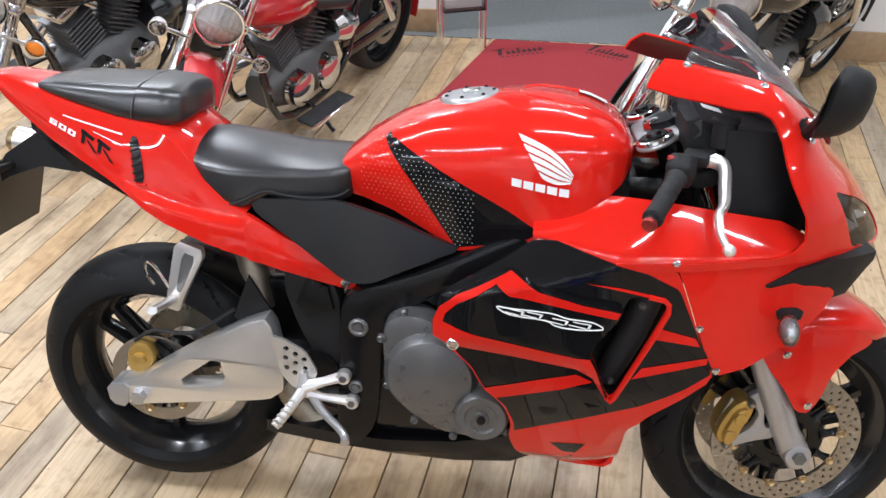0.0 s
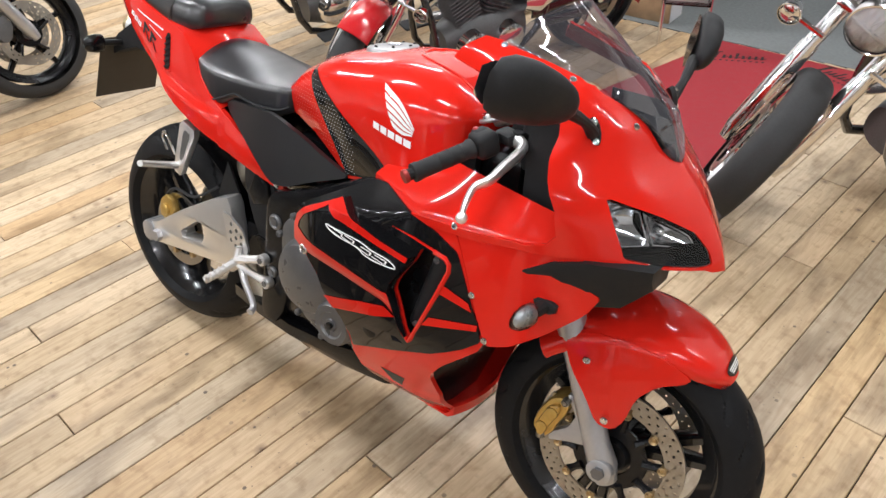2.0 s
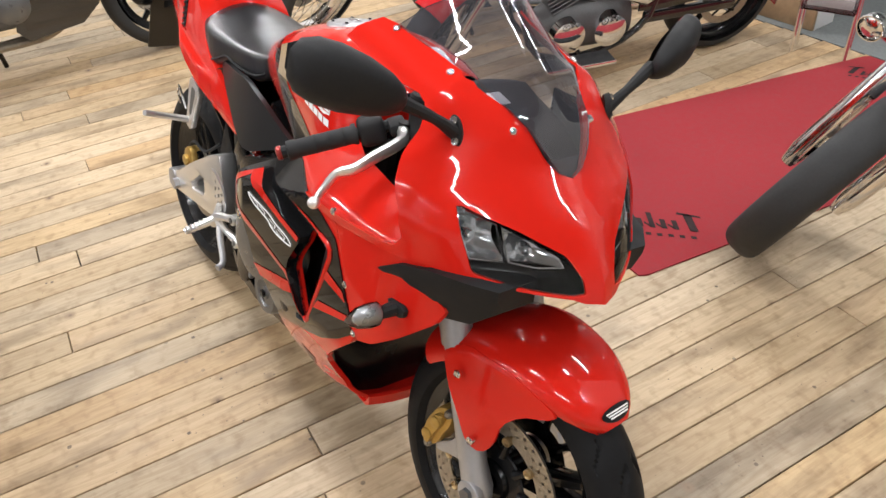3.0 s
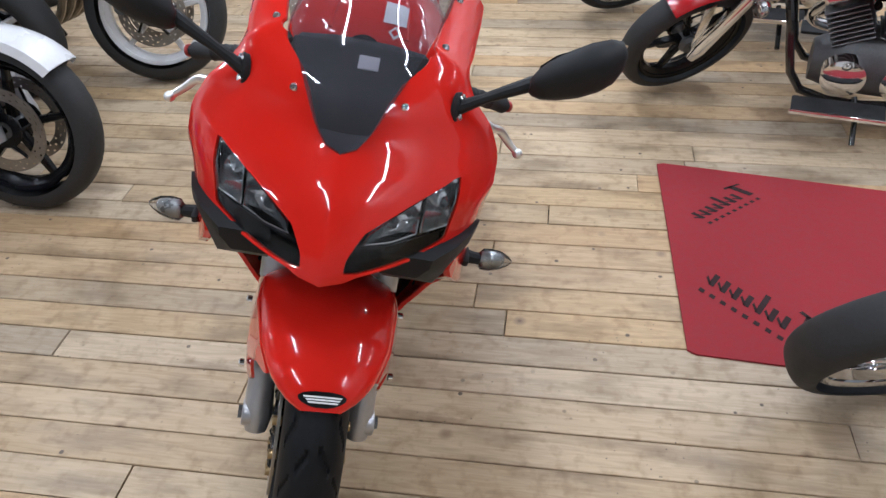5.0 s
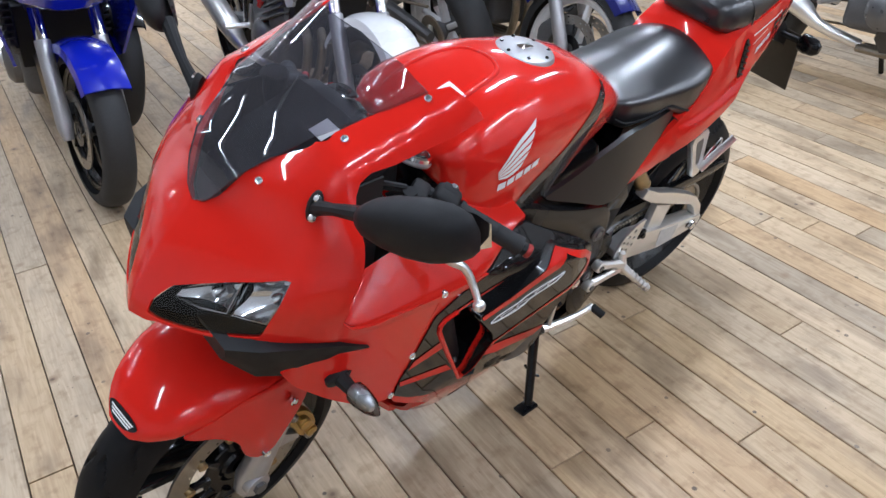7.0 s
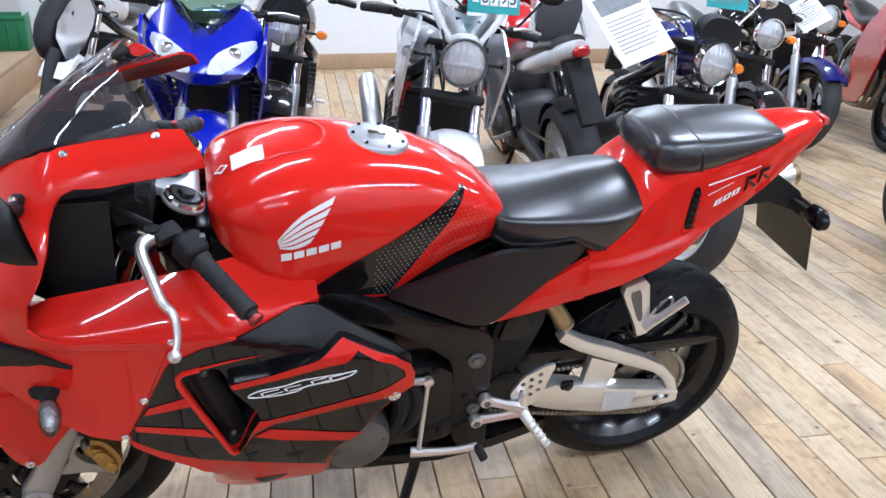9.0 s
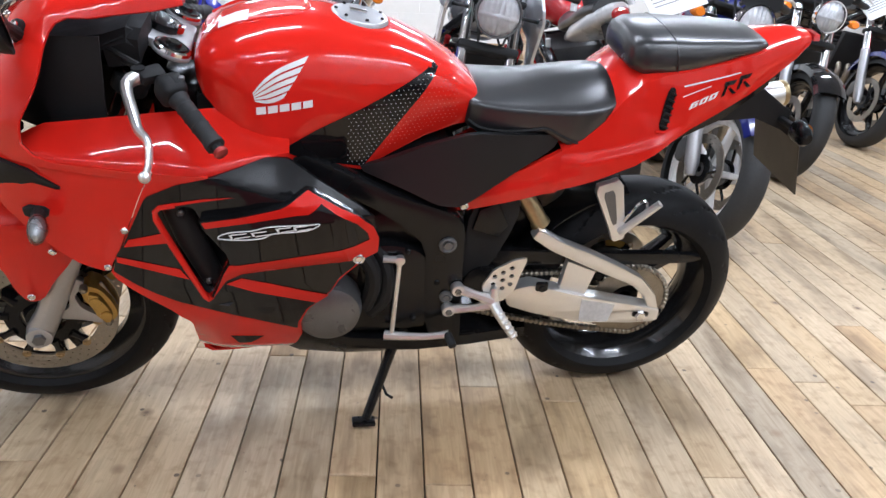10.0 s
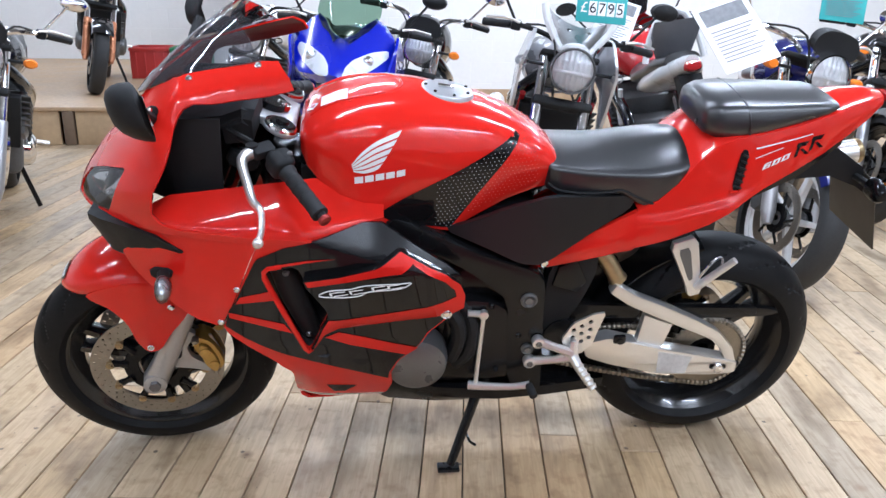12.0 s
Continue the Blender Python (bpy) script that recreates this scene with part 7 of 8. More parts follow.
    part("crankcase", body([(1.08, 0.36, 0.20, 0.09), (0.95, 0.44, 0.17, 0.14), (0.75, 0.45, 0.17, 0.15), (0.58, 0.42, 0.20, 0.12)]), DULL, top, "dark engine cases")
    for s in (-1, 1):
        for x in ((0.95, 0.72) if s > 0 else (0.84,)):
            part("engine_cover", lathe([(0, s * 0.19), (0.06, s * 0.185), (0.088, s * 0.17), (0.095, s * 0.12)], (x, 0, 0.30), "y", 28), CHROME, top, "round polished engine cover")
    for k, (a, cx) in enumerate(((24, 0.93), (-24, 0.79))):
        d = Vector((math.sin(radians(a)), 0, math.cos(radians(a))))
        c0 = Vector((cx, 0, 0.40))
        cylr = part("cylinder", cyl(c0, c0 + d * 0.22, 0.060, 20), DULL, top, "finned engine cylinder")
        for j in range(8):
            part("fin", box(c0 + d * (0.03 + 0.022 * j), (0.165, 0.175, 0.006), 0.002, 1, Matrix.Rotation(radians(a), 4, "Y")), CAST, cylr)
        part("rocker_cover", box(c0 + d * 0.235, (0.15, 0.15, 0.055), 0.018, 3, Matrix.Rotation(radians(a), 4, "Y")), CHROME, cylr)
    part("air_cleaner", lathe([(0, -0.225), (0.06, -0.22), (0.082, -0.20), (0.085, -0.10)], (0.86, 0, 0.60), "y", 28), CHROME, top, "round chromed air cleaner")
    part("side_cover", body([(0.62, 0.56, 0.40, 0.15), (0.52, 0.58, 0.36, 0.165), (0.42, 0.54, 0.40, 0.14)]), CHROME if paint is not BLACK_P else BLACK_P, top)
    for k, (z, x0) in enumerate(((0.30, 0.98), (0.20, 0.80))):
        part("exhaust_pipe", tube([(x0 + 0.08, -0.06, 0.52), (x0 + 0.13, -0.14, 0.40), (x0 + 0.02, -0.18, z + 0.03), (0.55, -0.20, z)], 0.024, 12, 4), CHROME, top)
        part("silencer", tube([(0.60, -0.205, z), (0.50, -0.21, z), (-0.18, -0.215, z + 0.03), (-0.26, -0.215, z + 0.035)], [0.026, 0.046, 0.050, 0.036], 20), CHROME, top, "long chromed silencer")
    part("belt_guard", plate(rounded([(0.55, 0.42), (0.55, 0.34), (0.0, 0.38), (0.0, 0.44)], 1), 0.115, 0.13, (), 0.004), BLACK_P, top)
    if stand:
        f = M.inverted() @ (M @ Vector((0.82, 0.34, 0.0)) * 1.0)
        w = M @ Vector((0.80, 0.22, 0.05))
        foot = M.inverted() @ Vector((w.x, w.y, 0.014)) + Vector((0.05, 0.07, 0.0))
        foot = M.inverted() @ Vector(((M @ foot).x, (M @ foot).y, 0.010))
        part("side_stand", tube([(0.88, 0.14, 0.20), (0.86, 0.20, 0.14), foot], 0.012, 10), BLACK_P, top, "black side stand, folded down")
    part("tail_lamp", body([(-0.30, 0.60, 0.55, 0.02), (-0.33, 0.615, 0.53, 0.05), (-0.36, 0.605, 0.54, 0.045)]), mat("tail_red", (0.4, 0.01, 0.01), 0.2, coat=1.0), top)
    for s in (-1, 1):
        part("cable", tube([(hp.x - 0.28, s * 0.30, bars + 0.04), (hp.x + 0.02, s * 0.16, bars + 0.10), (hp.x + 0.06, s * 0.08, bars - 0.15), (1.22, s * 0.05, 0.66)], 0.006, 6, 4), GRIP, top, "", T)
    return top


def roadster(at, heading, label, paint, accent, rim_mat=None, lean=9, fairing=None, lamp=True, turn=7, fork=None, wheel_r=0.30, engine=None, tall=0.0, frame=None, fender=None, category="motorcycle", tank_z=0.0, seat_mat=None, exhaust=None, z0=0.0, wire=False, handle=True, lamp_r=0.088, flyscreen=False, tail=None, screen_mat=None, trellis=None, shroud=None):
    """An upright road bike; fairing None, 'half' or 'full'."""
    WB, R, rake = 1.43, wheel_r, radians(25)
    M = pose(at[0], at[1], z0, 0, 0, heading) @ pose(-WB, 0, 0, -lean, 0, 0)
    top = thing("road_motorcycle", label, category, M, "parked motorcycles")
    rim_mat, fork, engine, frame, fender, seat_mat, exhaust = rim_mat or SATIN, fork or FORK, engine or DULL, frame or BLACK_P, fender or paint, seat_mat or VINYL, exhaust or ALLOY
    ax, rx = Vector((WB, 0, R)), Vector((0, 0, R))
    up = Vector((-math.sin(rake), 0, math.cos(rake)))
    fw = Vector((math.cos(rake), 0, math.sin(rake)))
    hp = ax + up * 0.55
    T = Matrix.Translation(hp) @ Matrix.Rotation(radians(turn), 4, up) @ Matrix.Translation(-hp)
    other_wheel(top, "front_wheel", ax, R, 0.058, rim_mat, wire, (-0.06, 0.06), T)
    other_wheel(top, "rear_wheel", rx, R + 0.008, 0.08, rim_mat, wire, (-0.07,), None)
    for s in (-1, 1):
        y = s * 0.10
        part("fork_slider", tube([ax + Vector((0, y, 0)) - up * 0.03, ax + Vector((0, y, 0)) + up * 0.02, ax + Vector((0, y, 0)) + up * 0.33], [0.018, 0.030, 0.028], 16), fork, top, "fork slider", T)
        part("fork_tube", cyl(ax + Vector((0, y, 0)) + up * 0.33, ax + Vector((0, y, 0)) + up * 0.68, 0.0225, 16), CHROME, top, "", T)
        part("brake_caliper", plate(rounded([(WB - 0.145, 0.30), (WB - 0.15, 0.37), (WB - 0.09, 0.42), (WB - 0.06, 0.36), (WB - 0.10, 0.29)], 1), s * 0.045, s * 0.10, (), 0.008), GOLD if accent is GOLD else DULL, top, "", T)
        g0, g1 = ax + up * 0.70 + Vector((-0.06, s * 0.22, 0.06 + tall)), ax + up * 0.70 + Vector((-0.16, s * 0.37, 0.045 + tall))
        gd = (g1 - g0).normalized()
        if handle:
            part("handlebar", tube([ax + up * 0.68 + Vector((-0.02, s * 0.03, 0.02)), ax + up * 0.68 + Vector((-0.02, s * 0.10, 0.06 + tall)), g0, g1], 0.011, 10, 3), CHROME if accent is CHROME else MAT_BLACK, top, "", T)
        part("grip", cyl(g1 - gd * 0.125, g1 + gd * 0.008, 0.0175, 14, None, 0.003), GRIP, top, "", T)
        part("switch_box", box(g1 - gd * 0.155, (0.045, 0.045, 0.045), 0.01, 2), MAT_BLACK, top, "", T)
        part("hand_lever", tube([g1 - gd * 0.17 + fw * 0.03, g1 - gd * 0.10 + fw * 0.065, g1 + fw * 0.055], 0.006, 8, 3), ALLOY, top, "", T)
        mc = g1 - gd * 0.10 + Vector((0.03, s * 0.05, 0.17))
        part("mirror", join(loft([[mc + Vector((d, s * 0.03 + 0.062 * r * math.cos(a), 0.036 * r * math.sin(a))) for a in (math.tau * k / 16 for k in range(16))] for d, r in ((0.035, 0.3), (0.02, 0.85), (-0.004, 1.0))]), tube([g1 - gd * 0.16, mc + Vector((0.01, 0, -0.02))], 0.006, 8)), CHROME if accent is CHROME else MAT_BLACK, top, "mirror", T)
        if not fairing:
            sc = ax + up * 0.60 + fw * 0.05 + Vector((0, s * 0.20, 0))
            sg = part("turn_signal", loft([[sc + Vector((d, 0.03 * r * math.cos(a), 0.022 * r * math.sin(a))) for a in (math.tau * k / 14 for k in range(14))] for d, r in ((-0.03, 0.4), (-0.015, 0.95), (0.008, 1.0), (0.02, 0.7))]), AMBER if accent is CHROME else LAMP_GLASS, top, "turn signal", T)
            part("stalk", cyl(sc - Vector((0, s * 0.02, 0)), sc - Vector((0, s * 0.09, 0)), 0.007, 8), MAT_BLACK, sg, "", T)
        part("footpeg", join(cyl((0.50, s * 0.15, 0.38), (0.48, s * 0.26, 0.37), 0.012, 10), plate(rounded([(0.52, 0.50), (0.42, 0.52), (0.46, 0.36), (0.52, 0.36)], 1), s * 0.14, s * 0.155, (), 0.003)), ALLOY, top)
        part("frame_side", tube([(1.10, s * 0.05, 0.86), (0.98, s * 0.15, 0.74), (0.72, s * 0.17, 0.66), (0.52, s * 0.15, 0.56), (0.46, s * 0.13, 0.36)], [0.03, 0.032, 0.034, 0.032, 0.034], 12, 3), frame, top, "frame beam")
        part("swingarm_side", tube([(0.45, s * 0.11, 0.38), (0.2, s * 0.115, 0.345), (-0.02, s * 0.11, R)], [0.032, 0.03, 0.024], 10, 2), ALLOY if frame is not BLACK_P else DULL, top)
    part("top_clamp", box(ax + up * 0.665, (0.08, 0.25, 0.025), 0.01, 2, Matrix.Rotation(-rake, 4, "Y")), MAT_BLACK, top, "", T)
    part("bottom_clamp", box(ax + up * 0.46, (0.08, 0.25, 0.035), 0.01, 2, Matrix.Rotation(-rake, 4, "Y")), MAT_BLACK, top, "", T)
    part("front_fender", lathe([(R - 0.02, -0.084), (R + 0.010, -0.078), (R + 0.026, -0.04), (R + 0.030, 0), (R + 0.026, 0.04), (R + 0.010, 0.078), (R - 0.02, 0.084), (R + 0.006, 0.072), (R + 0.024, 0), (R + 0.006, -0.072)], ax, "y", 20, (42, 150), True), fender, top, "painted front fender", T, 50)
    tz = tank_z
    part("fuel_tank", body([(1.10, 0.90 + tz, 0.84, 0.06), (1.06, 0.955 + tz, 0.78, 0.13), (0.95, 0.99 + tz, 0.75, 0.165), (0.82, 0.975 + tz, 0.73, 0.16), (0.70, 0.92 + tz, 0.73, 0.12), (0.62, 0.85 + tz, 0.74, 0.07)]), paint, top, "painted fuel tank", None, 60)
    part("filler_cap", lathe([(0, 0.012), (0.03, 0.012), (0.036, 0.0)], (0.90, 0, 0.985 + tz), "z", 20), CHROME, top)
    part("seat", body([(0.66, 0.84, 0.76, 0.06), (0.58, 0.825, 0.74, 0.11), (0.42, 0.82, 0.74, 0.14), (0.28, 0.86, 0.77, 0.12), (0.12, 0.90, 0.82, 0.11), (-0.08, 0.93, 0.86, 0.08)]), seat_mat, top, "black seat", None, 60)
    part("tail_unit", body([(0.48, 0.76, 0.68, 0.10), (0.25, 0.82, 0.71, 0.13), (0.0, 0.88, 0.78, 0.11), (-0.18, 0.92, 0.84, 0.06), (-0.24, 0.925, 0.87, 0.03)]), tail or paint, top, "painted tail", None, 60)
    part("tail_lamp", body([(-0.20, 0.90, 0.85, 0.03), (-0.25, 0.905, 0.855, 0.04), (-0.27, 0.895, 0.865, 0.03)]), mat("tail_red", (0.4, 0.01, 0.01), 0.2, coat=1.0), top)
    part("rear_guard", plate([(-0.10, 0.82), (-0.20, 0.84), (-0.36, 0.60), (-0.33, 0.58)], -0.05, 0.05, (), 0.004), MAT_BLACK, top)
    part("rear_hugger", lathe([(R + 0.02, -0.07), (R + 0.034, 0), (R + 0.02, 0.07), (R + 0.026, 0)], rx, "y", 12, (30, 110), True), MAT_BLACK, top)
    part("engine_block", join(box((0.72, 0, 0.40), (0.36, 0.32, 0.26), 0.04, 3), box((0.86, 0, 0.56), (0.20, 0.36, 0.22), 0.03, 2, Matrix.Rotation(radians(-20), 4, "Y"))), engine, top, "engine block")
    for j in range(6):
        part("fin", box((0.87 + 0.004 * j, 0, 0.50 + 0.028 * j), (0.23, 0.39, 0.007), 0.002, 1, Matrix.Rotation(radians(-20), 4, "Y")), engine, top)
    for s in (-1, 1):
        part("engine_cover", lathe([(0, s * 0.215), (0.06, s * 0.21), (0.085, s * 0.19), (0.092, s * 0.13)], (0.74, 0, 0.38), "y", 28), CHROME if accent is CHROME else CAST, top, "round engine cover")
    part("radiator", box((1.02, 0, 0.56), (0.05, 0.32, 0.26), 0.008, 2, Matrix.Rotation(radians(15), 4, "Y")), MAT_BLACK, top)
    for y in (-0.10, -0.035, 0.035, 0.10):
        part("exhaust_header", tube([(0.96, y, 0.52), (1.04, y, 0.44), (1.00, y * 0.9, 0.30), (0.86, y * 0.6, 0.20), (0.62, y * 0.3 - 0.05, 0.19)], 0.019, 10, 4), exhaust if exhaust is not ALLOY else CHAIN, top, "bent exhaust header")
    part("silencer", tube([(0.62, -0.06, 0.20), (0.45, -0.16, 0.26), (0.32, -0.19, 0.34), (-0.10, -0.215, 0.50), (-0.16, -0.217, 0.525)], [0.024, 0.026, 0.052, 0.055, 0.04], 18, 3), exhaust if exhaust is not CHAIN else ALLOY, top, "metal silencer")
    part("chain", join(box((0.28, 0.085, 0.41), (0.56, 0.016, 0.012), 0.003, 1, Matrix.Rotation(radians(5), 4, "Y")), box((0.28, 0.085, 0.235), (0.56, 0.016, 0.012), 0.003, 1, Matrix.Rotation(radians(-4), 4, "Y")), lathe([(0.05, 0.08), (0.092, 0.08), (0.092, 0.09), (0.05, 0.09)], rx, "y", 28, (0, 360), True)), CHAIN, top)
    foot = M.inverted() @ Vector(((M @ Vector((0.62, 0.24, 0.0))).x, (M @ Vector((0.62, 0.24, 0.0))).y, z0 + 0.010))
    part("side_stand", tube([(0.60, 0.12, 0.28), foot], 0.012, 10), SATIN, top, "black side stand, folded down")
    lc = ax + up * 0.56 + fw * 0.14
    if lamp and not fairing:
        round_lamp(top, lc, lamp_r, T, CHROME if accent is CHROME else DULL)
        part("clock_pod", box(lc + Vector((-0.09, 0, 0.13)), (0.05, 0.13, 0.07), 0.02, 3) if flyscreen else body([(lc.x - 0.02, lc.z + 0.17, lc.z + 0.06, 0.10), (lc.x - 0.08, lc.z + 0.18, lc.z + 0.08, 0.09)]), MAT_BLACK, top, "", T)
    if fairing:
        def skin(y, z, out=0.0):
            return Vector((WB + 0.135 + out - 2.4 * y * y - 0.95 * max(z - 0.80, 0) - 1.6 * max(0.80 - z, 0), y, z))

        def mirrored(q):
            return q + [(-y, z) for y, z in q[::-1] if y > 0]

        edge = mirrored([(0.0, 0.735), (0.07, 0.742), (0.15, 0.775), (0.210, 0.835), (0.232, 0.90), (0.215, 0.965), (0.172, 1.015), (0.130, 1.045), (0.092, 1.02), (0.055, 0.975), (0.0, 0.95)])
        nose = part("nose_fairing", sheet(edge, skin, (0.02, 0.02), (), lambda p, y, z: p + Vector((-0.02, 0, 0))), paint, top, "painted nose fairing", None, 50)
        for s in (-1, 1):
            eye = [(s * y, z) for y, z in rounded([(0.030, 0.800), (0.075, 0.795), (0.150, 0.835), (0.208, 0.885), (0.200, 0.915), (0.135, 0.905), (0.065, 0.872), (0.038, 0.84)], 1, 0.15)]
            lm = part("headlamp", sheet(eye, lambda y, z: skin(y, z, 0.006), (0.02, 0.02), (), lambda p, y, z: p + Vector((-0.014, 0, 0))), LAMP_SILVER, top, "bright slanted headlamp")
            part("lens", sheet(eye, lambda y, z: skin(y, z, 0.016), (0.02, 0.02)), LAMP_GLASS, lm)
            part("bulb_shroud", lathe([(0, 0.010), (0.014, 0.008), (0.024, 0.002), (0.026, -0.004)], skin(s * 0.125, 0.868, 0.008), "x", 14), CHROME, lm)
            low = (WB - 0.60, 0.50) if fairing == "half" else (WB - 0.72, 0.20)
            part("fairing_side", side_sheet(rounded([(WB - 0.015, 0.92), (WB - 0.08, 0.985), (WB - 0.30, 0.90), (WB - 0.46, 0.80), (WB - 0.62, 0.60), low, (WB - 0.33, 0.44) if fairing == "half" else (WB - 0.36, 0.24), (WB - 0.10, 0.68), (WB + 0.035, 0.80)], 1, 0.15), lambda x, z: 0.245 - 0.5 * max(x - WB + 0.02, 0) - 0.16 * max(0.75 - z, 0), s, 0.02), paint, top, "painted side fairing")
        part("windscreen", loft([[(x + 0.06 * (1 - abs(q) ** 2), q * w, z - 0.045 * abs(q) ** 2) for q in (-1, -0.66, -0.33, 0, 0.33, 0.66, 1)] for x, w, z in ((WB - 0.02, 0.05, 0.955), (WB - 0.08, 0.115, 1.03), (WB - 0.15, 0.145, 1.10), (WB - 0.22, 0.145, 1.18), (WB - 0.26, 0.12, 1.215))], closed=False), screen_mat or SCREEN, top, "tinted windscreen", None, 60)
        part("instrument_pod", body([(WB - 0.10, 0.96, 0.84, 0.10), (WB - 0.20, 1.0, 0.86, 0.13), (WB - 0.27, 0.99, 0.88, 0.10)]), MAT_BLACK, top)
    if flyscreen:
        fs = lc + Vector((0.0, 0, lamp_r + 0.005))
        rows_ = [[fs + Vector((-0.02 - 0.06 * h - 0.05 * abs(q) ** 2, q * w, 0.16 * h - 0.02 * abs(q) ** 2)) for q in (-1, -0.6, -0.2, 0.2, 0.6, 1)] for h, w in ((0.0, 0.055), (0.3, 0.095), (0.7, 0.135), (1.0, 0.15))]
        part("fly_screen", loft(rows_, closed=False), CLEAR_SCREEN, top, "small clear fly screen", T, 50)
        cup = [[fs + Vector((-0.03 - 0.06 * h - 0.05 * abs(q) ** 2, q * w, 0.13 * h + 0.09 * abs(q) ** 2 * h - 0.015)) for q in (-1, -0.75, -0.4, 0, 0.4, 0.75, 1)] for h, w in ((0.0, 0.06), (0.25, 0.10), (0.5, 0.135), (0.7, 0.15))]
        part("fly_screen_cowl", loft(cup, closed=False), paint, top, "silver scoop under the fly screen", T, 50)
        rim = [r_[0] for r_ in rows_[::-1]] + rows_[0][1:-1] + [r_[-1] for r_ in rows_]
        part("fly_screen_rim", tube([Vector(q) for q in rim], 0.017, 10, 2), WHITE_P, top, "", T)
    if shroud:
        for s in (-1, 1):
            part("tank_shroud", side_sheet(rounded([(WB - 0.16, 0.90), (WB - 0.24, 1.00), (WB - 0.46, 1.00), (WB - 0.66, 0.86), (WB - 0.44, 0.74), (WB - 0.36, 0.58), (WB - 0.29, 0.60)], 1, 0.12), lambda x, z: 0.205 - 0.25 * max(z - 0.86, 0) - 0.3 * max(WB - 0.5 - x, 0), s, 0.02), shroud, top, "painted tank shroud")
    if trellis:
        for s in (-1, 1):
            for a, b in (((1.05, 0.72), (0.86, 0.50)), ((0.86, 0.50), (0.84, 0.70)), ((0.84, 0.70), (0.66, 0.50)), ((0.66, 0.50), (0.62, 0.70))):
                part("trellis_tube", cyl((a[0], s * 0.155, a[1]), (b[0], s * 0.16, b[1]), 0.014, 10), trellis, top)
    for s in (-1, 1):
        part("cable", tube([ax + up * 0.70 + Vector((-0.06, s * 0.20, 0.07 + tall)), ax + up * 0.70 + Vector((0.10, s * 0.10, 0.06)), ax + up * 0.50 + Vector((0.06, s * 0.05, 0)), (1.08, s * 0.04, 0.80)], 0.005, 6, 4), GRIP, top, "", T)
    return top


cruiser((-0.50, 1.24), -110, 0.84, "red and chrome cruiser motorcycle on its stand", CRUISE_RED, LAMP_GLASS, False, turn=42)
cruiser((-1.34, 1.16), -108, 0.92, "black and chrome cruiser motorcycle with amber signals", BLACK_P, AMBER, True, turn=38)
cruiser((1.165, 1.42), -127, 0.97, "black cruiser motorcycle with wire wheels and chrome fork", BLACK_P, CHROME, True, fender=False, turn=44, boards=False, lamp_r=0.08)
roadster((0.20, -1.13), 82, "silver naked motorcycle with white front fender and fly screen", SILVER_P, SATIN, None, fender=WHITE_P, exhaust=CHAIN, turn=2, lamp_r=0.088, flyscreen=True, trellis=CRUISE_RED, seat_mat=VINYL, shroud=SILVER_P)
roadster((1.06, -1.66), 82, "bright blue half-faired motorcycle with twin headlamps", BLUE, SATIN, None, fairing="half", lean=5, screen_mat=GREEN_SCREEN)
roadster((0.76, -2.36), 80, "black naked motorcycle with a round lamp near the wall", BLACK_P, CHROME, None, tall=0.05, tank_z=0.04, lamp_r=0.078)
roadster((-0.80, -0.96), 72, "navy and silver classic motorcycle with round chrome headlamp", NAVY, CHROME, WHITE_P, lean=3, turn=24, lamp_r=0.084, tail=WHITE_P)
roadster((-1.75, -1.90), 76, "dark naked motorcycle with chrome clocks and mirrors", BLACK_P, CHROME, None, lamp_r=0.08)
roadster((-2.80, -2.65), 78, "black naked motorcycle with chrome headlamp", BLACK_P, CHROME, None, fender=NAVY)
roadster((-3.45, -2.45), 66, "red fully faired sports motorcycle", CRUISE_RED, SATIN, None, fairing="full")
red_bike = roadster((-0.857, -3.02), -97, "red sports motorcycle with white tail, parked nose to the wall", CRUISE_RED, SATIN, WHITE_P, tail=WHITE_P, seat_mat=VINYL, fairing="full", exhaust=DULL, trellis=WHITE_P)
pad = [[Vector((0.06 - 0.62 * d - 0.10 * (v - 0.5) - 0.012 * (1 - u * u), u * (0.040 + 0.070 * min(v * 1.6, 1) * (1 - 0.5 * max(v - 0.6, 0))), 0.80 + 0.25 * v + 0.79 * d)) for u in (-1, -0.8, -0.4, 0, 0.4, 0.8, 1)] for v, d in ((0, 0.0), (0.05, 0.03), (0.35, 0.045), (0.7, 0.045), (0.94, 0.035), (1.0, 0.0))]
part("seat_pad", loft([row + [p + Vector((0.05, 0, -0.03)) for p in row[::-1]] for row in pad]), SEAT_GREY, red_bike, "broad dark grey seat pad", None, 50)
part("grab_rail", tube([Vector((0.06, u * 0.135, 0.88 + 0.22 * (1 - abs(u) ** 3))) for u in (-1, -0.95, -0.8, -0.4, 0, 0.4, 0.8, 0.95, 1)], 0.016, 8, 2), WHITE_P, red_bike, "white grab rail")
roadster((-1.88, 0.575), 84, "black fully faired motorcycle", BLACK_P, SATIN, None, fairing="full")
roadster((1.88, -3.60), 74, "tall white motorcycle with a large square headlamp", WHITE_P, SATIN, None, tall=0.08, tank_z=0.06, lamp_r=0.115)
roadster((2.63, -1.50), 108, "black classic motorcycle with chrome silencer", BLACK_P, CHROME, FORK, exhaust=CHROME, wire=True)
roadster((3.16, -4.90), 106, "black motorcycle with copper-coloured fork on the raised platform", BLACK_P, SATIN, None, fork=ORANGE_P, z0=0.29)


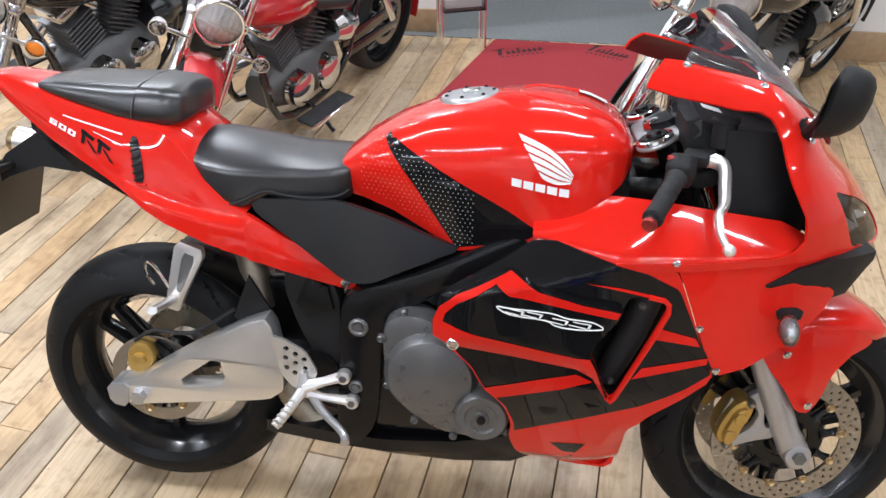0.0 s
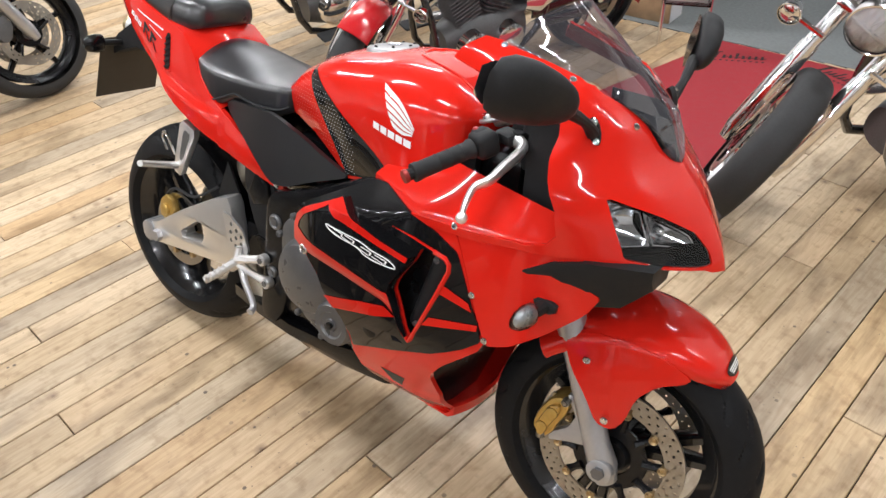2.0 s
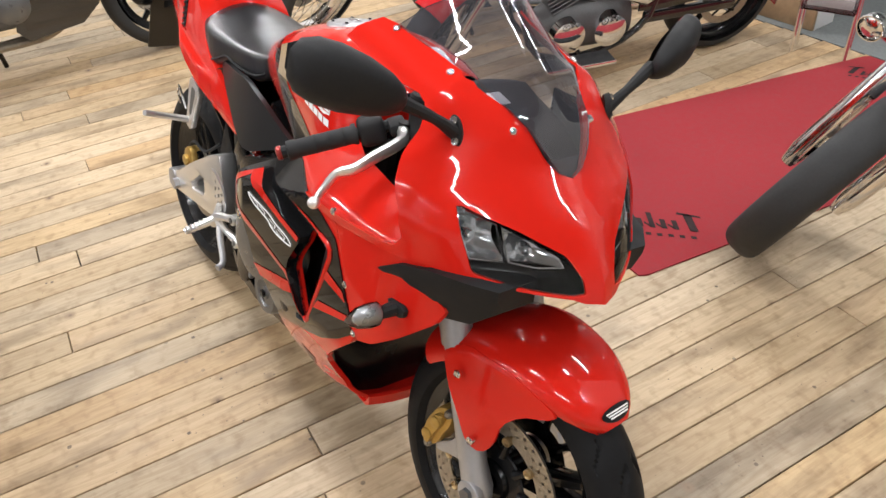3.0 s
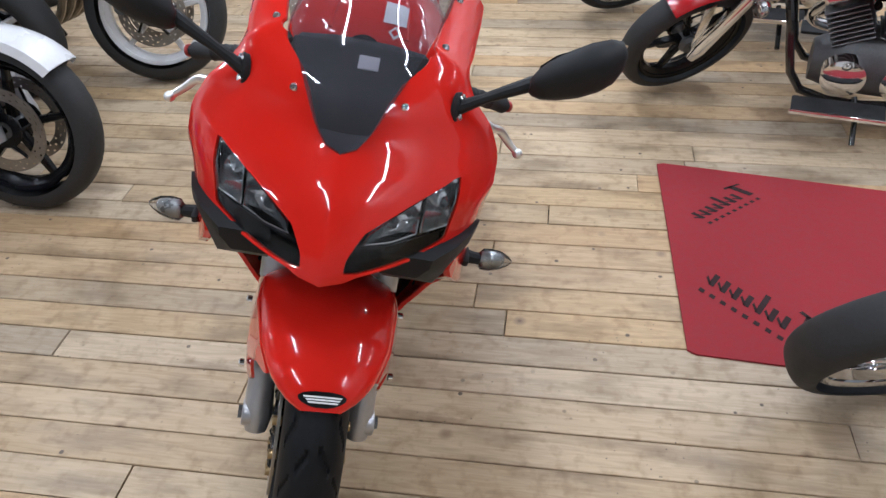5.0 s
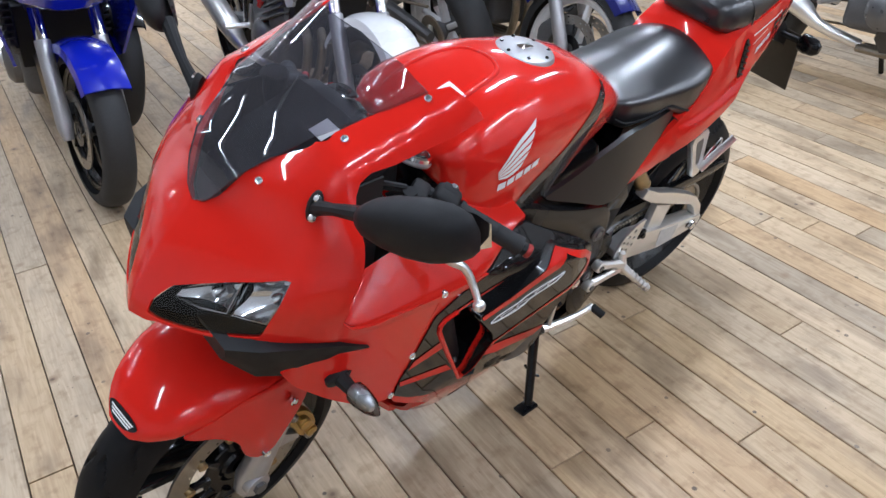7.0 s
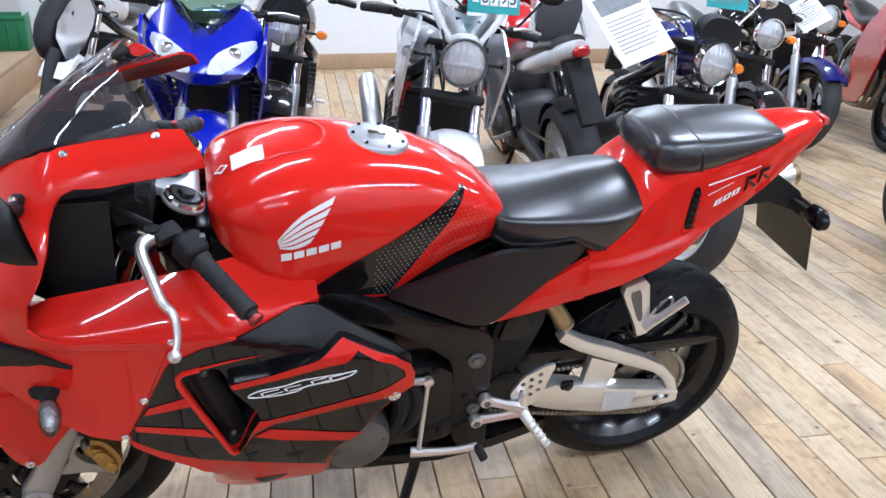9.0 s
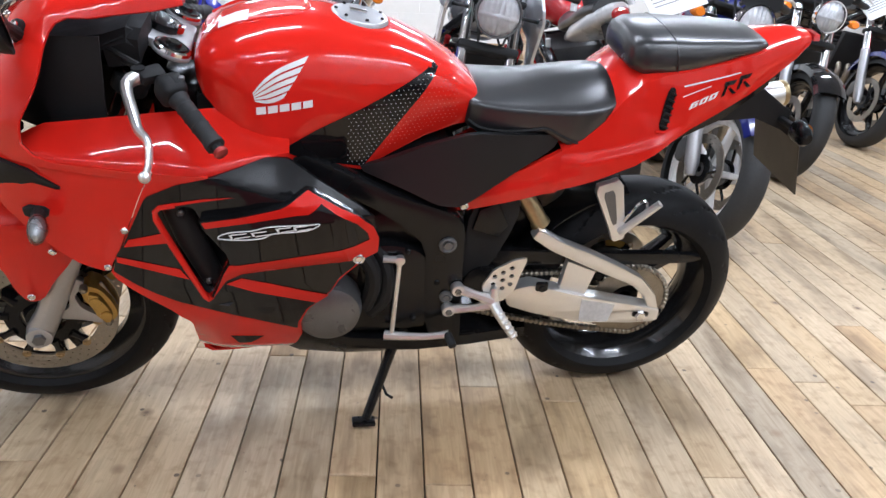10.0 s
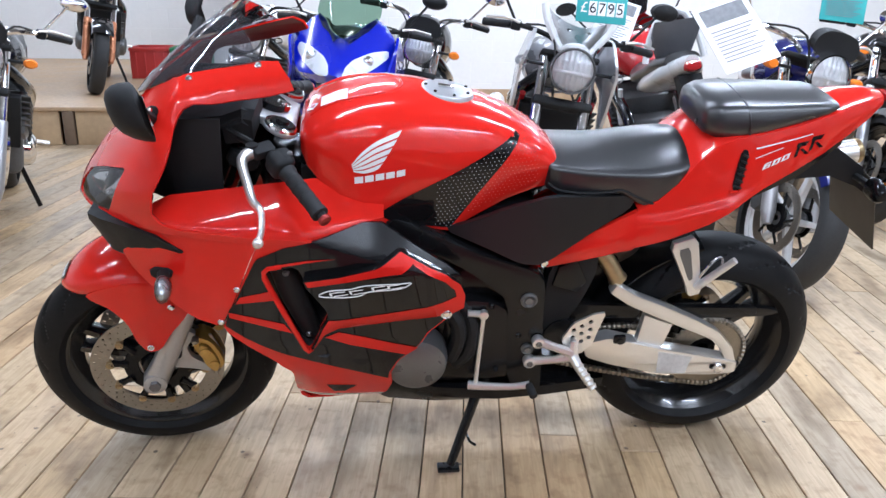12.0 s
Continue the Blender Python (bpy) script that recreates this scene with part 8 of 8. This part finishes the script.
# ---- cards, sheets, crates and the leaflet stand ----
def hang_card(at, heading, tilt, size, material, label, name, digits=""):
    """A flat card that leans on a motorcycle; heading: the way it faces."""
    m = pose(at[0], at[1], at[2], 0, 0, heading) @ pose(0, 0, 0, tilt[0], tilt[1], 0)
    top = thing(name, label, "card" if name == "price_card" else "sheet", m, "cards on the motorcycles")
    w, h = size
    part("board", box((0, 0, 0), (0.004, w, h), 0.0015), material, top)
    if digits:
        part("header_bar", box((0.0035, 0, h * 0.36), (0.0015, w * 0.6, h * 0.10), 0.0005), SHEET, top)
        for k, ch in enumerate(digits):
            y = -w * 0.36 + k * w * 0.18
            if k:
                part("digit_tile", box((0.0035, y, -h * 0.10), (0.0015, w * 0.155, h * 0.40), 0.0005), SHEET, top)
            cu = bpy.data.curves.new("digit", "FONT")
            cu.body, cu.size, cu.align_x, cu.align_y, cu.extrude = ch, h * 0.42, "CENTER", "CENTER", 0.0004
            tmp = bpy.data.objects.new("digit", cu)
            scene.collection.objects.link(tmp)
            me = bpy.data.meshes.new_from_object(tmp.evaluated_get(bpy.context.evaluated_depsgraph_get()))
            bpy.data.objects.remove(tmp)
            bm = bmesh.new()
            bm.from_mesh(me)
            bm.transform(pose(0.0052, y, -h * 0.10, 90, 0, 90))
            part("digit", bm, SATIN if k else SHEET, top)
    else:
        for k in range(9):
            z = h * (0.10 - 0.055 * k)
            part("text_bar", box((0.0032, -0.04 * w * (k % 3), z), (0.0012, w * (0.78 - 0.08 * (k % 3)), h * 0.014), 0.0), PRINT, top)
        part("picture_block", box((0.0032, 0, h * 0.32), (0.0012, w * 0.80, h * 0.24), 0.0), PRINT, top)
    return top


hang_card((-0.02, -1.10, 1.11), 84, (-4, -12), (0.19, 0.13), CARD, "turquoise price card with white digit tiles", "price_card", "\u00a36795")
hang_card((-0.93, -1.02, 1.13), 84, (-6, -12), (0.17, 0.13), CARD, "turquoise price card with faint printing", "price_card")
hang_card((-0.50, -0.98, 1.02), 78, (24, -38), (0.215, 0.30), SHEET, "white printed sheet leaning on a motorcycle", "info_sheet")
hang_card((-2.40, -2.30, 0.96), 74, (30, -40), (0.21, 0.28), SHEET, "white printed sheet leaning on a motorcycle", "info_sheet")
hang_card((-0.42, -2.20, 1.02), 84, (-20, -35), (0.20, 0.27), SHEET, "white printed sheet leaning on a motorcycle", "info_sheet")


def crate(at, size, material, label):
    top = thing("crate", label, "crate", pose(at[0], at[1], at[2], 0, 0, 4), "crates on the platform")
    w, d, h = size
    for x, y, sx, sy in ((0, d / 2, w, 0.012), (0, -d / 2, w, 0.012), (w / 2, 0, 0.012, d - 0.014), (-w / 2, 0, 0.012, d - 0.014)):
        part("side", box((x, y, h / 2), (sx, sy, h), 0.003), material, top)
    part("bottom", box((0, 0, 0.008), (w - 0.014, d - 0.014, 0.012), 0.002), material, top)
    for s in (-1, 1):
        part("rim", box((0, s * (d / 2 + 0.008), h - 0.02), (w + 0.02, 0.016, 0.03), 0.004), material, top)
        for k in range(4):
            part("rib", box((w * (-0.36 + 0.24 * k), s * (d / 2 + 0.010), h / 2 - 0.02), (0.014, 0.012, h - 0.06), 0.003), material, top)


crate((2.66, -6.35, 0.29), (0.36, 0.40, 0.30), mat("green_plastic", (0.015, 0.16, 0.055), 0.45, vary=0.1), "green plastic crate on the platform")
crate((3.05, -6.35, 0.29), (0.36, 0.40, 0.30), mat("red_plastic", (0.42, 0.03, 0.025), 0.45, vary=0.1), "red plastic crate on the platform")

rack = thing("leaflet_stand", "chrome and clear plastic leaflet stand beside the carpet", "leaflet stand", pose(0.395, 2.80, 0, 0, 0, 20))
for sx in (-1, 1):
    for sy in (-1, 1):
        part("post", cyl((sx * 0.115, sy * 0.05, 0.0), (sx * 0.115, sy * 0.05, 1.15), 0.009, 12), CHROME, rack, "chrome post")
for k in range(3):
    part("shelf", box((0, -0.03 + 0.01 * k, 0.22 + 0.30 * k), (0.225, 0.11, 0.006), 0.002, 1), CLEAR_SCREEN, rack, "clear plastic shelf")
    part("shelf_lip", box((0, -0.085 + 0.01 * k, 0.25 + 0.30 * k), (0.225, 0.004, 0.06), 0.001, 1), CLEAR_SCREEN, rack)
    part("leaflet_block", box((0, -0.045 + 0.01 * k, 0.30 + 0.30 * k), (0.19, 0.03, 0.145), 0.002, 1, Matrix.Rotation(radians(10), 4, "X")), PRINT if k % 2 else SHEET, rack, "stack of printed leaflets")
# ---- floorboards, nearest ones as pieces of their own ----
PLANK_W, PLANK_ANGLE = 0.1045, -7.0
FLOOR_M = pose(0, 0, 0, 0, 0, PLANK_ANGLE)
rng = random.Random(5)
LENGTHS = (0.7, 1.1, 1.5, 1.9, 2.3, 2.8, 3.2)
shared = {}


def board_mesh(length):
    bm = bmesh.new()
    bmesh.ops.create_cube(bm, size=1)
    bm.transform(Matrix.Diagonal((PLANK_W - 0.0035, length - 0.003, 0.020, 1)))
    top = [e for e in bm.edges if all(v.co.z > 0 for v in e.verts)]
    bmesh.ops.bevel(bm, geom=top, offset=0.0018, segments=1, affect="EDGES")
    return bm


for ln in LENGTHS:
    b = board_mesh(ln)
    me = bpy.data.meshes.new("floor_board")
    b.to_mesh(me)
    b.free()
    me.materials.append(BOARDS)
    shared[ln] = me
far_v, far_f = [], []
near = 0
for i in range(-78, 76):
    x = i * PLANK_W + 0.028
    y = -8.8 - rng.random() * 1.6
    while y < 4.2:
        ln = rng.choice(LENGTHS)
        c = FLOOR_M @ Vector((x, y + ln / 2, 0))
        lo, hi = FLOOR_M @ Vector((x, y, 0)), FLOOR_M @ Vector((x, y + ln, 0))
        dz = rng.uniform(-0.0007, 0.0005)
        if hi.y > -8.6 and lo.y < 2.90 and abs(c.x) < 7:
            end = min(1.0, (2.925 - lo.y) / (hi.y - lo.y))
            if -0.95 < c.x < 2.25 and -1.75 < c.y < 2.15 and end == 1.0 and near < 300:
                ob = new("floor_board", shared[ln])
                ob.parent = floor
                ob.matrix_world = FLOOR_M @ Matrix.Translation((x, y + ln / 2, -0.010 + dz))
                near += 1
            else:
                y1 = y + ln * end - 0.003
                n = len(far_v)
                w = PLANK_W / 2 - 0.0018
                far_v += [(x - w, y, dz - 0.02), (x + w, y, dz - 0.02), (x + w, y1, dz - 0.02), (x - w, y1, dz - 0.02), (x - w, y, dz), (x + w, y, dz), (x + w, y1, dz), (x - w, y1, dz)]
                far_f += [tuple(n + k for k in q) for q in ((4, 5, 6, 7), (0, 1, 5, 4), (1, 2, 6, 5), (2, 3, 7, 6), (3, 0, 4, 7))]
        y += ln
me = bpy.data.meshes.new("floor_boards_beyond")
me.from_pydata(far_v, [], far_f)
me.materials.append(BOARDS)
far = tagged(new("floor_boards_beyond", me), "", "", "", "stuff")
far.parent = floor
far.matrix_world = FLOOR_M
